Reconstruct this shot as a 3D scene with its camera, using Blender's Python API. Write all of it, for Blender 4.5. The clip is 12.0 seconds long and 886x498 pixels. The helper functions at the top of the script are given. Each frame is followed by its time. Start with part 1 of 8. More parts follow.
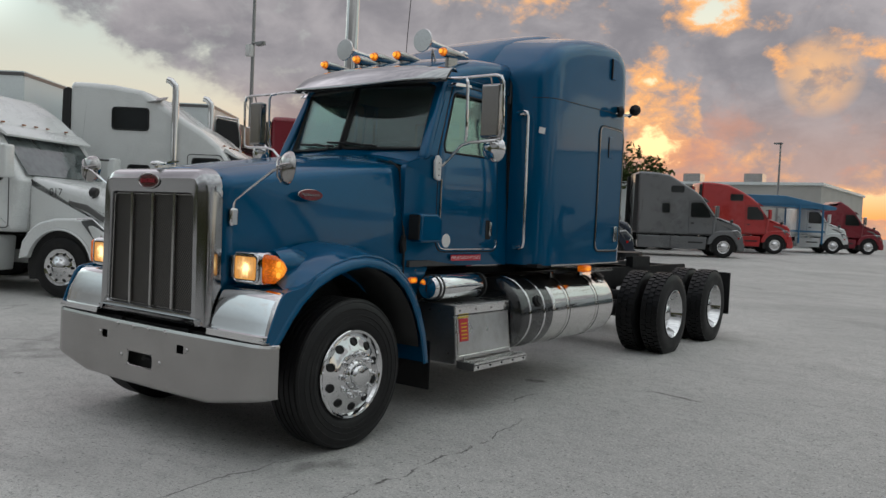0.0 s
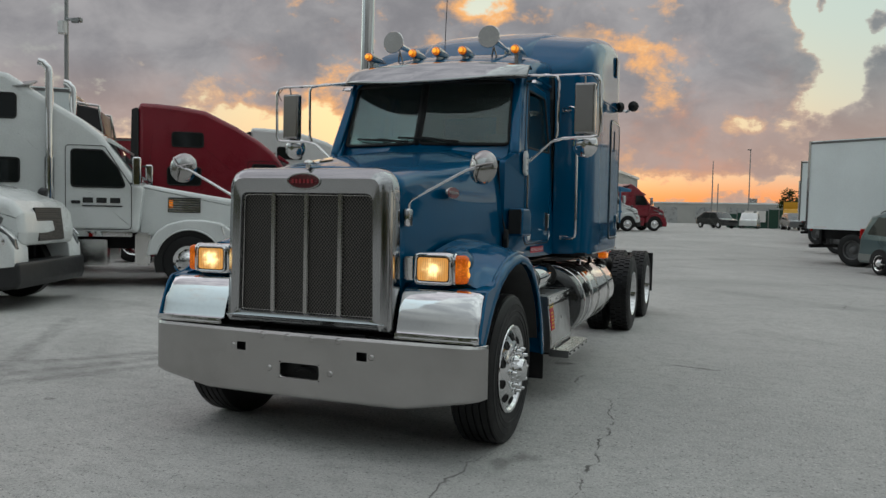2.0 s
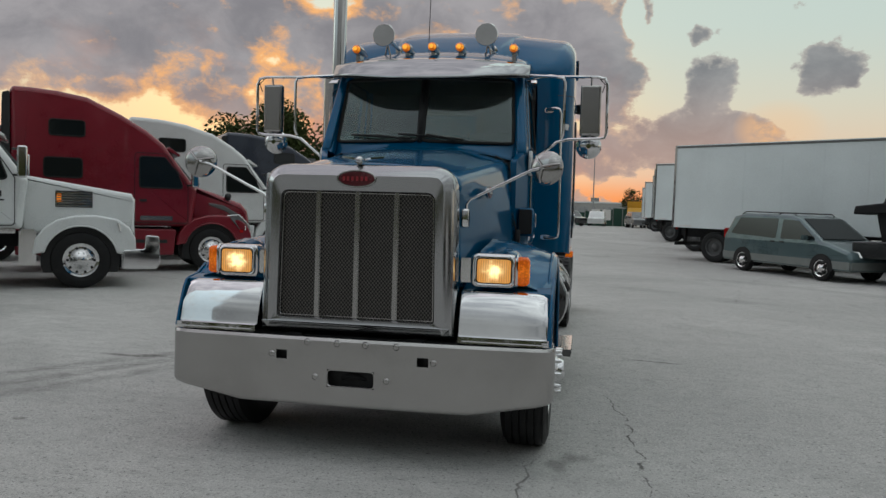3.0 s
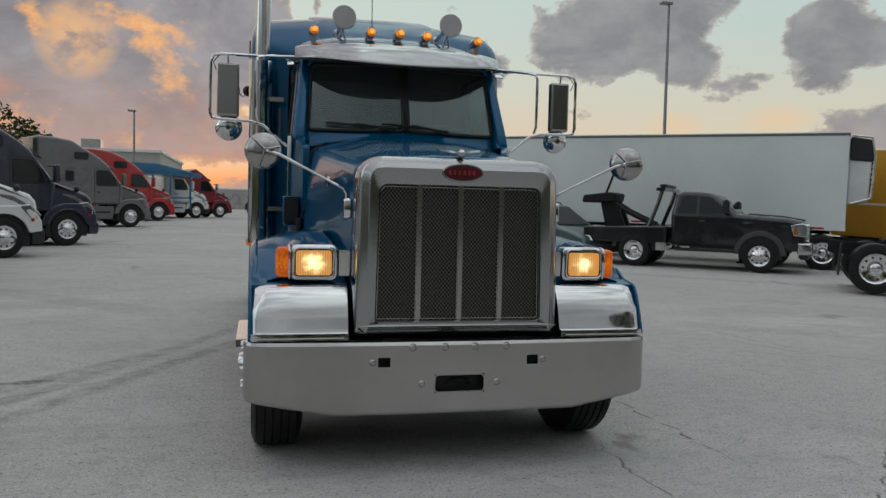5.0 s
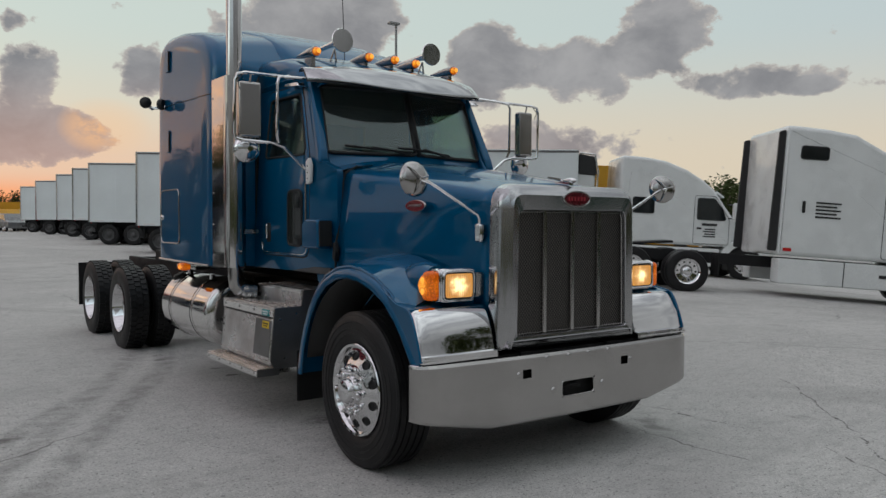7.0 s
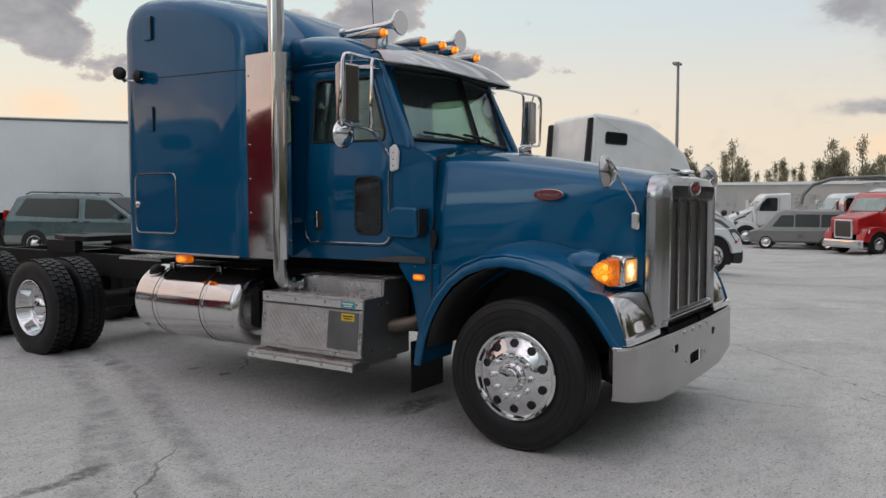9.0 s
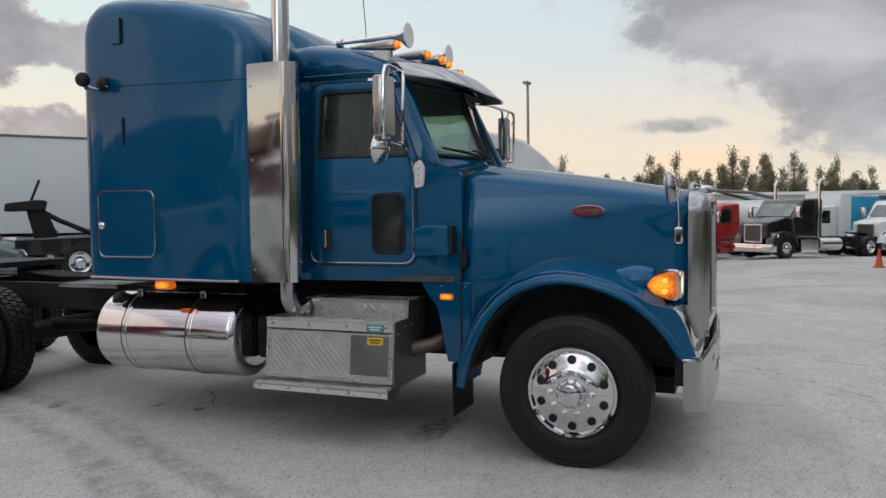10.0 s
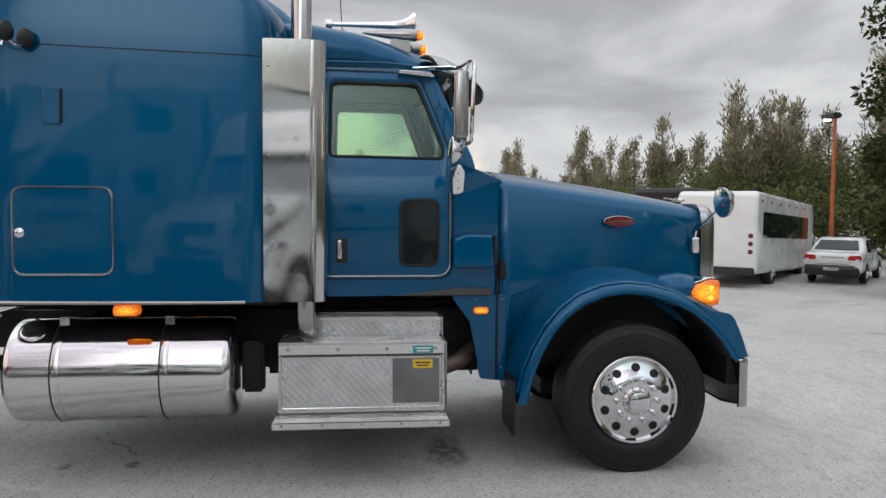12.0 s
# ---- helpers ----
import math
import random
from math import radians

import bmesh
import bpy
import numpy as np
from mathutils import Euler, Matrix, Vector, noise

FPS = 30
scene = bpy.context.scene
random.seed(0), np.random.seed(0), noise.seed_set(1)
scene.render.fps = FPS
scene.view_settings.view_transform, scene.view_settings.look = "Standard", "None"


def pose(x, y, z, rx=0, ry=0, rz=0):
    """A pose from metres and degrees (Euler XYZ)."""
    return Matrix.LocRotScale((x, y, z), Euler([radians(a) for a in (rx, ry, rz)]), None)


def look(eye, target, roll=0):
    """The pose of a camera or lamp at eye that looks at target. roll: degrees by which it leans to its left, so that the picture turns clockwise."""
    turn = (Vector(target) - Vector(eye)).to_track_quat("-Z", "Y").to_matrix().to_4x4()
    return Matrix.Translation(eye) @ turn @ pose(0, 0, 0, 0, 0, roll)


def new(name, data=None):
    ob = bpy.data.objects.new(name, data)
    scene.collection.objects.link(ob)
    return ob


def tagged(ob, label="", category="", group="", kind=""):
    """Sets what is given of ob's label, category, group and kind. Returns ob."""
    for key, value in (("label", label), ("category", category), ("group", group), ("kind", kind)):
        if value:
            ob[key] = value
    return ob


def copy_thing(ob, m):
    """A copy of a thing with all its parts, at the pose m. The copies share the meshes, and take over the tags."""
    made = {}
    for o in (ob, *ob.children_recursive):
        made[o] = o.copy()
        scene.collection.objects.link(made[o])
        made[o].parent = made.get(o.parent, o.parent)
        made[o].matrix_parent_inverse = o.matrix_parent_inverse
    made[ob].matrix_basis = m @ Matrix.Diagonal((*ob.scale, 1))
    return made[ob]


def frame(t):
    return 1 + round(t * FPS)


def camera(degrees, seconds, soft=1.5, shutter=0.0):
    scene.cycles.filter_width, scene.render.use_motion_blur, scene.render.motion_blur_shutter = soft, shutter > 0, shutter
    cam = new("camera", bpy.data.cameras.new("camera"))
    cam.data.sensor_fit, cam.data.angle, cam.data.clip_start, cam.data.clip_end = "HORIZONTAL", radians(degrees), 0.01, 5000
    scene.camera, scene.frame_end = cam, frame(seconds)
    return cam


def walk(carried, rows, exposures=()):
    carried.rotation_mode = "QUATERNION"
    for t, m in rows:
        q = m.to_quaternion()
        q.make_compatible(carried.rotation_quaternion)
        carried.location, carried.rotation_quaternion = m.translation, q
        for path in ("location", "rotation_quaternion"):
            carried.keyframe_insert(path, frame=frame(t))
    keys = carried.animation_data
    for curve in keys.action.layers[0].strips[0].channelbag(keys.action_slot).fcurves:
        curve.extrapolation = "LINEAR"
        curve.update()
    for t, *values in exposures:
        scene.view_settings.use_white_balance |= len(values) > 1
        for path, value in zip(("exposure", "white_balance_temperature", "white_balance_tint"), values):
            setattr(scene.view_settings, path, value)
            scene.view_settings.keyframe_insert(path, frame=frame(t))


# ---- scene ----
cam = camera(58.7, 12.0)
PATH = [
    (0, (4.813, -3.947, 1.592), (3.624, -2.341, 1.517), 2.6),
    (0.5, (4.337, -4.269, 1.595), (3.22, -2.611, 1.515), 2.7),
    (1, (3.852, -4.71, 1.602), (2.844, -2.985, 1.526), 2.2),
    (1.5, (3.264, -4.951, 1.576), (2.393, -3.152, 1.491), 1.9),
    (2, (2.654, -5.237, 1.584), (1.938, -3.372, 1.491), 1.2),
    (2.5, (2.025, -5.382, 1.593), (1.485, -3.458, 1.497), 1.0),
    (3, (1.358, -5.461, 1.577), (1.012, -3.493, 1.484), 1.7),
    (3.5, (0.721, -5.439, 1.578), (0.59, -3.446, 1.489), 1.1),
    (3.7, (0.466, -5.389, 1.582), (0.417, -3.391, 1.492), 0.8),
    (5.3, (-1.537, -5.247, 1.554), (-0.954, -3.337, 1.448), 1.3),
    (5.5, (-1.787, -5.218, 1.57), (-1.122, -3.334, 1.464), 1.2),
    (6, (-2.437, -5.023, 1.594), (-1.584, -3.216, 1.499), 1.4),
    (6.5, (-3.115, -4.838, 1.62), (-2.092, -3.121, 1.544), 0.5),
    (7, (-3.72, -4.484, 1.616), (-2.547, -2.866, 1.546), 0.2),
    (7.2, (-3.969, -4.326, 1.613), (-2.741, -2.749, 1.543), 0.4),
    (8.8, (-5.598, -2.776, 1.703), (-3.992, -1.591, 1.579), -0.3),
    (9, (-5.751, -2.525, 1.706), (-4.098, -1.407, 1.575), -0.1),
    (9.5, (-6.115, -1.843, 1.724), (-4.347, -0.917, 1.598), -0.3),
    (10, (-6.318, -1.137, 1.735), (-4.463, -0.398, 1.638), -0.7),
    (10.5, (-6.425, -0.369, 1.764), (-4.495, 0.148, 1.669), -0.5),
    (11, (-6.433, 0.411, 1.822), (-4.458, 0.696, 1.69), -0.1),
    (11.5, (-6.374, 1.172, 1.8), (-4.379, 1.238, 1.675), 0.7),
    (12, (-6.322, 1.907, 1.826), (-4.338, 1.685, 1.717), 0.4),
]
walk(cam, [(t, look(eye, target, roll)) for t, eye, target, roll in PATH],
     [(0, 0.04, 6400, 6), (1.5, -0.02, 6350, 1), (2.5, -0.09, 6300, 2), (3.7, -0.10, 6350, 4), (5.5, -0.12, 6300, 4), (7, -0.06, 6350, 7), (9, 0.29, 6400, 10),
      (10.5, 0.41, 6280, 9), (12, 0.66, 6350, 9)])

# ---- world and light ----
SUN_AZ = radians(109.0)      # heading of the sunset, anticlockwise from +x
SUN_DIR = Vector((math.cos(SUN_AZ), math.sin(SUN_AZ), 0.15)).normalized()
world = bpy.data.worlds.new("dusk_sky")
scene.world = world
world.use_nodes = True


class Nodes:
    """Short hand for wiring a node tree."""
    def __init__(self, tree):
        self.t = tree
        tree.nodes.clear()

    def put(self, v, socket):
        if hasattr(v, "links"):
            self.t.links.new(v, socket)
        elif v is not None:
            if hasattr(socket.default_value, "__len__") and not hasattr(v, "__len__"):
                v = (v, v, v, 1)[:len(socket.default_value)]
            socket.default_value = v

    def add(self, kind, **props):
        n = self.t.nodes.new(kind)
        for k, v in props.items():
            setattr(n, k, v)
        return n

    def math(self, op, a, b=None, c=None, clamp=False):
        n = self.add("ShaderNodeMath", operation=op, use_clamp=clamp)
        for i, v in enumerate((a, b, c)):
            self.put(v, n.inputs[i])
        return n.outputs[0]

    def vmath(self, op, a, b=None):
        n = self.add("ShaderNodeVectorMath", operation=op)
        self.put(a, n.inputs[0])
        self.put(b, n.inputs[1])
        return n.outputs["Value"] if op in ("DOT_PRODUCT", "LENGTH") else n.outputs[0]

    def noise(self, vec, scale, detail=4.0, rough=0.5, distort=0.0):
        n = self.add("ShaderNodeTexNoise")
        self.put(vec, n.inputs["Vector"])
        n.inputs["Scale"].default_value, n.inputs["Detail"].default_value = scale, detail
        n.inputs["Roughness"].default_value, n.inputs["Distortion"].default_value = rough, distort
        return n.outputs["Fac"]

    def smooth(self, v, lo, hi, a=0.0, b=1.0):
        n = self.add("ShaderNodeMapRange", interpolation_type="SMOOTHSTEP")
        self.put(v, n.inputs[0])
        for i, x in enumerate((lo, hi, a, b)):
            self.put(x, n.inputs[1 + i])
        return n.outputs[0]

    def mix(self, fac, a, b, blend="MIX"):
        n = self.add("ShaderNodeMix", data_type="RGBA", blend_type=blend)
        self.put(fac, n.inputs[0])
        self.put(a if hasattr(a, "links") else (*a, 1), n.inputs[6])
        self.put(b if hasattr(b, "links") else (*b, 1), n.inputs[7])
        return n.outputs[2]


def build_sky():
    """Broken dusk cloud: grey cumulus on a cream and teal sky, orange in the gaps round the sunset, soft overcast opposite."""
    n = Nodes(world.node_tree)
    d = n.vmath("NORMALIZE", n.add("ShaderNodeTexCoord").outputs["Generated"])
    sep = n.add("ShaderNodeSeparateXYZ")
    n.put(d, sep.inputs[0])
    z = n.math("MAXIMUM", sep.outputs[2], 0.0)
    # heading in degrees, with its seam behind the camera, and elevation in degrees
    fx = n.vmath("DOT_PRODUCT", d, (math.cos(radians(60)), math.sin(radians(60)), 0))
    fy = n.vmath("DOT_PRODUCT", d, (-math.sin(radians(60)), math.cos(radians(60)), 0))
    az = n.math("ADD", n.math("MULTIPLY", n.math("ARCTAN2", fy, fx), 180 / math.pi), 60.0)
    el = n.math("MULTIPLY", n.math("ARCSINE", sep.outputs[2]), 180 / math.pi)
    sky = n.add("ShaderNodeTexSky", sky_type="NISHITA", sun_disc=False, sun_elevation=radians(5.0),
                sun_rotation=radians(90) - SUN_AZ, air_density=1.0, dust_density=2.5)
    nishita = n.mix(1.0, sky.outputs[0], (0.010, 0.010, 0.010), "MULTIPLY")
    sunward = n.vmath("DOT_PRODUCT", d, tuple(SUN_DIR))
    near = n.smooth(sunward, 0.90, 0.998)
    side = n.smooth(sunward, -0.5, 0.95)
    # clear air between the clouds: cream low down, pale teal above
    low = n.mix(side, (0.69, 0.60, 0.48), (0.76, 0.63, 0.48))
    high = n.mix(side, (0.50, 0.56, 0.60), (0.60, 0.665, 0.62))
    clear = n.mix(n.smooth(z, 0.06, 0.24), low, high)
    clear = n.mix(n.math("MULTIPLY", near, n.smooth(z, 0.26, 0.10)), clear, (0.95, 0.72, 0.40))
    clear = n.mix(n.math("MULTIPLY", n.math("MULTIPLY", n.smooth(sunward, 0.62, 0.95), n.smooth(el, 8.5, 3.0)), 0.55), clear, (0.82, 0.42, 0.30))
    clear = n.mix(n.math("MULTIPLY", n.smooth(sunward, 0.62, 0.95), n.smooth(el, 3.4, 0.9)), clear, (0.95, 0.29, 0.10))
    clear = n.mix(1.0, clear, nishita, "ADD")
    # cloud cover: billows, plus the large masses and gaps by heading and elevation
    stretch = n.vmath("MULTIPLY", d, (1.0, 1.0, 1.5))
    billow = n.noise(stretch, 8.0, 11.0, 0.56, 0.0)
    broad = n.noise(n.vmath("ADD", stretch, (3.1, 1.7, 0.4)), 2.2, 4.0, 0.5)
    puff = n.noise(n.vmath("ADD", stretch, (1.3, 4.2, 2.2)), 19.0, 9.0, 0.58, 0.15)
    cover = n.math("ADD", n.math("MULTIPLY", n.math("SUBTRACT", billow, 0.5), 1.9), n.math("MULTIPLY", n.math("SUBTRACT", puff, 0.5), 1.7))
    cover = n.math("ADD", cover, n.math("MULTIPLY", n.math("SUBTRACT", broad, 0.5), 0.6))
    west = n.smooth(az, 83.0, 92.0)
    slant = n.math("SUBTRACT", az, n.math("MULTIPLY", n.math("SUBTRACT", el, 6.0), 1.3))
    away = n.math("MAXIMUM", n.smooth(slant, 5.0, -12.0), n.smooth(az, 1.0, -17.0))
    # the overcast ends along a slanting edge to the north
    edge_ = n.math("SUBTRACT", az, n.math("MULTIPLY", n.math("SUBTRACT", el, 7.5), 2.5))
    cover = n.math("ADD", cover, n.math("ADD", n.math("MULTIPLY", west, 1.0), n.smooth(el, 24.0, 15.0, -0.05, -0.50)))
    cover = n.math("ADD", cover, n.math("MULTIPLY", away, 1.75))
    cover = n.math("SUBTRACT", cover, n.smooth(edge_, 138.0, 146.0, 0.0, 1.35))
    # gaps (negative) and separate cumulus (positive): heading, elevation, their half widths, weight
    masses = ((124, 5.2, 11, 2.3, -1.15), (112.6, 9.0, 2.0, 4.5, -0.42), (108.4, 14.8, 2.8, 2.2, -0.65), (111.6, 5.2, 2.4, 2.2, -0.7), (99, 2.3, 14, 1.2, -0.75), (90.4, 6.3, 1.6, 0.9, -0.42),
              (88.6, 9.4, 3.4, 3.4, 0.75), (87.0, 13.8, 1.0, 1.5, -0.75), (84.4, 13.2, 1.6, 3.0, -0.70), (106.6, 9.2, 2.6, 4.2, 1.10), (102.8, 11.8, 2.2, 1.1, -0.40), (101, 7.5, 5, 4, 0.35), (128, 11.5, 9, 4, 0.35),
              (81.7, 9.4, 2.3, 2.5, 1.0), (82.5, 5.4, 7.0, 2.7, 1.15), (83.0, 12.4, 1.4, 1.0, 0.85), (74.5, 10.0, 3.0, 2.1, 1.05), (67.0, 12.4, 5.0, 4.0, 1.25), (61.5, 13.2, 6.0, 4.6, 1.25), (58.0, 8.8, 4.2, 2.9, 1.05),
              (66.6, 7.0, 2.6, 1.1, 0.65), (51.0, 11.0, 3.5, 3.7, 1.1), (44.5, 10.6, 5.6, 3.1, 1.25), (38.5, 13.0, 4.2, 3.8, 1.15), (32.0, 9.4, 6.2, 1.4, 1.05), (46.0, 5.6, 9.5, 2.2, 1.0), (29.3, 8.8, 2.0, 0.8, 0.7),
              (4.0, 12.2, 7.5, 2.5, 0.5), (5.2, 5.7, 4.6, 0.8, 1.1), (20, 22, 12, 5, 0.6), (103, 20.5, 15, 4.5, 1.1))
    for a, e, wa, we, k in masses:
        p, q = n.math("DIVIDE", n.math("SUBTRACT", az, a), wa), n.math("DIVIDE", n.math("SUBTRACT", el, e), we)
        f = n.math("SUBTRACT", 1.0, n.math("ADD", n.math("MULTIPLY", p, p), n.math("MULTIPLY", q, q)), clamp=True)
        cover = n.math("ADD", cover, n.math("MULTIPLY", f, k))
    cover = n.math("SUBTRACT", cover, n.smooth(el, 3.0, 0.6, 0.0, 0.35))
    ragged = n.math("SUBTRACT", n.noise(stretch, 34.0, 8.0, 0.62, 0.3), 0.5)
    cover = n.math("ADD", cover, n.math("MULTIPLY", ragged, n.smooth(near, 0.0, 1.0, 0.9, 1.15)))
    north = n.math("MAXIMUM", n.smooth(az, 24.0, 12.0), n.smooth(az, 130.0, 140.0, 0.0, 0.8))       # soft-edged veils
    mask = n.smooth(cover, n.math("SUBTRACT", n.smooth(near, 0.0, 1.0, -0.07, -0.22), n.math("MULTIPLY", north, 0.40)), n.math("ADD", 0.10, n.math("MULTIPLY", north, 0.65)))
    thick = n.smooth(cover, 0.0, n.smooth(near, 0.0, 1.0, 0.30, 0.55))
    shade = n.noise(n.vmath("ADD", stretch, (0.0, 0.0, 0.05)), 11.0, 7.0, 0.6, 0.3)
    body = n.mix(n.smooth(shade, 0.28, 0.74), (0.245, 0.242, 0.255), (0.40, 0.388, 0.392))
    veil = n.noise(n.vmath("MULTIPLY", d, (1.0, 1.0, 3.0)), 3.2, 5.0, 0.5, 0.4)
    body = n.mix(away, body, n.mix(n.smooth(veil, 0.34, 0.66), (0.26, 0.262, 0.275), (0.47, 0.47, 0.47)))
    # mauve cast of the cloud on the sunset side
    body = n.mix(west, body, n.mix(1.0, body, (1.05, 0.985, 1.02), "MULTIPLY"))
    # dark low sky added mostly out of view, to darken the truck's reflections
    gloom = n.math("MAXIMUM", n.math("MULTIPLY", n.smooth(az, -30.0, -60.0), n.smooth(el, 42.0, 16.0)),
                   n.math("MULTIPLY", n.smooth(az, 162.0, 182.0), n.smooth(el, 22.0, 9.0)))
    rim = n.mix(near, (0.50, 0.46, 0.43), (1.05, 0.50, 0.19))
    cloud = n.mix(thick, n.mix(away, rim, (0.58, 0.58, 0.58)), body)
    # pink wash on the low clouds towards the sunset
    blush = n.math("MULTIPLY", n.smooth(sunward, 0.20, 0.92), n.smooth(el, 10.5, 3.5))
    cloud = n.mix(n.math("MULTIPLY", blush, 0.55), cloud, (0.62, 0.36, 0.28))
    glow = n.math("MULTIPLY", near, n.smooth(n.noise(stretch, 10.0, 6.0, 0.6), 0.48, 0.66))
    cloud = n.mix(n.math("MULTIPLY", glow, n.smooth(el, 14.0, 4.0, 0.0, 0.50)), cloud, (0.80, 0.32, 0.18))
    # low edges that still catch the sun
    for a, e, wa, we in ((54.0, 6.4, 2.6, 1.1), (77.2, 6.2, 3.0, 2.0), (60.5, 6.0, 2.2, 1.2), (101.6, 10.4, 2.8, 2.8), (3.2, 3.2, 5.0, 1.2)):
        p, q = n.math("DIVIDE", n.math("SUBTRACT", az, a), wa), n.math("DIVIDE", n.math("SUBTRACT", el, e), we)
        f = n.math("SUBTRACT", 1.0, n.math("ADD", n.math("MULTIPLY", p, p), n.math("MULTIPLY", q, q)), clamp=True)
        cloud = n.mix(n.math("MULTIPLY", f, n.smooth(puff, 0.40, 0.58, 0.15, 0.95)), cloud, (0.92, 0.52, 0.27))
        clear = n.mix(n.math("MULTIPLY", f, 0.45), clear, (0.95, 0.60, 0.34))
    both = n.mix(mask, clear, cloud)
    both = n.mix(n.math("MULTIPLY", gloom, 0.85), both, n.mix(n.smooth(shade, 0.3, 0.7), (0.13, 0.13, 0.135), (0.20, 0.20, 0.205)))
    # the sky grows brighter towards the zenith, as under a broken overcast
    lift = n.math("ADD", 1.0, n.math("MULTIPLY", n.smooth(z, 0.27, 1.0), 1.5))
    # bright patch added abeam of the sunset, out of view, to light the sleeper side
    unseen_bright = n.math("MULTIPLY", n.math("MULTIPLY", n.smooth(az, 153.0, 162.0), n.smooth(az, 192.0, 174.0)), n.math("MULTIPLY", n.smooth(el, 9.5, 14.0), n.smooth(el, 60.0, 38.0)))
    lift = n.math("ADD", lift, n.math("MULTIPLY", unseen_bright, 1.9))
    both = n.mix(n.smooth(z, 0.22, 0.7), both, n.mix(1.0, both, (0.98, 1.0, 1.02), "MULTIPLY"))
    back = n.add("ShaderNodeBackground")
    n.put(both, back.inputs[0])
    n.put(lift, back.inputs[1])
    out = n.add("ShaderNodeOutputWorld")
    n.put(back.outputs[0], out.inputs[0])


build_sky()
sun = new("sun", bpy.data.lights.new("sun", "SUN"))
sun.data.energy, sun.data.angle, sun.data.color = 0.24, radians(58), (1.0, 0.72, 0.52)
sun.matrix_world = look(SUN_DIR * 100, (0, 0, 0))

# ---- materials ----
def mat(name, color, rough=0.5, metal=0.0, vary=0.12, scale=6.0, fine=60.0, bump=0.0, coat=0.0, dirt=0.0, dirt_color=(0.10, 0.09, 0.08),
        emit=None, strength=0.0, rvary=0.08, spec=0.5, coat_rough=0.04):
    """A surface with colour and gloss that vary at a broad and a fine scale."""
    m = bpy.data.materials.new(name)
    m.use_nodes = True
    n = Nodes(m.node_tree)
    at = n.add("ShaderNodeTexCoord").outputs["Object"]
    broad, grain = n.noise(at, scale, 3.0), n.noise(at, fine, 3.0, 0.6)
    both = n.math("ADD", n.math("MULTIPLY", broad, 0.6), n.math("MULTIPLY", grain, 0.4))
    dark, light = [tuple(min(1.0, c * k) for c in color) for k in (1 - vary, 1 + vary)]
    col = n.mix(n.smooth(both, 0.3, 0.7), dark, light)
    if dirt:
        col = n.mix(n.math("MULTIPLY", n.smooth(n.noise(at, scale * 0.7, 6.0, 0.65), 0.48, 0.75), dirt), col, dirt_color)
    b = n.add("ShaderNodeBsdfPrincipled")
    n.put(col, b.inputs["Base Color"])
    n.put(n.smooth(both, 0.25, 0.75, max(0.02, rough - rvary), min(1.0, rough + rvary)), b.inputs["Roughness"])
    b.inputs["Metallic"].default_value, b.inputs["Specular IOR Level"].default_value = metal, spec
    if coat:
        b.inputs["Coat Weight"].default_value, b.inputs["Coat Roughness"].default_value = coat, coat_rough
    if bump:
        k = n.add("ShaderNodeBump")
        k.inputs["Strength"].default_value, k.inputs["Distance"].default_value = min(1.0, bump), 0.01 * max(1.0, bump)
        n.put(both, k.inputs["Height"])
        n.put(k.outputs[0], b.inputs["Normal"])
    if emit:
        b.inputs["Emission Color"].default_value, b.inputs["Emission Strength"].default_value = (*emit, 1), strength
    o = n.add("ShaderNodeOutputMaterial")
    n.put(b.outputs[0], o.inputs[0])
    return m


def glass_mat(name, tint, rough=0.02, clear=0.5, pale_lift=0.02):
    """A tinted pane: part see-through, part glossy."""
    m = bpy.data.materials.new(name)
    m.use_nodes = True
    n = Nodes(m.node_tree)
    see, shine = n.add("ShaderNodeBsdfTransparent"), n.add("ShaderNodeBsdfGlossy")
    see.inputs[0].default_value = (*tint, 1)
    shine.inputs["Color"].default_value, shine.inputs["Roughness"].default_value = (0.92, 0.97, 1.0, 1), rough
    gloss = n.add("ShaderNodeFresnel")
    gloss.inputs[0].default_value = 1.5
    part_ = n.math("ADD", n.math("MULTIPLY", gloss.outputs[0], 0.7), 1 - clear, clamp=True)
    film_ = n.add("ShaderNodeBsdfDiffuse")            # a thin pale film, brightness put into the pane to lift dark glass
    film_.inputs[0].default_value = (0.45, 0.50, 0.50, 1)
    veil = n.add("ShaderNodeMixShader")
    n.put(n.smooth(n.noise(n.add("ShaderNodeTexCoord").outputs["Object"], 3.0, 4.0), 0.3, 0.7, pale_lift * 0.6, pale_lift * 1.4), veil.inputs[0])
    n.put(see.outputs[0], veil.inputs[1])
    n.put(film_.outputs[0], veil.inputs[2])
    mixer = n.add("ShaderNodeMixShader")
    n.put(part_, mixer.inputs[0])
    n.put(veil.outputs[0], mixer.inputs[1])
    n.put(shine.outputs[0], mixer.inputs[2])
    o = n.add("ShaderNodeOutputMaterial")
    n.put(mixer.outputs[0], o.inputs[0])
    return m


BLUE = mat("blue_metallic_truck_paint", (0.0008, 0.084, 0.190), 0.42, 0.42, 0.04, 1.5, 40, coat=0.80, rvary=0.04, spec=0.0, coat_rough=0.05)
CHROME = mat("chrome", (0.74, 0.74, 0.745), 0.045, 1.0, 0.03, 3, 30, bump=0.006, rvary=0.03)
STEEL = mat("brushed_stainless", (0.42, 0.41, 0.40), 0.17, 1.0, 0.02, 2.5, 40, bump=0.0, dirt=0.03, rvary=0.03)
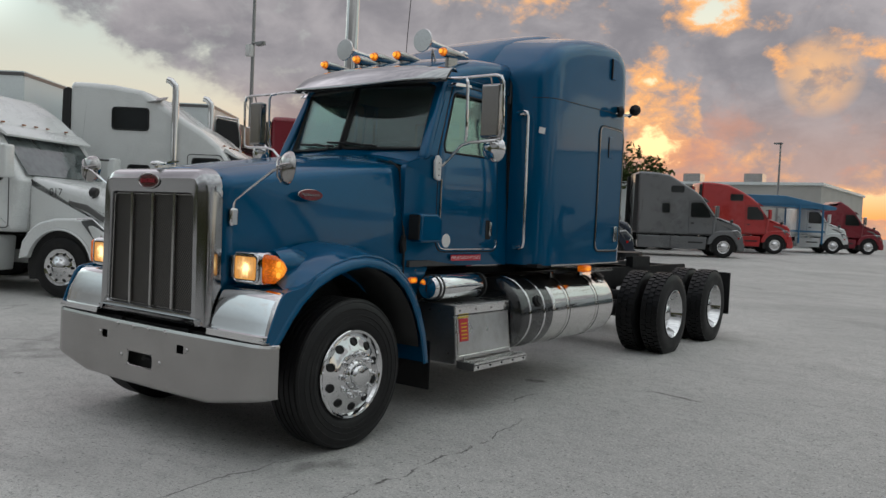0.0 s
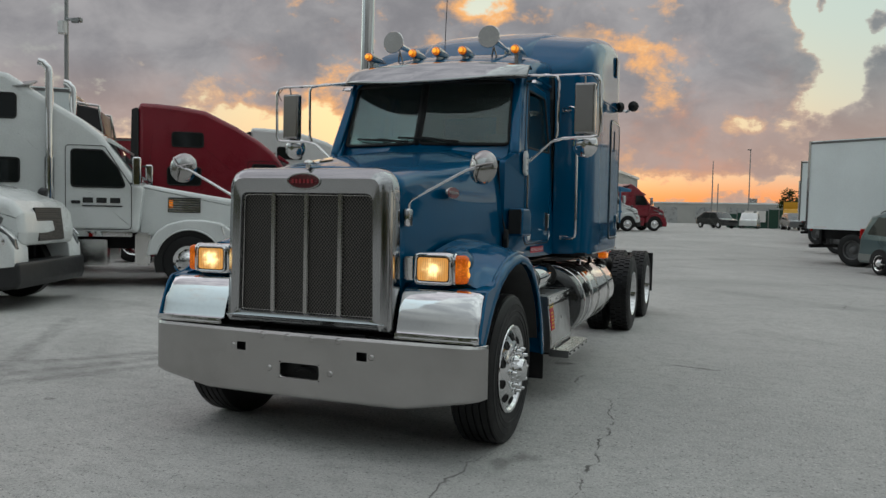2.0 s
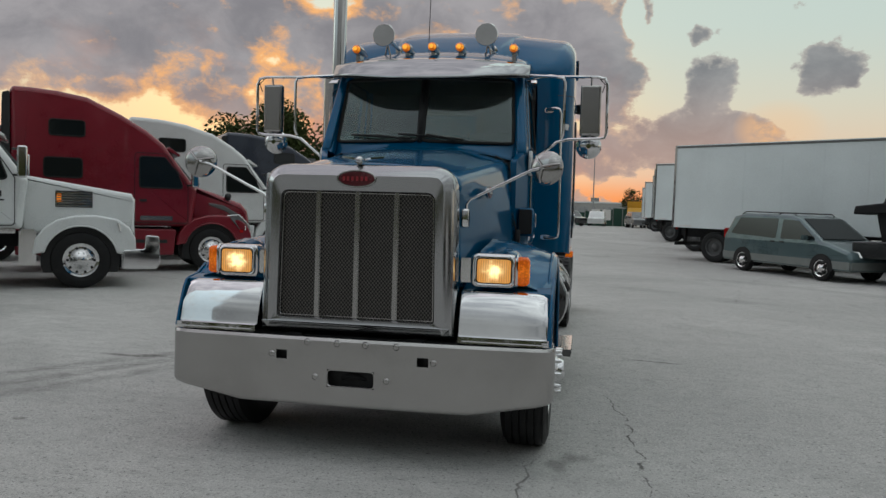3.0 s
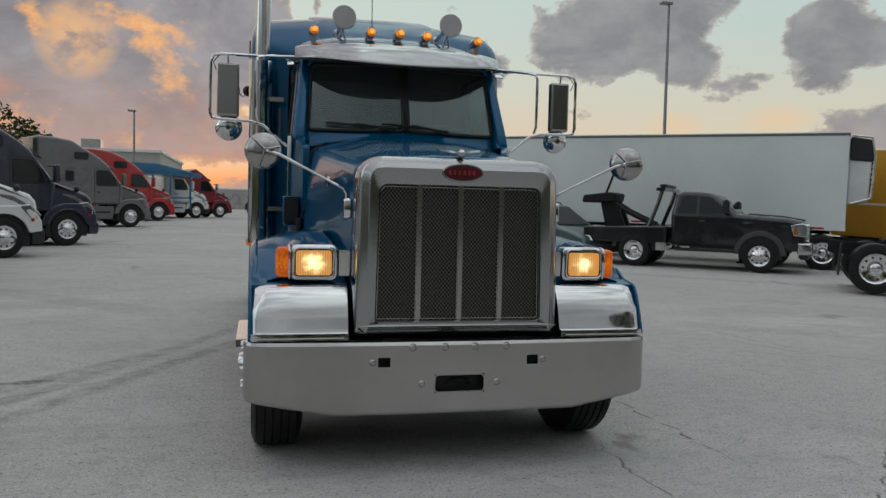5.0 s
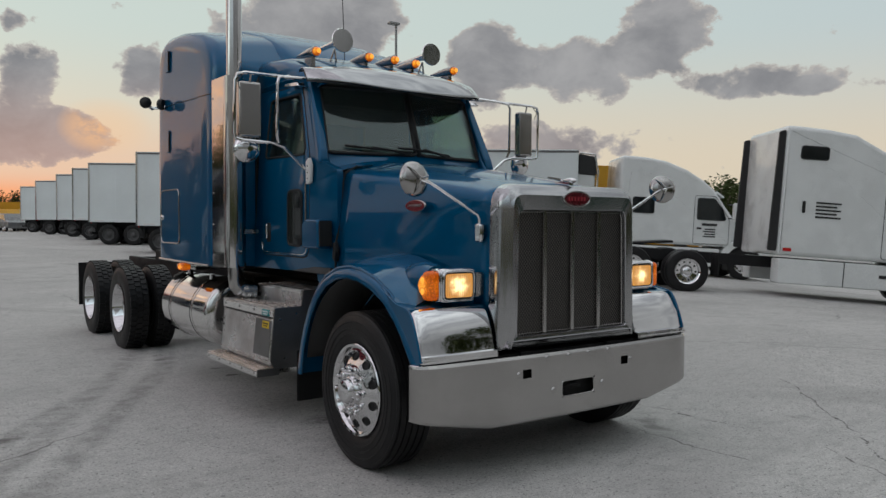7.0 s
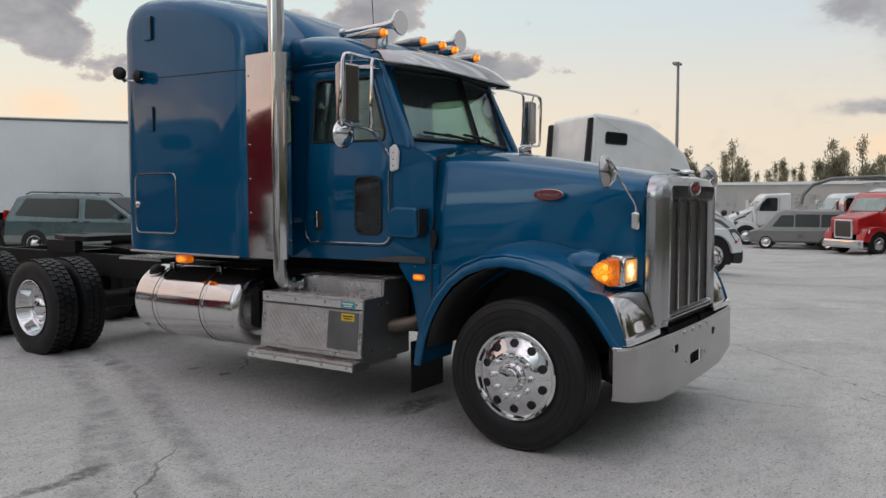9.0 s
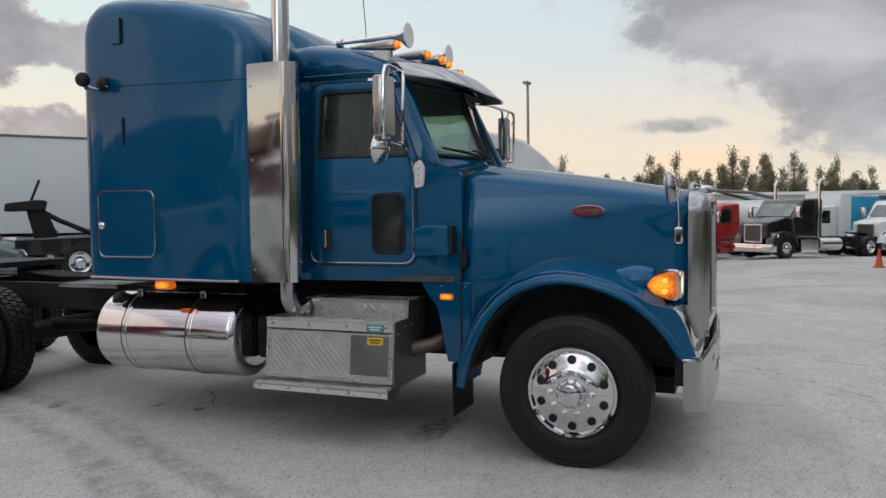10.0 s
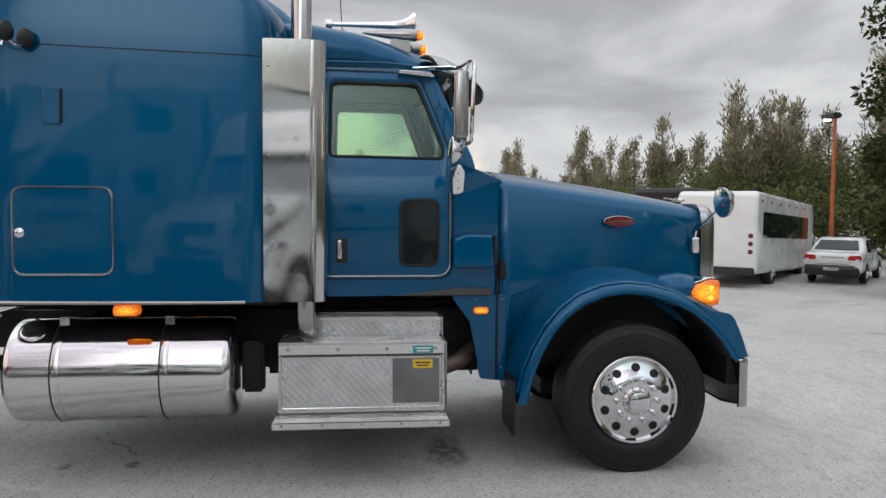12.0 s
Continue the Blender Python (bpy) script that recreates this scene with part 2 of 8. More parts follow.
SHELL = mat("polished_shell_steel", (0.42, 0.422, 0.43), 0.13, 1.0, 0.03, 2.5, 40, bump=0.0, dirt=0.04, rvary=0.03)
BUMPER = mat("bumper_steel", (0.43, 0.42, 0.41), 0.20, 1.0, 0.06, 2.5, 90, bump=0.03, dirt=0.2, rvary=0.06)
ALU = mat("polished_aluminium", (0.78, 0.77, 0.76), 0.16, 1.0, 0.05, 4, 60, bump=0.04, rvary=0.07)
TANK = mat("polished_tank_aluminium", (0.70, 0.69, 0.68), 0.10, 1.0, 0.05, 3, 60, bump=0.02, rvary=0.05)
STACK = mat("polished_exhaust_steel", (0.60, 0.59, 0.58), 0.055, 1.0, 0.05, 3, 40, bump=0.012, rvary=0.05)
MIRROR = mat("mirror_glass", (0.80, 0.82, 0.82), 0.015, 1.0, 0.01, 3, 30, rvary=0.005)
RUBBER = mat("tyre_rubber", (0.008, 0.008, 0.0085), 0.52, 0.0, 0.25, 8, 90, bump=0.12, dirt=0.35, dirt_color=(0.030, 0.029, 0.027), spec=0.35)
BLACK = mat("black_chassis_paint", (0.009, 0.009, 0.010), 0.58, 0.0, 0.3, 6, 50, bump=0.1, dirt=0.3, dirt_color=(0.026, 0.024, 0.022), spec=0.3)
PLASTIC = mat("black_plastic", (0.018, 0.018, 0.019), 0.42, 0.0, 0.15, 8, 90, bump=0.05)
# the dark tone stands in for the shade beneath the visor
VISORBACK = mat("shade_toned_visor_underside", (0.035, 0.038, 0.042), 0.6, 0.0, 0.1)
VISORSTEEL = mat("polished_visor_steel", (0.40, 0.405, 0.41), 0.05, 1.0, 0.02, 2.5, 40, rvary=0.03)
DULLSTEEL = mat("dull_grey_steel", (0.20, 0.20, 0.20), 0.38, 0.8, 0.12, 5, 70, bump=0.05, dirt=0.3)
GREYFLARE = mat("grey_arch_flare", (0.055, 0.056, 0.058), 0.45, 0.0, 0.1)
DULLRIM = mat("grey_steel_rim", (0.10, 0.10, 0.10), 0.55, 0.2, 0.15)
SEAL = mat("black_seal", (0.008, 0.008, 0.008), 0.6, 0.0, 0.1)
INSIDE = mat("grey_cab_lining", (0.07, 0.07, 0.07), 0.8, 0.0, 0.2, 7, 80, bump=0.15)
SEATCLOTH = mat("grey_seat_cloth", (0.12, 0.12, 0.125), 0.9, 0.0, 0.2, 9, 120, bump=0.3)
GLASS = glass_mat("tinted_windscreen", (0.62, 0.74, 0.70), 0.03, 0.975, 0.055)
GLASS_SIDE = glass_mat("tinted_side_glass", (0.76, 0.88, 0.78), 0.015, 0.99)
DARKGLASS = mat("dark_vehicle_glass", (0.012, 0.015, 0.016), 0.04, 0.0, 0.1, 2, 20, rvary=0.02, spec=0.45)
# the pale mottled base stands in for sky reflected in the screens
SCREEN = mat("sky_toned_windscreen", (0.10, 0.12, 0.12), 0.05, 0.0, 0.5, 1.6, 9, coat=1.0, rvary=0.02, spec=0.6)
DARKLENS = mat("smoked_headlamp_lens", (0.13, 0.135, 0.14), 0.10, 0.3, 0.4, 7, 30, coat=1.0)
def amber_mat(name, cells, low, high):
    """Amber lens over a lit bulb: honeycomb cells, brighter in the middle."""
    m = bpy.data.materials.new(name)
    m.use_nodes = True
    n = Nodes(m.node_tree)
    tc = n.add("ShaderNodeTexCoord")
    off = n.vmath("LENGTH", n.vmath("MULTIPLY", n.vmath("SUBTRACT", tc.outputs["Generated"], (0.5, 0.5, 0.5)), (0.25, 0.85, 1.0)))
    cell = n.add("ShaderNodeTexVoronoi", feature="F1")
    n.put(tc.outputs["Object"], cell.inputs["Vector"])
    cell.inputs["Scale"].default_value = cells
    comb = n.smooth(cell.outputs["Distance"], 0.2, 0.6, 1.0, 0.45)
    hot = n.smooth(off, 0.60, 0.06)
    b = n.add("ShaderNodeBsdfPrincipled")
    b.inputs["Base Color"].default_value, b.inputs["Roughness"].default_value = (0.30, 0.05, 0.002, 1), 0.18
    n.put(n.mix(hot, (1.0, 0.17, 0.003), (1.0, 0.40, 0.025)), b.inputs["Emission Color"])
    n.put(n.math("MULTIPLY", comb, n.smooth(hot, 0.0, 1.0, low, high)), b.inputs["Emission Strength"])
    k = n.add("ShaderNodeBump")
    k.inputs["Strength"].default_value, k.inputs["Distance"].default_value = 0.6, 0.003
    n.put(comb, k.inputs["Height"])
    n.put(k.outputs[0], b.inputs["Normal"])
    o = n.add("ShaderNodeOutputMaterial")
    n.put(b.outputs[0], o.inputs[0])
    return m


AMBER = amber_mat("amber_lens_lit", 95.0, 0.52, 1.5)
AMBER_HOT = mat("amber_bulb_lit", (0.5, 0.2, 0.03), 0.3, 0.0, 0.1, emit=(1.0, 0.40, 0.04), strength=1.1)
AMBER_OFF = mat("unlit_amber_lens", (0.34, 0.12, 0.03), 0.25, 0.0, 0.1)
AMBER_DIM = mat("amber_lens", (0.85, 0.24, 0.01), 0.2, 0.0, 0.1, 20, 90, bump=0.3, emit=(1.0, 0.25, 0.01), strength=0.45)
def lamp_mat():
    """Fluted headlamp glass over a lit reflector: hot in the middle, amber towards the rim."""
    m = bpy.data.materials.new("lit_headlamp_glass")
    m.use_nodes = True
    n = Nodes(m.node_tree)
    tc = n.add("ShaderNodeTexCoord")
    at = n.vmath("MULTIPLY", n.vmath("SUBTRACT", tc.outputs["Generated"], (0.5, 0.5, 0.5)), (1.0, 0.0, 0.85))
    far_ = n.vmath("LENGTH", at)
    flute = n.add("ShaderNodeTexWave", wave_type="BANDS", bands_direction="X")
    n.put(tc.outputs["Object"], flute.inputs["Vector"])
    flute.inputs["Scale"].default_value, flute.inputs["Distortion"].default_value = 22.0, 1.2
    patch = n.noise(tc.outputs["Object"], 26.0, 3.0)
    hot = n.smooth(n.math("ADD", far_, n.math("MULTIPLY", n.math("SUBTRACT", patch, 0.5), 0.45)), 0.48, 0.06)
    b = n.add("ShaderNodeBsdfPrincipled")
    b.inputs["Base Color"].default_value, b.inputs["Roughness"].default_value = (0.26, 0.16, 0.07, 1), 0.10
    n.put(n.mix(hot, (1.0, 0.40, 0.075), (1.0, 0.70, 0.32)), b.inputs["Emission Color"])
    n.put(n.math("ADD", n.math("MULTIPLY", n.math("MULTIPLY", n.math("MULTIPLY", hot, hot), hot), 1.6), n.smooth(flute.outputs[1], 0.0, 1.0, 0.46, 0.70)), b.inputs["Emission Strength"])
    k = n.add("ShaderNodeBump")
    k.inputs["Strength"].default_value, k.inputs["Distance"].default_value = 0.5, 0.004
    n.put(flute.outputs[1], k.inputs["Height"])
    n.put(k.outputs[0], b.inputs["Normal"])
    o = n.add("ShaderNodeOutputMaterial")
    n.put(b.outputs[0], o.inputs[0])
    return m


LAMP = lamp_mat()
REDLENS = mat("red_lens", (0.45, 0.01, 0.01), 0.2, 0.0, 0.1)
EMBLEM_BAR = mat("dull_red_print", (0.30, 0.02, 0.03), 0.4, 0.0, 0.1)
EMBLEM = mat("dark_red_enamel", (0.085, 0.006, 0.012), 0.25, 0.0, 0.1, coat=0.8)
EMBLEM_BRIGHT = mat("red_enamel", (0.15, 0.006, 0.012), 0.3, 0.0, 0.1, coat=0.6)
WHITEPAINT = mat("white_vehicle_paint", (0.74, 0.76, 0.75), 0.28, 0.0, 0.05, 1.2, 40, coat=0.6, dirt=0.12, dirt_color=(0.5, 0.5, 0.47))
TRAILERWHITE = mat("white_trailer_panel", (0.78, 0.83, 0.83), 0.40, 0.0, 0.06, 0.6, 30, bump=0.02, dirt=0.18, dirt_color=(0.48, 0.47, 0.44))
REDPAINT = mat("red_vehicle_paint", (0.20, 0.006, 0.018), 0.3, 0.1, 0.1, 1.2, 40, coat=0.5)
BRIGHTRED = mat("bright_red_vehicle_paint", (0.42, 0.014, 0.016), 0.3, 0.05, 0.1, 1.2, 40, coat=0.8)
GREYPAINT = mat("grey_vehicle_paint", (0.16, 0.165, 0.17), 0.3, 0.3, 0.08, 1.2, 40, coat=0.7)
DARKBLUE = mat("navy_vehicle_paint", (0.012, 0.020, 0.040), 0.3, 0.1, 0.1, 1.2, 40, coat=0.8)
MIDBLUE = mat("mid_blue_vehicle_paint", (0.02, 0.15, 0.30), 0.35, 0.1, 0.1, 1.2, 40, coat=0.6)
TEAL = mat("grey_teal_van_paint", (0.085, 0.130, 0.138), 0.3, 0.4, 0.08, 1.2, 40, coat=0.8)
VANGREY = mat("grey_van_lower_trim", (0.20, 0.215, 0.205), 0.4, 0.1, 0.08, coat=0.2)
YARDLAMP = mat("lit_yard_lamp_glass", (0.8, 0.8, 0.78), 0.3, emit=(1.0, 0.97, 0.92), strength=2.5)
COACHBLACK = mat("black_coach_paint", (0.007, 0.0075, 0.009), 0.32, 0.0, 0.15, 1.2, 40, spec=0.35)
DARKREDLENS = mat("dark_red_lens", (0.10, 0.008, 0.008), 0.25, 0.0, 0.1)
BLACKPAINT = mat("black_vehicle_paint", (0.010, 0.011, 0.012), 0.25, 0.1, 0.1, 1.2, 40, coat=0.9)
SILVER = mat("silver_vehicle_paint", (0.42, 0.43, 0.43), 0.3, 0.5, 0.06, 1.2, 40, coat=0.7)
VANSILVER = mat("dull_silver_van_paint", (0.20, 0.20, 0.195), 0.32, 0.4, 0.08, 1.2, 40, coat=0.6)
YELLOW = mat("yellow_box_paint", (0.62, 0.33, 0.02), 0.4, 0.0, 0.1, 1.2, 40)
SKYBLUE = mat("light_blue_box_print", (0.05, 0.38, 0.62), 0.4, 0.0, 0.25, 1.0, 20)
BARK = mat("tree_bark", (0.13, 0.10, 0.08), 0.9, 0.0, 0.3, 5, 40, bump=0.6)


def leaf_mat(name, color, vary=0.45, through_=0.45):
    """Thin leaves: light passes through as well as off them."""
    m = bpy.data.materials.new(name)
    m.use_nodes = True
    n = Nodes(m.node_tree)
    at = n.add("ShaderNodeTexCoord").outputs["Object"]
    isle = n.add("ShaderNodeNewGeometry").outputs["Random Per Island"]
    k = n.math("ADD", n.math("MULTIPLY", n.noise(at, 0.7, 3.0), 0.6), n.math("MULTIPLY", isle, 0.4))
    col = n.mix(n.smooth(k, 0.25, 0.75), tuple(c * (1 - vary) for c in color), tuple(c * (1 + vary) for c in color))
    d, t, mx = n.add("ShaderNodeBsdfDiffuse"), n.add("ShaderNodeBsdfTranslucent"), n.add("ShaderNodeMixShader")
    n.put(col, d.inputs[0])
    n.put(col, t.inputs[0])
    mx.inputs[0].default_value = through_
    n.put(d.outputs[0], mx.inputs[1])
    n.put(t.outputs[0], mx.inputs[2])
    o = n.add("ShaderNodeOutputMaterial")
    n.put(mx.outputs[0], o.inputs[0])
    return m


LEAF = leaf_mat("broad_leaf", (0.055, 0.072, 0.028), through_=0.25)
LEAF_FINE = leaf_mat("needle_leaf", (0.29, 0.275, 0.19))
HEDGE = leaf_mat("hedge_leaf", (0.145, 0.165, 0.072))
CONCRETEWALL = mat("pale_building_wall", (0.44, 0.435, 0.41), 0.8, 0.0, 0.1, 0.5, 20, bump=0.15, dirt=0.3, dirt_color=(0.36, 0.35, 0.33))
POLE = mat("galvanised_pole", (0.30, 0.31, 0.31), 0.5, 0.6, 0.1, 3, 30)
DULLPIPE = mat("dull_exhaust_pipe", (0.16, 0.125, 0.10), 0.5, 0.7, 0.2, 8, 60, bump=0.1)
RUST = mat("orange_rusted_pole", (0.45, 0.13, 0.05), 0.8, 0.0, 0.2, 3, 30)
CONE = mat("orange_cone_plastic", (0.55, 0.08, 0.03), 0.6, 0.0, 0.15)
GREENBIN = mat("dark_green_bin_paint", (0.012, 0.06, 0.04), 0.5, 0.0, 0.15)
YELLOWLABEL = mat("yellow_label", (0.70, 0.48, 0.01), 0.5, 0.0, 0.05)
TEALLABEL = mat("teal_label", (0.02, 0.26, 0.28), 0.5, 0.0, 0.05)
REDLABEL = mat("red_label", (0.50, 0.02, 0.04), 0.5, 0.0, 0.05)
WHITELABEL = mat("white_print", (0.75, 0.74, 0.72), 0.5, 0.0, 0.04)
BLACKPRINT = mat("black_print", (0.02, 0.02, 0.02), 0.6, 0.0, 0.05)


def mesh_mat():
    """Dark punched grille sheet: rows of small oval holes, raised metal between."""
    m = bpy.data.materials.new("punched_grille_sheet")
    m.use_nodes = True
    n = Nodes(m.node_tree)
    at = n.add("ShaderNodeTexCoord").outputs["Object"]
    sep = n.add("ShaderNodeSeparateXYZ")
    n.put(at, sep.inputs[0])
    u, w = n.math("MULTIPLY", sep.outputs[0], 2 * math.pi / 0.022), n.math("MULTIPLY", sep.outputs[2], 2 * math.pi / 0.026)
    hole = n.math("ADD", n.math("SINE", n.math("ADD", u, w)), n.math("SINE", n.math("SUBTRACT", u, w)))
    metal = n.smooth(hole, -0.2, 0.5)
    b = n.add("ShaderNodeBsdfPrincipled")
    n.put(n.mix(metal, (0.002, 0.002, 0.002), (0.15, 0.138, 0.127)), b.inputs["Base Color"])
    n.put(metal, b.inputs["Metallic"])
    b.inputs["Roughness"].default_value = 0.42
    k = n.add("ShaderNodeBump")
    k.inputs["Strength"].default_value, k.inputs["Distance"].default_value = 0.7, 0.004
    n.put(metal, k.inputs["Height"])
    n.put(k.outputs[0], b.inputs["Normal"])
    o = n.add("ShaderNodeOutputMaterial")
    n.put(b.outputs[0], o.inputs[0])
    return m


GRILLE = mesh_mat()


def plate_mat():
    """Diamond plate: small raised bars in two crossing directions."""
    m = bpy.data.materials.new("diamond_plate")
    m.use_nodes = True
    n = Nodes(m.node_tree)
    at = n.add("ShaderNodeTexCoord").outputs["Object"]
    sep = n.add("ShaderNodeSeparateXYZ")
    n.put(at, sep.inputs[0])
    k = 2 * math.pi / 0.05
    flat = n.math("ADD", sep.outputs[1], sep.outputs[0])
    up = n.math("ADD", sep.outputs[2], n.math("MULTIPLY", sep.outputs[0], 0.8))
    a = n.math("MULTIPLY", n.math("SINE", n.math("MULTIPLY", n.math("ADD", flat, up), k)), n.math("SINE", n.math("MULTIPLY", n.math("SUBTRACT", flat, up), k * 0.5)))
    relief = n.smooth(n.math("ABSOLUTE", a), 0.45, 0.8)
    dirt = n.noise(at, 4.0, 5.0, 0.6)
    b = n.add("ShaderNodeBsdfPrincipled")
    n.put(n.mix(n.smooth(dirt, 0.35, 0.7), (0.74, 0.74, 0.74), (0.54, 0.53, 0.52)), b.inputs["Base Color"])
    b.inputs["Metallic"].default_value = 1.0
    n.put(n.smooth(dirt, 0.3, 0.7, 0.24, 0.42), b.inputs["Roughness"])
    bp = n.add("ShaderNodeBump")
    bp.inputs["Strength"].default_value, bp.inputs["Distance"].default_value = 0.8, 0.004
    n.put(relief, bp.inputs["Height"])
    n.put(bp.outputs[0], b.inputs["Normal"])
    o = n.add("ShaderNodeOutputMaterial")
    n.put(b.outputs[0], o.inputs[0])
    return m


PLATE = plate_mat()


def ground_mat():
    """Worn pale asphalt: fine stone grain, broad patches, oil spots, tyre tracks and hairline cracks."""
    m = bpy.data.materials.new("worn_pale_asphalt")
    m.use_nodes = True
    n = Nodes(m.node_tree)
    at = n.add("ShaderNodeTexCoord").outputs["Object"]
    patch, mid, grain = n.noise(at, 0.16, 5.0, 0.6), n.noise(at, 1.3, 7.0, 0.66), n.noise(at, 70.0, 4.0, 0.75)
    col = n.mix(n.smooth(patch, 0.3, 0.7), (0.47, 0.464, 0.446), (0.63, 0.622, 0.596))
    col = n.mix(n.smooth(mid, 0.36, 0.70, 0.0, 0.55), col, (0.41, 0.407, 0.392))
    blotch = n.noise(n.vmath("MULTIPLY", at, (1.0, 1.6, 1.0)), 5.5, 7.0, 0.68)
    col = n.mix(n.smooth(blotch, 0.44, 0.66, 0.0, 0.40), col, (0.32, 0.317, 0.305))
    col = n.mix(n.smooth(grain, 0.42, 0.68, 0.0, 0.58), col, (0.20, 0.197, 0.188))
    stone = n.noise(at, 42.0, 3.0, 0.6)
    col = n.mix(n.smooth(stone, 0.57, 0.66, 0.0, 0.75), col, (0.66, 0.65, 0.61))
    pit = n.noise(n.vmath("ADD", at, (7.3, 2.1, 0.0)), 34.0, 3.0, 0.6)
    col = n.mix(n.smooth(pit, 0.58, 0.67, 0.0, 0.72), col, (0.13, 0.127, 0.12))
    stain = n.smooth(n.noise(n.vmath("MULTIPLY", at, (1.0, 0.55, 1.0)), 1.1, 4.0, 0.55), 0.66, 0.74, 0.0, 0.55)
    col = n.mix(stain, col, (0.10, 0.095, 0.09))
    haze = n.noise(n.vmath("MULTIPLY", at, (0.35, 1.0, 1.0)), 0.55, 4.0, 0.6, 0.6)
    col = n.mix(n.smooth(haze, 0.50, 0.68, 0.0, 0.35), col, (0.30, 0.295, 0.285))
    # long sweeping tyre tracks
    sweep = n.add("ShaderNodeTexWave", wave_type="BANDS", bands_direction="DIAGONAL")
    n.put(at, sweep.inputs["Vector"])
    sweep.inputs["Scale"].default_value, sweep.inputs["Distortion"].default_value, sweep.inputs["Detail Scale"].default_value = 0.11, 6.0, 0.25
    track = n.math("MULTIPLY", n.smooth(sweep.outputs[1], 0.90, 0.99), n.smooth(n.noise(at, 0.35, 3.0), 0.45, 0.6))
    col = n.mix(n.math("MULTIPLY", track, 0.18), col, (0.13, 0.125, 0.12))
    cell = n.add("ShaderNodeTexVoronoi", feature="DISTANCE_TO_EDGE")
    wob = n.add("ShaderNodeTexNoise")
    n.put(at, wob.inputs["Vector"])
    wob.inputs["Scale"].default_value = 3.2
    n.put(n.vmath("ADD", at, n.vmath("MULTIPLY", wob.outputs[1], (0.28, 0.28, 0.0))), cell.inputs["Vector"])
    cell.inputs["Scale"].default_value = 0.17
    crack = n.math("MULTIPLY", n.smooth(cell.outputs["Distance"], 0.0022, 0.0), n.smooth(n.noise(at, 0.5, 4.0), 0.50, 0.58))
    col = n.mix(n.math("MULTIPLY", crack, 0.75), col, (0.07, 0.065, 0.06))
    # oil spots, tyre marks and long cracks round the truck
    wave = n.add("ShaderNodeTexNoise")
    n.put(at, wave.inputs["Vector"])
    wave.inputs["Scale"].default_value, wave.inputs["Detail"].default_value = 2.6, 6.0
    shift_ = n.vmath("MULTIPLY", n.vmath("SUBTRACT", wave.outputs[1], (0.5, 0.5, 0.5)), (0.30, 0.30, 0.0))
    flat = n.vmath("MULTIPLY", at, (1.0, 1.0, 0.0))
    bent = n.vmath("ADD", flat, shift_)
    calm = n.vmath("ADD", flat, n.vmath("MULTIPLY", shift_, (0.3, 0.3, 0.0)))

    def line(p, a, c):
        a, c = Vector((*a, 0)), Vector((*c, 0))
        pa, ba = n.vmath("SUBTRACT", p, tuple(a)), c - a
        h = n.math("DIVIDE", n.vmath("DOT_PRODUCT", pa, tuple(ba)), ba.length_squared, clamp=True)
        along = n.add("ShaderNodeVectorMath", operation="SCALE")
        along.inputs[0].default_value = tuple(ba)
        n.put(h, along.inputs["Scale"])
        return n.vmath("LENGTH", n.vmath("SUBTRACT", pa, along.outputs[0]))

    def nearest(p, runs):
        best = None
        for run in runs:
            for a, c in zip(run, run[1:]):
                e = line(p, a, c)
                best = e if best is None else n.math("MINIMUM", best, e)
        return best
    spots = None
    for x, y, rx, ry in ((-0.58, 1.25, 0.42, 0.17), (-1.06, 4.77, 0.10, 0.07), (-0.67, 3.87, 0.12, 0.06), (-0.69, 3.4, 0.07, 0.05), (-1.02, 5.02, 0.06, 0.05), (0.9, 3.0, 0.12, 0.08), (-2.6, -0.4, 0.06, 0.04), (2.2, 3.4, 0.30, 0.05), (-3.2, 2.0, 0.4, 0.06)):
        e = n.vmath("LENGTH", n.vmath("MULTIPLY", n.vmath("SUBTRACT", bent, (x, y, 0)), (1 / rx, 1 / ry, 0)))
        spots = e if spots is None else n.math("MINIMUM", spots, e)
    blot = n.math("MULTIPLY", n.smooth(spots, 1.15, 0.5), n.smooth(n.noise(at, 14.0, 5.0, 0.7), 0.36, 0.60, 0.25, 0.80))
    col = n.mix(blot, col, (0.085, 0.078, 0.072))
    tracks = nearest(calm, (((-0.8, 6.4), (-0.9, 5.95), (-1.64, 4.3), (-3.0, 1.35), (-4.4, -1.2)), ((-0.7, 5.8), (-0.8, 5.37), (-1.15, 4.25), (-2.77, 1.03), (-4.0, -1.4)), ((-2.2, 3.2), (-3.07, 1.84), (-3.95, 0.57)), ((-6.0, 3.0), (-3.0, -1.0), (-1.5, -4.5))))
    rub = n.math("MULTIPLY", n.smooth(tracks, 0.17, 0.04), n.smooth(n.noise(n.vmath("MULTIPLY", at, (1.0, 1.0, 0.0)), 5.0, 5.0, 0.7), 0.35, 0.65, 0.08, 0.50))
    col = n.mix(rub, col, (0.14, 0.135, 0.13))
    rifts = nearest(bent, (((1.81, -0.9), (1.75, 0.0), (1.73, 0.87), (1.6, 1.6)), ((3.85, 0.0), (3.0, -0.93), (2.53, -1.35), (2.04, -1.78), (1.68, -2.1)), ((1.77, -1.52), (1.5, -2.2)), ((4.6, 3.2), (5.2, 2.2), (6.2, 1.4))))
    rift = n.math("MULTIPLY", n.smooth(rifts, 0.011, 0.003), n.smooth(n.noise(at, 6.0, 4.0, 0.7), 0.36, 0.56))
    col = n.mix(n.math("MULTIPLY", rift, 0.85), col, (0.06, 0.056, 0.052))
    grit = n.smooth(n.noise(at, 38.0, 3.0, 0.7), 0.63, 0.70)
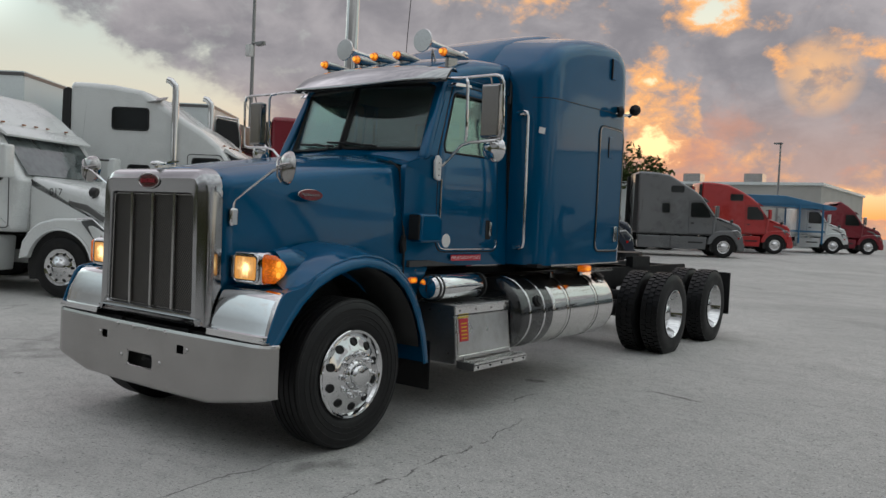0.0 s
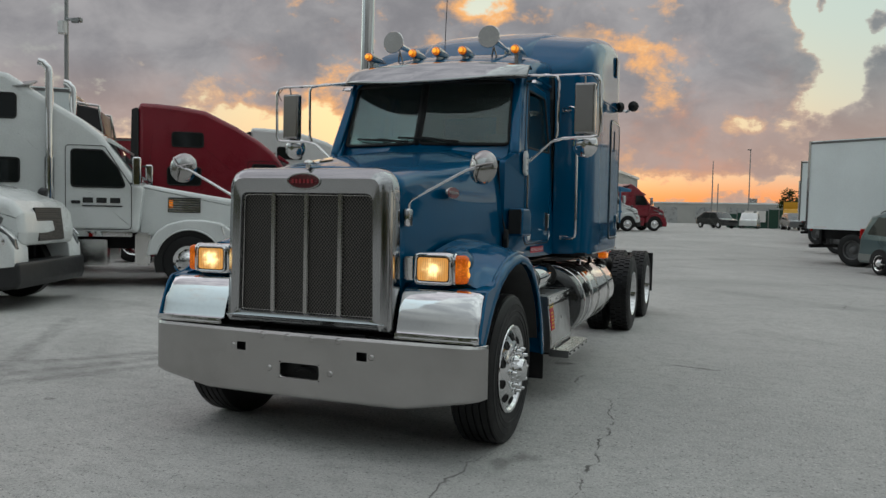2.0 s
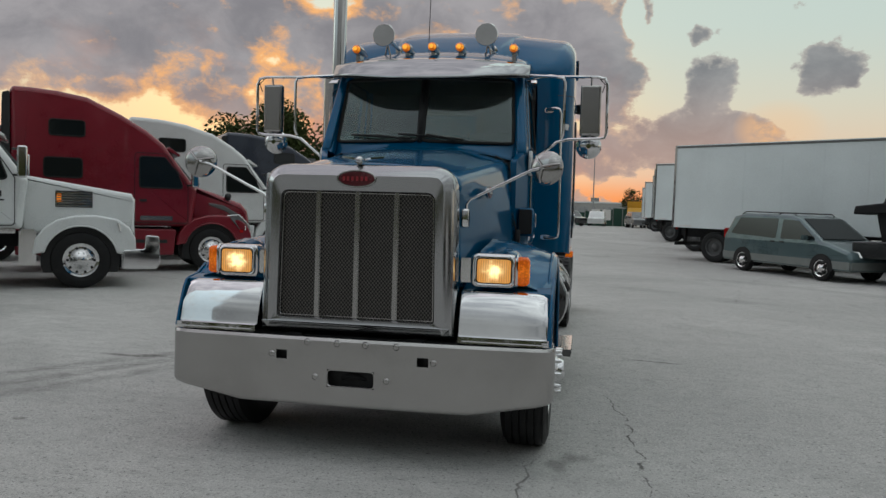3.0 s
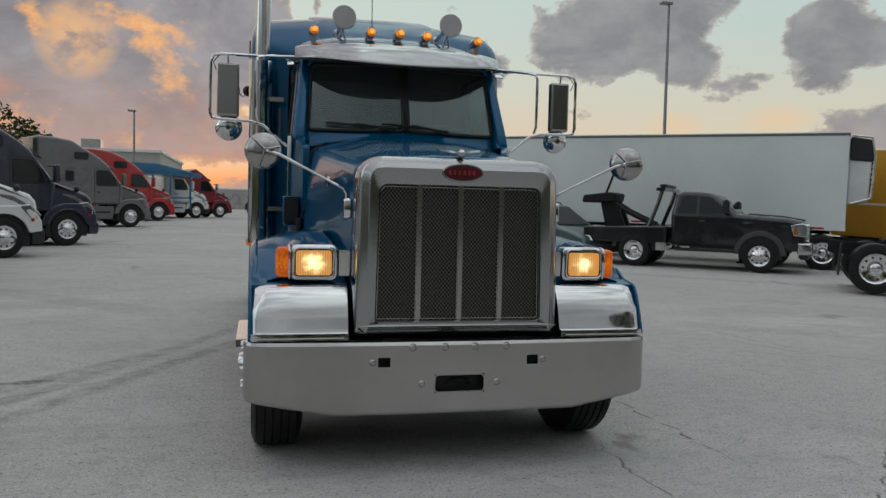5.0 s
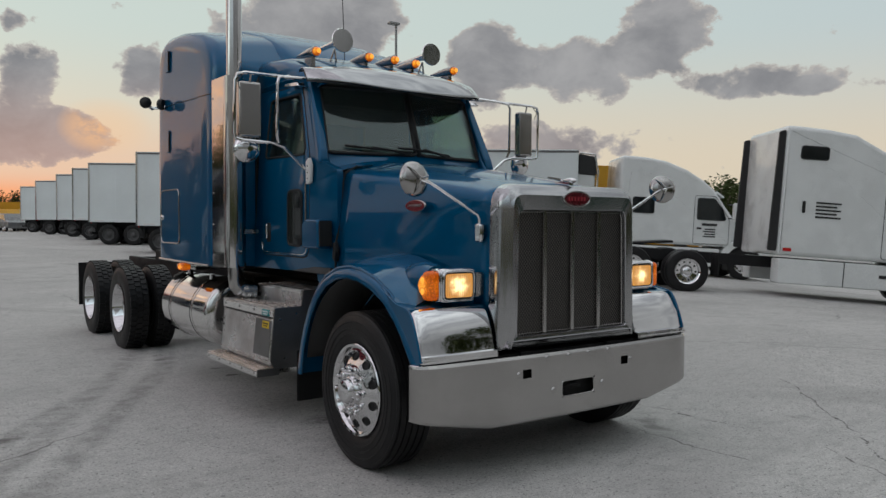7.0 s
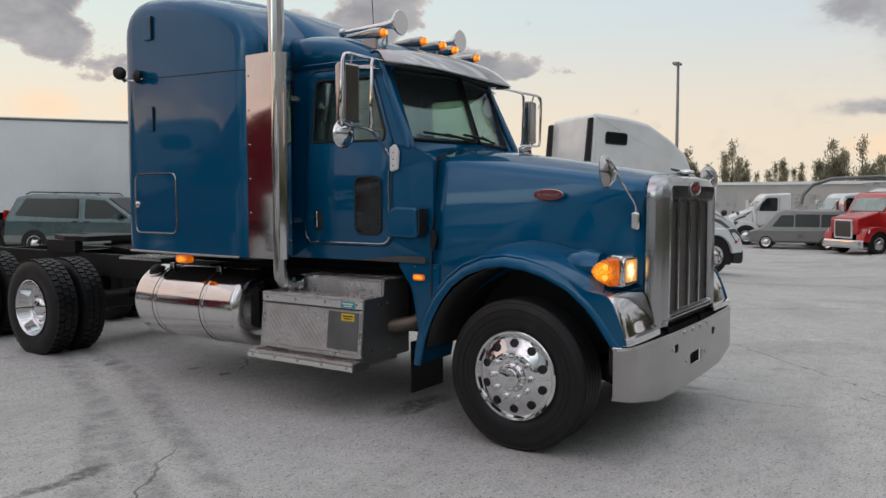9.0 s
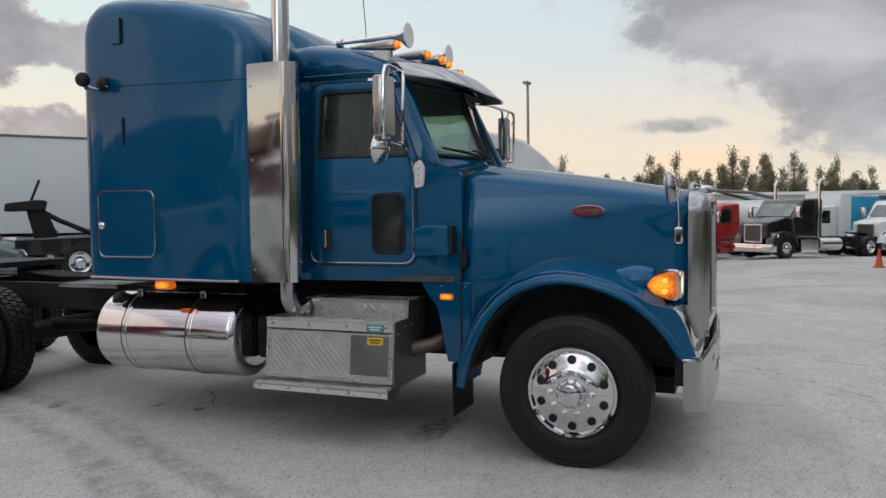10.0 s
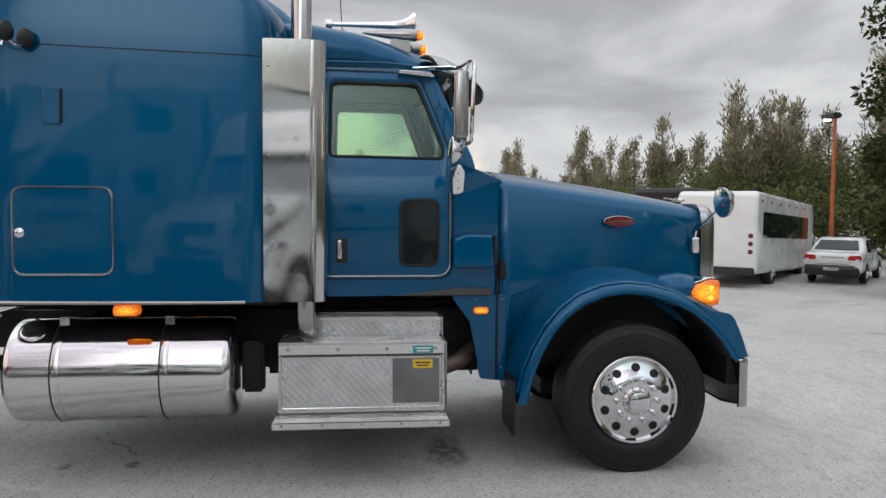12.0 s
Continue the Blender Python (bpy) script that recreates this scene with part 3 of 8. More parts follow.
    col = n.mix(n.math("MULTIPLY", grit, 0.7), col, (0.10, 0.095, 0.09))
    b = n.add("ShaderNodeBsdfPrincipled")
    n.put(col, b.inputs["Base Color"])
    b.inputs["Roughness"].default_value = 0.86
    b.inputs["Specular IOR Level"].default_value = 0.3
    k = n.add("ShaderNodeBump")
    k.inputs["Strength"].default_value, k.inputs["Distance"].default_value = 0.55, 0.008
    n.put(n.math("SUBTRACT", n.math("ADD", grain, n.math("MULTIPLY", stone, 0.6)), n.math("MULTIPLY", crack, 1.5)), k.inputs["Height"])
    n.put(k.outputs[0], b.inputs["Normal"])
    o = n.add("ShaderNodeOutputMaterial")
    n.put(b.outputs[0], o.inputs[0])
    return m


# ---- mesh helpers ----
def part(name, bm, material, parent, label="", sharp=38, smooth=True):
    """Links a bmesh as one mesh object under a thing or under a part."""
    me = bpy.data.meshes.new(name)
    bmesh.ops.recalc_face_normals(bm, faces=bm.faces)
    bm.to_mesh(me)
    bm.free()
    for m in (material if isinstance(material, (list, tuple)) else [material]):
        me.materials.append(m)
    if smooth and len(me.polygons):
        me.polygons.foreach_set("use_smooth", [True] * len(me.polygons))
        me.set_sharp_from_angle(angle=radians(sharp))
        me.polygons.foreach_set("use_smooth", [len(p.vertices) < 5 for p in me.polygons])
    ob = new(name, me)
    ob.parent = parent
    if label:
        tagged(ob, label)
    return ob


def thing(name, label, category, m=None, group="", kind=""):
    e = new(name)
    e.empty_display_size = 0.3
    if m is not None:
        e.matrix_world = m
    return tagged(e, label, category, group, kind)


def B(*boxes, bevel=0.0, seg=2):
    """A bmesh of boxes, each (x0, x1, y0, y1, z0, z1)."""
    bm = bmesh.new()
    for x0, x1, y0, y1, z0, z1 in boxes:
        bmesh.ops.create_cube(bm, size=1.0, matrix=Matrix.LocRotScale(((x0 + x1) / 2, (y0 + y1) / 2, (z0 + z1) / 2), None, (abs(x1 - x0), abs(y1 - y0), abs(z1 - z0))))
    if bevel:
        bmesh.ops.bevel(bm, geom=bm.edges[:], offset=bevel, segments=seg, affect="EDGES", clamp_overlap=True)
    return bm


def rings(loops, closed=True, cap0=False, cap1=False, bm=None):
    """Skins a row of equal loops of points."""
    bm = bm or bmesh.new()
    vs = [[bm.verts.new(p) for p in lp] for lp in loops]
    n = len(vs[0])
    for a, b in zip(vs, vs[1:]):
        for i in range(n if closed else n - 1):
            j = (i + 1) % n
            try:
                bm.faces.new((a[i], a[j], b[j], b[i]))
            except ValueError:
                pass
    for on, lp in ((cap0, vs[0]), (cap1, vs[-1])):
        if on:
            bm.faces.new(lp)
    return bm


def turn(profile, p, axis, seg=24, bm=None, caps=True):
    """A solid of revolution: profile of (distance along axis, radius) from p."""
    axis = Vector(axis).normalized()
    side = axis.orthogonal().normalized()
    up = axis.cross(side)
    loops = []
    for d, r in profile:
        r = max(r, 1e-4)
        loops.append([Vector(p) + axis * d + (side * math.cos(a) + up * math.sin(a)) * r for a in (2 * math.pi * i / seg for i in range(seg))])
    return rings(loops, True, caps, caps, bm)


def rod(a, b, r, r2=None, seg=12, bm=None):
    a, b = Vector(a), Vector(b)
    return turn([(0, r), ((b - a).length, r if r2 is None else r2)], a, b - a, seg, bm)


def tube(points, r, seg=10, closed=False, bm=None):
    """A bent tube through points."""
    pts = [Vector(p) for p in points]
    n = len(pts)
    loops, side = [], None
    for i, p in enumerate(pts):
        a, b = (pts[i - 1] if i or closed else p), (pts[(i + 1) % n] if i < n - 1 or closed else p)
        d = (b - a).normalized()
        side = (side - d * side.dot(d)).normalized() if side is not None and (side - d * side.dot(d)).length > 1e-4 else d.orthogonal().normalized()
        up = d.cross(side)
        loops.append([p + (side * math.cos(t) + up * math.sin(t)) * r for t in (2 * math.pi * k / seg for k in range(seg))])
    if closed:
        loops.append(loops[0])
        return rings(loops, True, bm=bm)
    return rings(loops, True, True, True, bm=bm)


def rounded(corners, radius, seg=5):
    """A closed 2D outline with rounded corners; radius: one, or one a corner."""
    out, n = [], len(corners)
    for i, c in enumerate(corners):
        c = Vector(c)
        r = radius[i] if hasattr(radius, "__len__") else radius
        a, b = Vector(corners[i - 1]) - c, Vector(corners[(i + 1) % n]) - c
        la, lb = a.length, b.length
        a.normalize(), b.normalize()
        half = a.angle(b) / 2
        cut = min(r / math.tan(half), la * 0.48, lb * 0.48)
        p, q = c + a * cut, c + b * cut
        for k in range(seg + 1):
            t = k / seg
            out.append((p * (1 - t) ** 2 + c * 2 * t * (1 - t) + q * t ** 2)[:])
    return out


def inset(outline, d):
    """The outline moved inwards by d (for roughly convex outlines)."""
    n, out = len(outline), []
    area = sum(outline[i - 1][0] * outline[i][1] - outline[i][0] * outline[i - 1][1] for i in range(n))
    s = 1 if area > 0 else -1
    for i in range(n):
        a, b = Vector(outline[i - 2]), Vector(outline[(i + 2) % n])
        t = (b - a).normalized()
        out.append((outline[i][0] - t.y * d * s, outline[i][1] + t.x * d * s))
    # where a tight corner folds over itself, draw its points together
    back = [(Vector(out[(i + 1) % n]) - Vector(out[i])).dot(Vector(outline[(i + 1) % n]) - Vector(outline[i])) < 0 for i in range(n)]
    i = 0
    while i < n and any(back):
        if back[i] and not back[i - 1]:
            run = [i]
            while back[run[-1] % n] and len(run) < n:
                run.append((run[-1] + 1) % n)
            mid = (sum(out[k][0] for k in run) / len(run), sum(out[k][1] for k in run) / len(run))
            for k in run:
                out[k] = mid
        i += 1
    return out


def prism(outline, fn, a, b, bevel=0.0, seg=3, bm=None):
    """An outline extruded from a to b; fn(p, q, depth) gives the point; bevel rounds both rims."""
    if bevel:
        s = 1 if b > a else -1
        steps = [math.pi / 2 * k / seg for k in range(seg + 1)]
        loops = []
        for t in steps:
            loops.append([fn(p, q, a + s * bevel * (1 - math.cos(t))) for p, q in inset(outline, bevel * (1 - math.sin(t)))])
        for t in reversed(steps):
            loops.append([fn(p, q, b - s * bevel * (1 - math.cos(t))) for p, q in inset(outline, bevel * (1 - math.sin(t)))])
    else:
        loops = [[fn(p, q, a) for p, q in outline], [fn(p, q, b) for p, q in outline]]
    made = rings(loops, True, True, True, bm)
    if bevel and bm is None:
        bmesh.ops.remove_doubles(made, verts=made.verts, dist=1e-4)
    return made


SIDE = lambda y, z, x: (x, y, z)        # outlines drawn from the side of the big truck
FRONT = lambda x, z, y: (x, y, z)       # outlines drawn from the front
TOP = lambda x, y, z: (x, y, z)


def arc_points(c, r, a0, a1, n):
    return [(c[0] + r * math.cos(radians(a0 + (a1 - a0) * i / n)), c[1] + r * math.sin(radians(a0 + (a1 - a0) * i / n))) for i in range(n + 1)]


def merge(*bms):
    """Joins several bmeshes into the first."""
    first = bms[0]
    for b in bms[1:]:
        me = bpy.data.meshes.new("tmp")
        b.to_mesh(me)
        b.free()
        first.from_mesh(me)
        bpy.data.meshes.remove(me)
    return first




def slab(points, d=0.012, bevel=0.0):
    """A thin plate over a planar loop of 3D points, its thickness along the loop's normal."""
    pts = [Vector(p) for p in points]
    nrm = (pts[1] - pts[0]).cross(pts[2] - pts[0]).normalized()
    return rings([[p - nrm * d for p in pts], [p + nrm * d for p in pts]], True, True, True)


# ---- ground ----
def gz(x, y):
    """Height of the yard: level round the truck, falling a metre towards the far corner."""
    t = min(1.0, max(0.0, (0.8 * x - 0.6 * y - 3.0) / 17.0))
    f = lambda d: 0.5 * (d + math.sqrt(d * d + 20.0))
    r = min(1.0, max(0.0, (2.0 - y) / 4.0))
    return -(1.0 - 0.42 * r) * t * t * (3 - 2 * t) - 0.025 * r * min(20.0, max(0.0, x - 29.0)) + 0.016 * (f(min(y, 46.0) - 14.0) - 0.3) * (y > -10)


def build_ground():
    bm = bmesh.new()
    cuts = [-2500, -600, -200, -120, -80, -60] + list(range(-50, 51, 2)) + [54, 60, 66, 72, 80, 90, 95, 105, 120, 200, 600, 2500]
    grid = [[bm.verts.new((x, y, gz(x, y))) for y in cuts] for x in cuts]
    for i in range(len(cuts) - 1):
        for j in range(len(cuts) - 1):
            bm.faces.new((grid[i][j], grid[i + 1][j], grid[i + 1][j + 1], grid[i][j + 1]))
    g = part("ground", bm, ground_mat(), None)
    tagged(g, "worn pale grey asphalt lorry yard with cracks and oil spots", "ground", kind="structure")


build_ground()


# ---- wheels ----
def wheel_front(parent, x, y, s):
    """Steer wheel at the side s: ribbed tyre, polished ten-hole rim, nut covers and hub cap."""
    ax = (s, 0, 0)
    R = 0.515
    prof = [(-0.27, 0.30), (-0.285, 0.34), (-0.29, 0.42), (-0.275, 0.475), (-0.25, 0.502)]
    for k in range(5):
        a = -0.245 + k * 0.048
        prof += [(a, R), (a + 0.036, R), (a + 0.038, R - 0.014), (a + 0.046, R - 0.014)]
    prof += [(-0.005, R - 0.008), (0.006, 0.492), (0.004, 0.488), (0.012, 0.472), (0.018, 0.452), (0.022, 0.450), (0.022, 0.444), (0.019, 0.442), (0.021, 0.425), (0.020, 0.408), (0.024, 0.406), (0.024, 0.400), (0.019, 0.398), (0.019, 0.372), (0.022, 0.370), (0.021, 0.364), (0.017, 0.362), (0.014, 0.345), (0.010, 0.330), (0.004, 0.322), (0.0, 0.312), (-0.01, 0.30)]
    w = part("wheel", turn(prof, (x - s * 0.006, y, R - 0.004), ax, 56, caps=False), RUBBER, parent, "ribbed black steer tyre on a polished rim")
    c = (x, y, R - 0.004)
    rim = [(-0.03, 0.300), (0.005, 0.306), (0.012, 0.300), (0.008, 0.285), (-0.012, 0.272), (-0.008, 0.250), (0.022, 0.180), (0.030, 0.165), (0.034, 0.120), (0.034, 0.02)]
    part("rim", turn(rim, c, ax, 48, caps=False), CHROME, w)
    for k in range(10):
        a = 2 * math.pi * (k + 0.5) / 10
        p = Vector((x + s * 0.0035, y + 0.222 * math.cos(a), R - 0.004 + 0.222 * math.sin(a)))
        part("hand_hole", turn([(0.0, 0.030), (0.008, 0.030), (0.010, 0.024), (0.002, 0.022)], p, (s, 0.40 * math.cos(a), 0.40 * math.sin(a)), 14), SEAL, w)
    for k in range(10):
        a = 2 * math.pi * k / 10
        p = (x + s * 0.030, y + 0.143 * math.cos(a), R - 0.004 + 0.143 * math.sin(a))
        part("nut_cover", turn([(0, 0.022), (0.012, 0.022), (0.016, 0.016), (0.045, 0.014), (0.058, 0.008), (0.060, 0.001)], p, ax, 10), CHROME, w)
    part("hub_cap", turn([(0.03, 0.105), (0.05, 0.100), (0.062, 0.085), (0.085, 0.080), (0.10, 0.070), (0.108, 0.045), (0.11, 0.001)], c, ax, 24), CHROME, w)
    return w


def wheel_drive(parent, x, y, s):
    """A pair of drive tyres with deep-dished outer rim; x is the outer sidewall."""
    ax = (s, 0, 0)
    R = 0.515
    w = None
    for k, off in enumerate((0.0, -0.33)):
        prof = [(-0.26, 0.30), (-0.275, 0.42), (-0.255, 0.49), (-0.235, R), (-0.13, R + 0.002), (-0.03, R), (-0.008, 0.49), (0.008, 0.42), (0.0, 0.34), (-0.012, 0.30)]
        bm = turn(prof, (x + s * off, y, R - 0.004), ax, 48, caps=False)
        tread = bmesh.new()
        for q in range(44):
            a = 2 * math.pi * q / 44
            for lane in range(3):
                d = -0.23 + lane * 0.074
                da = 2 * math.pi / 44 * (0.5 if lane == 1 else 0.0)
                loops = []
                for rr in (R - 0.01, R + 0.014):
                    loops.append([Vector((x + s * (off + d + dx), y + rr * math.cos(a + da + aa), R - 0.004 + rr * math.sin(a + da + aa))) for dx, aa in ((0, -0.048), (0.062, -0.048), (0.062, 0.048), (0, 0.048))])
                rings(loops, True, False, True, tread)
        t = part("wheel" if w is None else "inner_tyre", bm, RUBBER, parent if w is None else w, "pair of blocky drive tyres on a deep polished rim" if w is None else "")
        w = w or t
        tagged(part("tread", tread, RUBBER, t), "rows of worn rubber tread blocks", kind="stuff")
    c = (x, y, R - 0.004)
    rim = [(-0.02, 0.296), (0.004, 0.306), (0.006, 0.300), (-0.02, 0.285), (-0.13, 0.272), (-0.15, 0.255), (-0.15, 0.15), (-0.14, 0.13), (-0.12, 0.125), (-0.08, 0.11), (-0.06, 0.08), (-0.055, 0.001)]
    part("rim", turn(rim, c, ax, 40, caps=False), CHROME, w)
    for k in range(10):
        a = 2 * math.pi * k / 10
        part("nut", turn([(0, 0.020), (0.035, 0.018), (0.04, 0.001)], (x - s * 0.15, y + 0.17 * math.cos(a), R - 0.004 + 0.17 * math.sin(a)), ax, 8), CHROME, w)
    return w


# ---- the blue lorry tractor: x across, y to its rear, front axle at the origin ----
truck = thing("semi_truck", "dark blue long-nose sleeper tractor with chrome trim and lit headlamps", "truck", pose(0, 0, 0))


def lerp_table(t, rows):
    for a, b in zip(rows, rows[1:]):
        if t <= b[0]:
            k = (t - a[0]) / (b[0] - a[0])
            k = max(0.0, k)
            return [p + (q - p) * k for p, q in zip(a[1:], b[1:])]
    return list(rows[-1][1:])


def hood_section(y):
    # half width at the shoulder, half width low down, shoulder height, crown height, lower edge
    hw, lw, zs, zc = lerp_table(y, [(-0.70, 0.595, 0.61, 1.79, 1.855), (-0.4, 0.615, 0.65, 1.84, 1.914), (0.1, 0.655, 0.72, 1.905, 1.996), (0.6, 0.71, 0.79, 1.968, 2.064), (0.90, 0.745, 0.83, 2.00, 2.10)])
    bottom = lerp_table(y, [(-0.70, 0.86), (-0.45, 1.02), (-0.2, 1.20), (0.2, 1.20), (0.5, 1.05), (0.70, 0.86), (0.80, 0.62), (0.90, 0.62)])[0]
    right = [(lw, bottom), (lw, 1.25), (lw - 0.010, 1.45), (lw - 0.033, 1.65), (hw + 0.016, zs - 0.07), (hw, zs - 0.02), (hw - 0.04, zs + 0.012), (hw - 0.11, zs + 0.03), (hw * 0.55, zc - 0.012), (hw * 0.25, zc)]
    return [(x, y, z) for x, z in right] + [(0, y, zc + 0.004)] + [(-x, y, z) for x, z in reversed(right)]


def build_hood():
    ys = [-0.70, -0.6, -0.45, -0.3, -0.15, 0.0, 0.15, 0.3, 0.45, 0.6, 0.75, 0.80, 0.895]
    hood = part("hood", rings([hood_section(y) for y in ys], False), BLUE, truck, "dark blue sloping hood with flared wings")
    sol = hood.modifiers.new("thick", "SOLIDIFY")
    sol.thickness, sol.offset = 0.012, -1
    # wings: swept along the wheel arch
    for s in (1, -1):
        loops = []
        arch = [(-0.765, 0.79), (-0.71, 0.86), (-0.64, 0.96), (-0.55, 1.06), (-0.42, 1.165), (-0.25, 1.245), (-0.08, 1.29), (0.08, 1.305), (0.24, 1.285), (0.40, 1.225), (0.53, 1.13), (0.63, 1.01), (0.71, 0.87), (0.77, 0.72), (0.81, 0.56), (0.82, 0.50)]
        for i, (v, w) in enumerate(arch):
            out = Vector((v - 0.02, w - 0.42)).normalized()
            k = i / (len(arch) - 1)
            rise = 0.065 * math.sin(math.pi * k) ** 0.7
            inner = 1.10 if i < 4 else (0.70 if i < 6 else 0.74)
            sec = [(inner, rise + 0.03), (max(inner, 0.86), rise + 0.022), (max(inner + 0.004, 0.98), rise * 0.85 + 0.012), (max(inner + 0.01, 1.08), rise * 0.5 + 0.006), (1.15, rise * 0.18), (1.19, 0.0), (1.205, -0.02), (1.205, -0.055), (1.195, -0.065), (1.18, -0.055), (1.175, -0.035), (max(inner, 1.10), -0.03), (inner, -0.03)]
            loops.append([(s * x, v + out.x * d, w + out.y * d) for x, d in sec])
        part("wing", rings(loops, True, True, True), BLUE, truck)
        # bright ridge pressed along the arch
        part("arch_ridge", tube([(s * 1.165, v + 0.012, w + 0.012) for v, w in arch[3:-1]], 0.012, 8), BLUE, truck)
        # inner arch liner
        lin = [[(s * x, v, w) for x in (0.50, 1.165)] for v, w in [(-a, b) for a, b in arc_points((0.0, 0.52), 0.735, 8, 172, 16)]]
        liner = part("arch_liner", rings(lin, False), SEAL, truck)
        k = liner.modifiers.new("thick", "SOLIDIFY")
        k.thickness = 0.006
        part("mud_flap", B((s * 0.78, s * 1.19, 0.835, 0.85, 0.28, 0.66), bevel=0.005), RUBBER, truck)
        # panel behind the wing, below the cab
        part("cowl_panel", prism(rounded([(0.835, 0.58), (1.02, 0.60), (1.10, 1.00), (1.22, 1.17), (1.22, 1.20), (0.835, 1.20)], 0.02, 3), SIDE, s * 0.78, s * 0.835, 0.008), BLUE, truck)
        part("side_marker", prism(rounded([(0.965, 1.065), (1.075, 1.065), (1.075, 1.115), (0.965, 1.115)], 0.024, 4), SIDE, s * 0.832, s * 0.856, 0.01), AMBER, truck, "lit amber side marker")
        for v, w in ((0.87, 1.17), (0.87, 0.68), (1.06, 1.17)):
            part("rivet", turn([(0, 0.008), (0.006, 0.006), (0.007, 0.001)], (s * 0.834, v, w), (s, 0, 0), 8), STEEL, truck)
    # hood hinge line and the pull latch
    for s in (1, -1):
        part("seam", tube([(s * (x + 0.003), 0.905, z) for x, z in ((0.832, 0.60), (0.832, 1.24), (0.827, 1.45), (0.78, 1.66), (0.765, 1.93), (0.747, 1.985), (0.64, 2.045))], 0.009, 6), SEAL, truck)
        part("hood_latch", prism(rounded([(0.86, 1.30), (0.90, 1.33), (0.89, 1.45), (0.865, 1.46), (0.845, 1.38)], 0.012, 3), SIDE, s * 0.832, s * 0.868, 0.006), RUBBER, truck, "black rubber hood latch")
        part("badge", merge(prism([(0.118 * math.cos(a) - 0.02, 0.042 * math.sin(a) + 1.722) for a in (2 * math.pi * i / 28 for i in range(28))], SIDE, s * 0.700, s * 0.720, 0.006)), STEEL, truck)
        badge = part("badge_face", prism([(0.113 * math.cos(a) - 0.02, 0.038 * math.sin(a) + 1.722) for a in (2 * math.pi * i / 28 for i in range(28))], SIDE, s * 0.715, s * 0.726, 0.003), EMBLEM_BRIGHT, truck, "red oval enamel badge")
        part("badge_mark", tube([(s * 0.727, -0.02 + 0.085 * (k / 20 - 1) * 1.0, 1.722 + 0.013 * math.sin(k * 1.25) * (1 - 0.3 * k / 40)) for k in range(41)], 0.0025, 5), STEEL, badge)


build_hood()


def build_nose():
    # radiator shell
    N = 6
    outer = rounded([(-0.625, 0.805), (0.625, 0.805), (0.605, 1.845), (-0.605, 1.845)], [0.03, 0.03, 0.15, 0.15], N)
    hole = rounded([(-0.495, 0.905), (0.495, 0.905), (0.48, 1.685), (-0.48, 1.685)], [0.02, 0.02, 0.05, 0.05], N)
    crown = lambda lp: [(x, z + 0.018 * (1 - (x / 0.62) ** 2) * max(0, (z - 1.3) / 0.55)) for x, z in lp]
    outer = crown(outer)
    loops = [[(x, -0.770, z) for x, z in hole], [(x, -0.818, z) for x, z in hole], [(x, -0.826, z) for x, z in inset(hole, -0.006)], [(x, -0.827, z) for x, z in inset(hole, -0.016)], [(x, -0.834, z) for x, z in inset(outer, 0.070)],
             [(x, -0.831, z) for x, z in inset(outer, 0.052)], [(x, -0.819, z) for x, z in inset(outer, 0.028)], [(x, -0.796, z) for x, z in inset(outer, 0.009)], [(x, -0.762, z) for x, z in outer],
             [(x, -0.696, z) for x, z in inset(outer, -0.004)], [(x, -0.696, z) for x, z in inset(outer, 0.03)]]
    loops = [[(x, y + (0.018 * (x / 0.62) ** 2 if -0.832 < y < -0.70 and i > 3 else 0.0), z) for x, y, z in lp] for i, lp in enumerate(loops)]
    shell = part("radiator_shell", rings(loops, True), SHELL, truck, "brushed stainless radiator shell")
    part("grille_sheet", B((-0.497, 0.497, -0.788, -0.776, 0.90, 1.69)), GRILLE, shell, "dark punched metal grille sheet")
    part("radiator_core", B((-0.58, 0.58, -0.74, -0.68, 0.84, 1.80)), SEAL, shell)
    for x in (-0.247, 0.0, 0.247):
        part("grille_bar", B((x - 0.017, x + 0.017, -0.806, -0.785, 0.905, 1.685), bevel=0.005), STEEL, shell)
    part("grille_border", tube([(x, -0.797, z) for x, z in inset(hole, 0.008)], 0.005, 6, True), STEEL, shell)
    e = [(0.115 * math.cos(a), 1.765 + 0.046 * math.sin(a)) for a in (2 * math.pi * i / 28 for i in range(28))]
    em = part("front_emblem", prism(e, FRONT, -0.84, -0.82, 0.006), EMBLEM, shell, "dark red oval front emblem")
    part("emblem_rim", tube([(x, -0.838, z) for x, z in inset(e, -0.004)], 0.006, 6, True), STEEL, em)
    for x in (-0.085, -0.058, -0.03, 0.0, 0.028, 0.056):
        part("emblem_bar", B((x, x + 0.014, -0.846, -0.838, 1.752, 1.778)), EMBLEM_BAR, em)
    # winged ornament on the crown
    part("hood_ornament", merge(turn([(0, 0.016), (0.05, 0.022), (0.09, 0.012), (0.10, 0.001)], (0, -0.73, 1.885), (0, -1, 0), 12),
                                *[prism([(0.0, -0.72), (0.06 * w, -0.745), (0.135 * w, -0.70), (0.06 * w, -0.712)], lambda x, y, z: (x, y, z + 0.16 * abs(x)), 1.878, 1.890) for w in (1, -1)], B((-0.020, 0.020, -0.79, -0.64, 1.855, 1.882), bevel=0.006)), CHROME, truck)
    # bumper: one plate with a slight bow, ends swept up below and bent back
    xs = [0.15, 0.41, 0.48, 0.72, 0.9, 1.0, 1.10, 1.15, 1.18, 1.20, 1.21, 1.216]
    xs = [-x for x in reversed(xs)] + xs
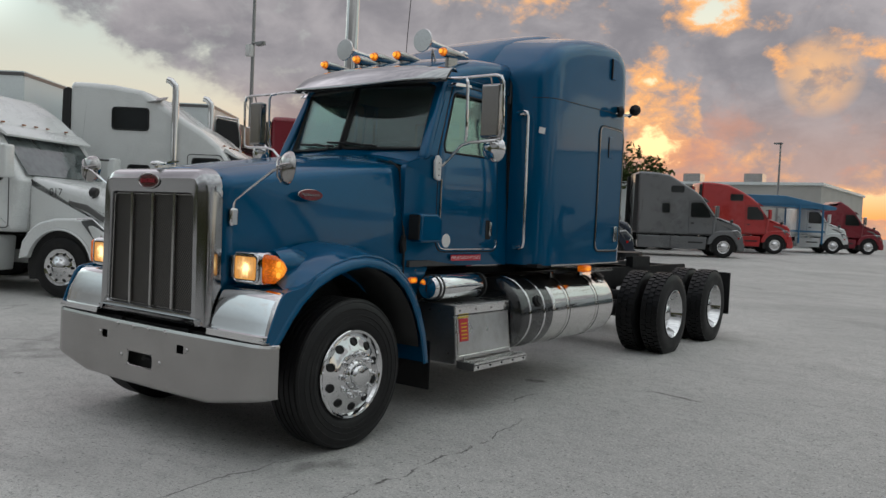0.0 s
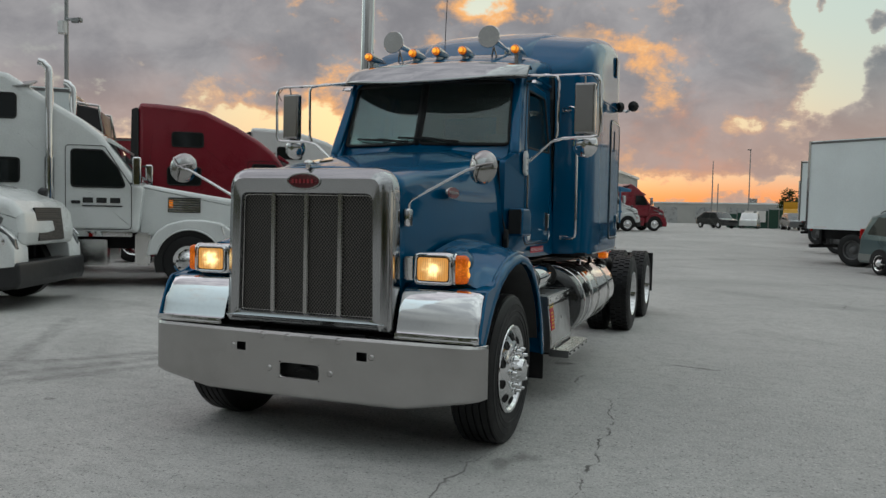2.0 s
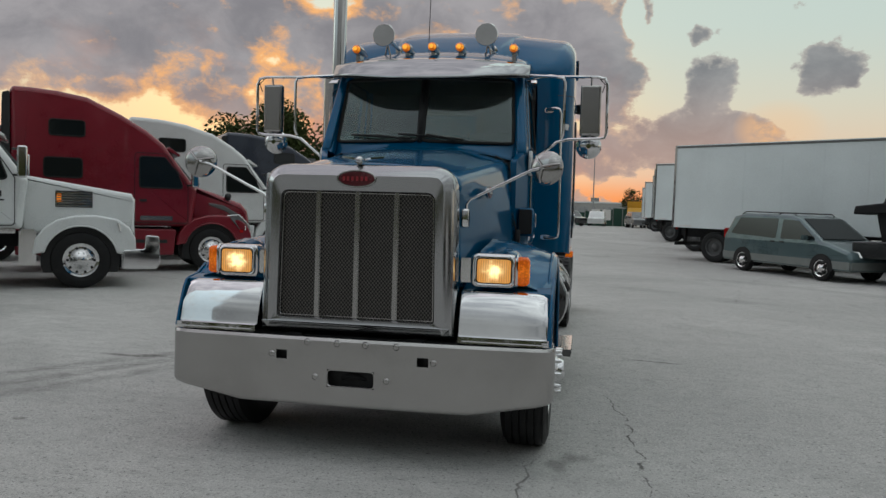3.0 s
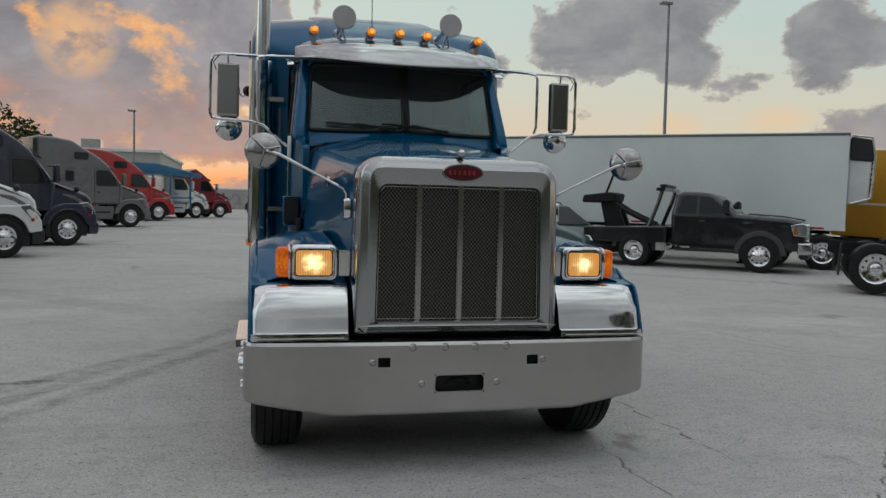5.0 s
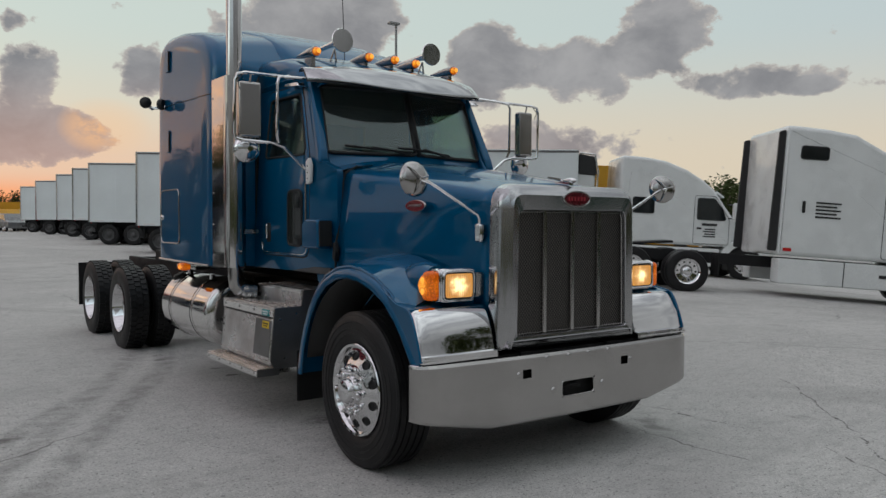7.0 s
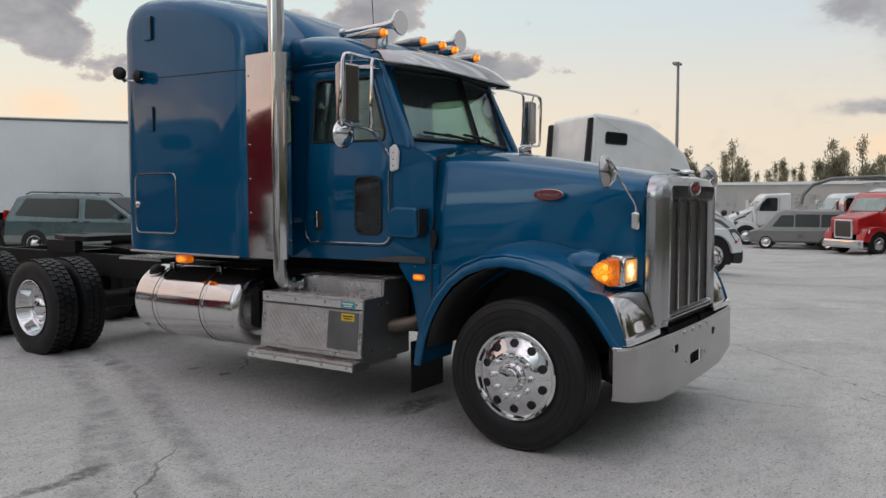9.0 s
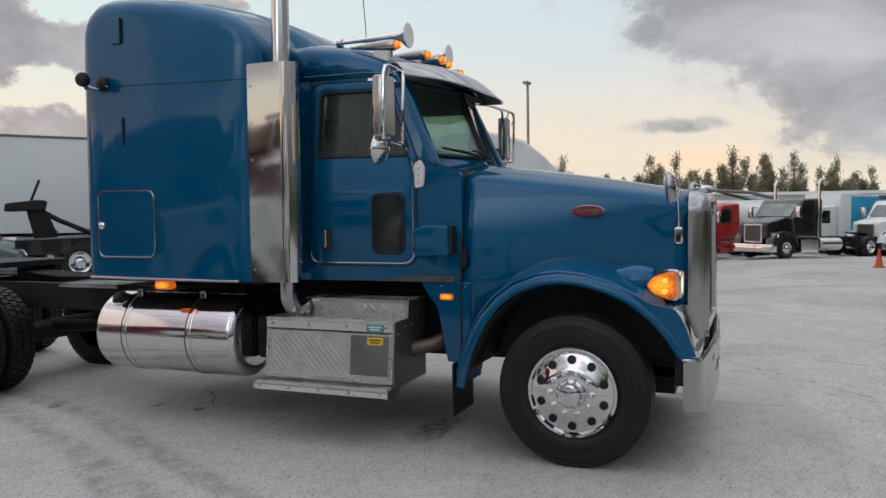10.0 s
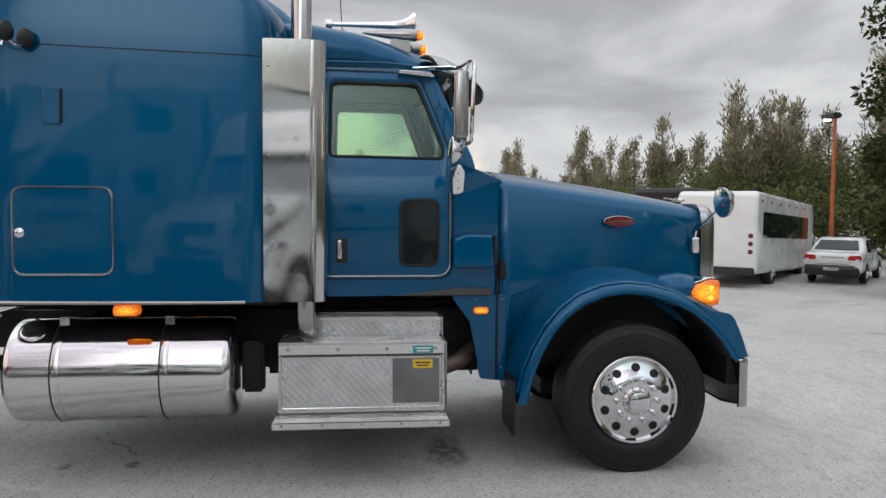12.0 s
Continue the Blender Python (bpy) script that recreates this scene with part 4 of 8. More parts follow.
    bent_ = {1.15: -0.803, 1.18: -0.788, 1.20: -0.765, 1.21: -0.742, 1.216: -0.715}
    plan = lambda x: bent_.get(abs(x), -0.857 + 0.030 * (x / 0.95) ** 2)
    low = lambda x: 0.375 if abs(x) < 0.72 else 0.375 + (abs(x) - 0.72) / 0.495 * 0.085
    rows = lambda x: [low(x), low(x) + 0.012, 0.487, 0.598, 0.645, 0.700, 0.765, 0.780]
    bm = bmesh.new()
    grid = [[bm.verts.new((x, plan(x) + (0.010 if j in (0, 7) else 0.0), z)) for j, z in enumerate(rows(x))] for x in xs]
    for i in range(len(xs) - 1):
        for j in range(7):
            if xs[i] == -0.15 and j == 2:
                continue                  # tow opening
            if xs[i] in (-0.48, 0.41) and j == 4:
                continue                  # square tow-pin holes
            bm.faces.new((grid[i][j], grid[i + 1][j], grid[i + 1][j + 1], grid[i][j + 1]))
    bumper = part("bumper", bm, BUMPER, truck, "wide flat stainless bumper with tow opening", smooth=False)
    k = bumper.modifiers.new("thick", "SOLIDIFY")
    k.thickness, k.offset = 0.012, 1
    part("top_lip", tube([(x, plan(x) + 0.004, 0.780) for x in xs], 0.006, 6), CHROME, bumper, "bright rolled upper edge")
    part("bumper_backing", B((-0.30, 0.30, -0.80, -0.76, 0.46, 0.72), (-0.55, -0.36, -0.80, -0.76, 0.62, 0.72), (0.36, 0.55, -0.80, -0.76, 0.62, 0.72)), SEAL, bumper)
    part("tow_hook", tube([(-0.07, -0.79, 0.53), (-0.02, -0.82, 0.55), (0.03, -0.82, 0.55), (0.08, -0.79, 0.53)], 0.014, 8), BLACK, bumper)
    part("tow_frame", tube([(x, -0.862, z) for x, z in rounded([(-0.15, 0.49), (0.15, 0.49), (0.15, 0.595), (-0.15, 0.595)], 0.03, 4)], 0.007, 6, True), BUMPER, bumper)
    for x, z in ((-0.51, 0.672), (0.51, 0.672), (-0.225, 0.545), (0.225, 0.545), (-0.28, 0.755), (-0.09, 0.755), (0.09, 0.755), (0.28, 0.755)):
        part("bolt", turn([(0, 0.026), (0.010, 0.024), (0.020, 0.014), (0.021, 0.001)], (x, plan(x) + 0.002, z), (0, -1, 0), 10), STEEL, bumper)
    part("frame_horn", B((-0.44, -0.34, -0.80, 0.2, 0.58, 0.80), (0.34, 0.44, -0.80, 0.2, 0.58, 0.80), (-1.15, 1.15, -0.78, -0.66, 0.60, 0.79)), BLACK, truck)
    part("engine_block", B((-0.48, 0.48, -0.60, 0.85, 0.62, 1.62), bevel=0.05), SEAL, truck)
    part("front_axle", merge(rod((-0.95, 0.02, 0.45), (0.95, 0.02, 0.45), 0.06), B((-0.5, 0.5, -0.6, 0.5, 0.40, 0.52))), BLACK, truck)
    for s in (1, -1):
        # chrome guard below the headlamp
        prof = [(-0.625, 1.085), (-0.640, 1.100), (-0.655, 1.101), (-0.678, 1.088), (-0.704, 1.052), (-0.727, 1.005), (-0.747, 0.955), (-0.763, 0.905), (-0.777, 0.855), (-0.783, 0.838), (-0.812, 0.834), (-0.815, 0.795), (-0.70, 0.795), (-0.66, 0.90)]
        bm = bmesh.new()
        loops = []
        for x, cut, back in ((0.645, 0.0, 0.0), (0.66, 0.004, 0.0), (0.95, 0.0, 0.0), (1.10, -0.004, 0.003), (1.145, -0.010, 0.008), (1.172, -0.020, 0.012), (1.184, -0.030, 0.018), (1.188, -0.04, 0.026)):
            loops.append([(s * x, y + back * (1 if y < -0.55 else 0), z + (cut if z > 1.0 else 0)) for y, z in prof])
        cheek = [(-0.790, 0.800), (-0.772, 0.860), (-0.752, 0.920), (-0.724, 0.990), (-0.697, 1.050), (-0.668, 1.088), (-0.640, 1.104), (-0.52, 1.125), (-0.40, 1.185), (-0.50, 1.08), (-0.60, 0.975), (-0.68, 0.865), (-0.725, 0.795)]
        part("wing_front", prism(cheek, SIDE, s * 1.184, s * 1.200, 0.003), BLUE, truck)
        part("wing_deck", prism(rounded([(-0.648, 1.060), (-0.645, 1.098), (-0.50, 1.125), (-0.34, 1.215), (-0.34, 1.185), (-0.52, 1.065)], 0.008, 2), SIDE, s * 0.64, s * 1.186, 0.004), BLUE, truck)
        g = part("wing_guard", rings(loops, True, True, True, bm), CHROME, truck, "polished chrome guard below the headlamp", 60)
        part("guard_strip", B((s * 0.66, s * 1.19, -0.815, -0.75, 0.795, 0.822), bevel=0.01), CHROME, g)
        for x in (0.8, 1.02):
            part("rivet", turn([(0, 0.006), (0.004, 0.001)], (s * x, -0.70, 1.01), (0, -0.87, 0.49), 8), SEAL, g)
        # headlamp pod
        pod = part("headlamp", prism(rounded([(0.69, 1.122), (0.970, 1.122), (0.970, 1.332), (0.69, 1.332)], 0.045, 5), lambda x, z, y: (s * x, y + 0.10 * max(0, x - 0.95), z), -0.665, -0.56, 0.02), CHROME, truck, "chrome headlamp pod, lamp lit warm white")
        o = rounded([(0.722, 1.142), (0.952, 1.142), (0.952, 1.312), (0.722, 1.312)], 0.035, 5)
        part("lens", prism(o, lambda x, z, y: (s * x, y, z), -0.677, -0.655, 0.008), LAMP, pod, "lit rectangular headlamp glass")
        part("lens_seal", tube([(s * x, -0.676, z) for x, z in inset(o, 0.009)], 0.004, 6, True), SEAL, pod)
        part("lens_frame", tube([(s * x, -0.672, z) for x, z in o], 0.009, 8, True), CHROME, pod)
        so = rounded([(-0.655, 1.14), (-0.655, 1.315), (-0.60, 1.318), (-0.50, 1.275), (-0.455, 1.225), (-0.50, 1.175), (-0.60, 1.138)], 0.03, 5)
        bow = lambda y, z, x: (s * (x - 0.35 * max(0.0, y + 0.60)), y, z)
        ts = part("turn_signal", prism(so, bow, 0.965, 1.052, 0.030, 4), AMBER, pod, "lit amber honeycomb turn signal")
        part("signal_rim", tube([bow(y, z, 0.974) for y, z in inset(so, -0.006)], 0.009, 6, True), CHROME, pod)
        for z in (1.192, 1.262):
            part("signal_bulb", turn([(0, 0.020), (0.004, 0.016), (0.006, 0.001)], bow(-0.585, z, 1.050), (s, 0, 0), 12), AMBER_HOT, ts)
        part("lamp_cup", turn([(0, 0.06), (0.06, 0.105), (0.20, 0.125), (0.30, 0.10)], (s * 0.88, -0.20, 1.24), (0, -1, 0), 20), BLUE, pod)
        part("lamp_bracket", B((s * 0.62, s * 0.70, -0.655, -0.60, 1.15, 1.30), bevel=0.01), ALU, pod)
        # hood-side mirror on its stalk
        m0 = Vector((s * 0.650, -0.635, 1.63))
        hm = part("hood_mirror", tube([m0 + Vector((0, 0, -0.10)), m0 + Vector((0, 0, 0.0)), m0 + Vector((0.02 * s, 0, 0.03)), Vector((s * 1.04, -0.655, 1.845)), Vector((s * 1.12, -0.66, 1.866))], 0.009, 8), CHROME, truck, "round chrome mirror on a hood stalk")
        part("mirror_foot", prism(rounded([(-0.665, 1.485), (-0.605, 1.485), (-0.605, 1.605), (-0.665, 1.605)], 0.02, 3), SIDE, s * 0.615, s * 0.668, 0.012), CHROME, hm)
        mdir = Vector((-0.38 if s > 0 else 0.12, -0.96, 0.08)).normalized()
        mc = Vector((s * 1.125, -0.635, 1.866))
        part("mirror_bowl", turn([(-0.032, 0.100), (-0.028, 0.106), (-0.012, 0.104), (0.008, 0.088), (0.022, 0.055), (0.028, 0.02), (0.029, 0.001)], mc, mdir, 28), STEEL, hm)
        part("mirror_face", turn([(-0.034, 0.098), (-0.041, 0.07), (-0.045, 0.001)], mc, mdir, 28), MIRROR, hm)
        part("mirror_spider", merge(*[tube([mc + mdir * 0.050, mc + mdir * 0.036 + (mdir.orthogonal().normalized() * math.cos(a) + mdir.cross(mdir.orthogonal().normalized()) * math.sin(a)) * 0.06, mc + mdir * 0.004 + (mdir.orthogonal().normalized() * math.cos(a) + mdir.cross(mdir.orthogonal().normalized()) * math.sin(a)) * 0.095], 0.006, 6) for a in (0.5, 2.6, 4.7)]), STEEL, hm)


build_nose()


# ---- cab ----
LEAN = 0.10
def lean(s, x0):
    """Cab sides: upright to the belt line, leaning in above it."""
    return lambda y, z, d: (s * (x0 + d - LEAN * max(0.0, z - 2.08)), y, z)


def build_cab():
    # lower tub with floor; open above
    for s in (1, -1):
        f = lean(s, 0.885)
        door_o = rounded([(1.235, 1.325), (2.165, 1.325), (2.155, 2.745), (1.475, 2.735), (1.235, 2.14)], [0.12, 0.10, 0.10, 0.10, 0.06], 6)
        win = rounded([(1.305, 2.145), (2.085, 2.155), (2.075, 2.675), (1.475, 2.665), (1.30, 2.22)], [0.03, 0.05, 0.07, 0.07, 0.03], 6)
        door = part("cab_door", rings([[f(y, z, -0.02) for y, z in win], [f(y, z, 0.016) for y, z in win], [f(y, z, 0.022) for y, z in inset(win, -0.012)],
                                       [f(y, z, 0.022) for y, z in inset(door_o, 0.012)], [f(y, z, 0.014) for y, z in door_o], [f(y, z, -0.03) for y, z in door_o]], True), BLUE, truck, "dark blue cab door with bright trim and a tinted window")
        part("door_lining", rings([[f(y, z, -0.035) for y, z in inset(door_o, 0.01)], [f(y, z, -0.035) for y, z in inset(win, -0.03)], [f(y, z, -0.02) for y, z in win]], True), INSIDE, door)
        g = part("window_pane", prism(inset(win, -0.004), f, -0.006, 0.0), GLASS_SIDE, door, "tinted side window")
        g.visible_shadow = False
        part("window_seal", tube([f(y, z, 0.018) for y, z in inset(win, 0.006)], 0.010, 6, True), SEAL, door)
        part("door_trim", tube([f(y, z, 0.018) for y, z in [p for p in inset(door_o, 0.018) if p[1] < 2.1]], 0.0065, 6), CHROME, door)
        if s < 0:
            peep = rounded([(1.335, 1.415), (1.595, 1.415), (1.595, 1.865), (1.335, 1.865)], 0.06, 5)
            part("peep_window", prism(peep, f, 0.020, 0.028, 0.003), DARKGLASS, door, "dark lower peep window")
            part("peep_seal", tube([f(y, z, 0.026) for y, z in peep], 0.010, 6, True), SEAL, door)
        else:
            part("round_sticker", turn([(0, 0.058), (0.003, 0.057), (0.0035, 0.001)], (s * 0.907, 1.365, 1.415), (s, 0, 0), 24), WHITELABEL, door, "round pale sticker")
        hd = part("door_handle", prism(rounded([(1.955, 1.43), (2.035, 1.43), (2.035, 1.60), (1.955, 1.60)], 0.02, 4), f, 0.018, 0.026, 0.003), SEAL, door, "chrome paddle door handle")
        part("handle_paddle", prism(rounded([(1.995, 1.46), (2.03, 1.46), (2.03, 1.59), (1.995, 1.59)], 0.012, 4), f, 0.024, 0.044, 0.008), CHROME, hd)
        part("door_seam", tube([f(y, z, 0.006) for y, z in inset(door_o, -0.006)], 0.007, 6, True), SEAL, truck)
        # body side round the door, as a frame
        body_o = rounded([(0.90, 1.20), (2.34, 1.20), (2.34, 2.80), (1.445, 2.80), (1.13, 2.11), (0.90, 2.015)], [0.01, 0.01, 0.02, 0.05, 0.05, 0.05], 6)
        door_h = rounded([(1.225, 1.315), (2.175, 1.315), (2.165, 2.755), (1.47, 2.745), (1.22, 2.14), (1.222, 1.9)], [0.12, 0.10, 0.10, 0.10, 0.06, 0.02], 6)
        q = lambda y, z, d: (s * (0.895 - 0.075 * max(0.0, min(1.0, (1.22 - y) / 0.32)) ** 1.5 + d - LEAN * max(0.0, z - 2.08)), y, z)
        part("cab_side", rings([[q(y, z, -0.05) for y, z in door_h], [q(y, z, 0.0) for y, z in door_h], [q(y, z, 0.0) for y, z in body_o], [q(y, z, -0.05) for y, z in body_o]], True), BLUE, truck)
        # breather box on the cowl, hinge cover, marker tape
        part("cowl_vent", prism(rounded([(0.945, 1.40), (1.235, 1.40), (1.235, 1.60), (1.16, 1.635), (0.96, 1.63)], 0.035, 5), lambda y, z, d: (s * (d + (0.0 if y > 1.0 else 0)), y, z), 0.84, 0.965, 0.02), BLUE, truck)
        part("cowl_vent_mouth", B((s * 0.85, s * 0.955, 0.93, 0.95, 1.42, 1.62), bevel=0.004), SEAL, truck)
        hinge = part("mirror_hinge", prism(rounded([(1.165, 1.92), (1.235, 1.90), (1.24, 2.085), (1.19, 2.12), (1.155, 2.06)], 0.02, 4), lambda y, z, d: (s * d, y, z), 0.895, 0.925, 0.008), WHITELABEL, truck, "white painted hinge cover")
        for z in (1.95, 2.0, 2.05):
            part("screw", turn([(0, 0.007), (0.004, 0.005), (0.005, 0.001)], (s * 0.925, 1.20, z), (s, 0, 0), 8), STEEL, hinge)
        part("hinge_rod", rod((s * 0.915, 1.255, 1.42), (s * 0.915, 1.255, 1.92), 0.008), STEEL, truck)
        # windscreen pillars and roof side rail
        part("windscreen_pillar", tube([(s * 0.81, 1.10, 2.05), (s * 0.81, 1.17, 2.16), (s * 0.80, 1.36, 2.62), (s * 0.785, 1.42, 2.78)], 0.04, 10), BLUE, truck)
        part("drip_trim", tube([(s * 0.855, 1.45, 2.78), (s * 0.862, 1.7, 2.80), (s * 0.862, 2.2, 2.80)], 0.008, 6), BLUE, truck)
        part("corner_post", prism(rounded([(1.06, 2.05), (1.20, 2.12), (1.50, 2.78), (1.38, 2.79), (1.10, 2.18)], 0.03, 4), lambda y, z, d: (s * (d - LEAN * max(0, z - 2.08)), y, z), 0.80, 0.885, 0.02), BLUE, truck)
    # cowl top below the windscreen
    loops = []
    for y, z0, z1 in ((0.905, 1.99, 2.10), (0.97, 2.015, 2.125), (1.00, 2.08, 2.16), (1.012, 2.166, 2.172)):
        loops.append([(x, y + 0.17 * abs(x) / 0.8 * (1 if z0 > 2.0 else 0), z1 - (z1 - z0) * (abs(x) / 0.85) ** 2.2) for x in [-0.84 + 1.68 * i / 16 for i in range(17)]])
    part("cowl_top", rings(loops, False), BLUE, truck)
    part("firewall", B((-0.76, 0.76, 0.93, 0.97, 0.75, 1.94)), SEAL, truck)
    part("dashboard", prism(rounded([(1.16, 1.70), (1.38, 1.68), (1.42, 1.95), (1.30, 2.08), (1.18, 2.06)], 0.05, 4), SIDE, -0.74, 0.74), PLASTIC, truck)
    part("cab_floor", B((-0.86, 0.86, 0.95, 2.36, 1.20, 1.25)), INSIDE, truck)
    # windscreen: two flat panes, raked
    e = lambda x, t: (x, 0.995 + 0.20 * t + 0.17 * abs(x) / 0.78, 2.165 + 0.55 * t)
    for s in (1, -1):
        o = rounded([(0.022, 0.0), (0.765, 0.0), (0.735, 1.0), (0.022, 1.0)], 0.05, 5)
        out = [(x, t) for x, t in o]
        pane = part("windscreen_pane", rings([[e(s * x, t) for x, t in out], [tuple(Vector(e(s * x, t)) + Vector((0, 0.008, -0.003))) for x, t in out]], True, True, True), GLASS, truck, "tinted flat windscreen pane")
        pane.visible_shadow = False
        part("windscreen_seal", tube([e(s * x, t) for x, t in out], 0.014, 6, True), SEAL, truck)
        arm = part("wiper", tube([tuple(Vector(p) + Vector((0, -0.03, 0.005))) for p in (e(0.30 if s > 0 else -0.14, 0.0), e(0.20 if s > 0 else -0.24, 0.05), e(0.05 if s > 0 else -0.40, 0.09))], 0.008, 6), SEAL, truck, "black windscreen wiper")
        part("wiper_blade", tube([tuple(Vector(e((0.36 if s > 0 else -0.08) - 0.55 * k, 0.035 + 0.07 * k)) + Vector((0, -0.028, 0))) for k in (0, 0.25, 0.5, 0.75, 1.0)], 0.010, 6), SEAL, arm)
    part("centre_post", tube([e(0, -0.02), e(0, 1.02)], 0.02, 8), SEAL, truck)
    # roof: shallow crown from brow to sleeper
    loops = []
    for y, hw, zs, zc in ((1.135, 0.775, 2.745, 2.80), (1.20, 0.80, 2.80, 2.865), (1.35, 0.815, 2.865, 2.935), (1.6, 0.825, 2.93, 3.012), (1.9, 0.83, 3.005, 3.09), (2.2, 0.83, 3.05, 3.142), (2.42, 0.83, 3.065, 3.165)):
        r = [(hw + 0.012, min(zs - 0.06, 2.775) if y > 1.3 else zs - 0.03), (hw + 0.006, zs - 0.06), (hw - 0.03, zs - 0.01), (hw - 0.11, zs + 0.022), (hw * 0.6, zc - 0.02), (hw * 0.3, zc - 0.005)]
        bow = lambda x: y + 0.22 * (x / 0.8) ** 2 * max(0.0, min(1.0, (1.75 - y) / 0.55))
        loops.append([(x, bow(x), z) for x, z in r] + [(0, y, zc)] + [(-x, bow(x), z) for x, z in reversed(r)])
    roof = part("cab_roof", rings(loops, False), BLUE, truck)
    k = roof.modifiers.new("thick", "SOLIDIFY")
    k.thickness, k.offset = 0.03, -1
    part("headliner", B((-0.76, 0.76, 1.25, 2.36, 2.74, 2.765)), INSIDE, truck)
    # visor of bright steel
    us = [0.90 * math.sin(math.pi * (i / 44 - 0.5)) for i in range(45)]
    loops = []
    for t in (0.0, 0.2, 0.4, 0.6, 0.8, 0.93, 1.0):
        row = []
        for u in us:
            k = abs(u) / 0.90
            y0, z0 = 1.27 + 0.20 * k * k, 2.905 - 0.055 * k ** 3
            y1, z1 = 0.89 + 0.17 * k ** 1.5 + 0.255 * k ** 6, 2.670 + 0.082 * k ** 2
            row.append((u * 0.965, y0 + (y1 - y0) * t, z0 + (z1 - z0) * t + 0.055 * math.sin(math.pi * t)))
        loops.append(row)
    visor = part("visor", rings(loops, False), VISORSTEEL, truck, "brushed stainless drop visor over the windscreen")
    k = visor.modifiers.new("thick", "SOLIDIFY")
    k.thickness = 0.006
    # dark sheet added below the visor, its shade put into the colour
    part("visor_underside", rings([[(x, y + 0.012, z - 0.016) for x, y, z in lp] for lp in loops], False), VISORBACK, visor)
    # seats and wheel seen through the glass
    for s in (1, -1):
        part("seat", merge(prism(rounded([(1.75, 1.55), (2.20, 1.55), (2.22, 1.68), (1.75, 1.72)], 0.05, 4), SIDE, s * 0.22, s * 0.70, 0.03),
                           prism(rounded([(2.12, 1.66), (2.25, 1.66), (2.36, 2.35), (2.25, 2.38)], 0.05, 4), SIDE, s * 0.22, s * 0.70, 0.04),
                           B((s * 0.30, s * 0.62, 1.85, 2.15, 1.25, 1.56))), SEATCLOTH, truck, "grey cloth cab seat")
    sw = part("steering_wheel", tube([(0.46 + 0.22 * math.cos(a), 1.42 - 0.10 * math.sin(a), 2.02 + 0.19 * math.sin(a)) for a in (2 * math.pi * i / 28 for i in range(28))], 0.014, 8, True), PLASTIC, truck)
    part("wheel_spoke", merge(tube([(0.26, 1.42, 2.02), (0.46, 1.40, 2.00), (0.66, 1.42, 2.02)], 0.012, 6), rod((0.46, 1.40, 2.0), (0.46, 1.15, 1.82), 0.03)), PLASTIC, sw)
    part("sleeper_bulkhead", B((-0.86, -0.28, 2.36, 2.40, 1.22, 2.95), (0.28, 0.86, 2.36, 2.40, 1.22, 2.95), (-0.28, 0.28, 2.36, 2.40, 2.55, 2.95)), INSIDE, truck)
    # five cone-shaped cab lights, two trumpets
    for x in (-0.707, -0.235, 0.005, 0.245, 0.712):
        zb = 2.96
        yb = 1.60 - 0.09 * (1 - abs(x) / 0.71)
        l = part("cab_light", turn([(-0.045, 0.040), (-0.03, 0.043), (0.0, 0.044), (0.06, 0.043), (0.16, 0.032), (0.30, 0.014), (0.34, 0.004)], (x, yb - 0.08, zb + 0.065), (0, 1, 0.02), 18), STEEL, truck, "chrome bullet cab light with lit amber lens")
        part("lens", turn([(-0.045, 0.036), (-0.065, 0.034), (-0.085, 0.024), (-0.092, 0.001)], (x, yb - 0.08, zb + 0.065), (0, 1, 0.02), 18), AMBER, l, "lit amber lens")
        part("lens_bulb", turn([(0, 0.020), (-0.004, 0.014), (-0.006, 0.001)], (x, yb - 0.171, zb + 0.063), (0, 1, 0.02), 12), AMBER_HOT, l)
        part("light_foot", B((x - 0.018, x + 0.018, yb - 0.08, yb + 0.06, zb - 0.06, zb + 0.04), bevel=0.006), STEEL, l)
    for x, y0 in ((-0.458, 1.49), (0.467, 1.50)):
        h = part("air_horn", turn([(-0.02, 0.098), (-0.012, 0.102), (0.0, 0.095), (0.035, 0.062), (0.08, 0.040), (0.16, 0.028), (0.45, 0.018), (0.58, 0.016), (0.585, 0.034), (0.63, 0.034), (0.635, 0.001)], (x, y0, 3.147), (0, 1, -0.012), 24), ALU, truck, "long chrome trumpet air horn")
        part("horn_mouth", turn([(-0.016, 0.094), (0.005, 0.088), (0.03, 0.05), (0.05, 0.001)], (x, y0, 3.147), (0, 1, -0.012), 24), STEEL, h)
        for p, q, r_ in (((x, y0 + 0.13, 3.10), (x + 0.03, y0 + 0.15, 2.98), 0.008), ((x, y0 + 0.13, 3.10), (x - 0.03, y0 + 0.17, 2.98), 0.008), ((x, y0 + 0.5, 3.10), (x, y0 + 0.5, 2.99), 0.012)):
            part("horn_leg", rod(p, q, r_), STEEL, h)
    part("whip_aerial", tube([(-0.15, 2.0, 3.04), (-0.15, 2.02, 3.4), (-0.15, 2.08, 4.1)], 0.004, 5), SEAL, truck)
    # west-coast mirrors on bent tube frames
    for s in (1, -1):
        top = [(s * 0.83, 1.36, 2.77), (s * 1.10, 1.24, 2.735), (s * 1.44, 1.19, 2.725), (s * 1.50, 1.185, 2.71), (s * 1.52, 1.185, 2.66), (s * 1.525, 1.20, 2.27), (s * 1.51, 1.20, 2.23), (s * 1.45, 1.20, 2.22), (s * 1.22, 1.22, 2.215), (s * 1.12, 1.22, 2.19), (s * 0.93, 1.24, 2.03)]
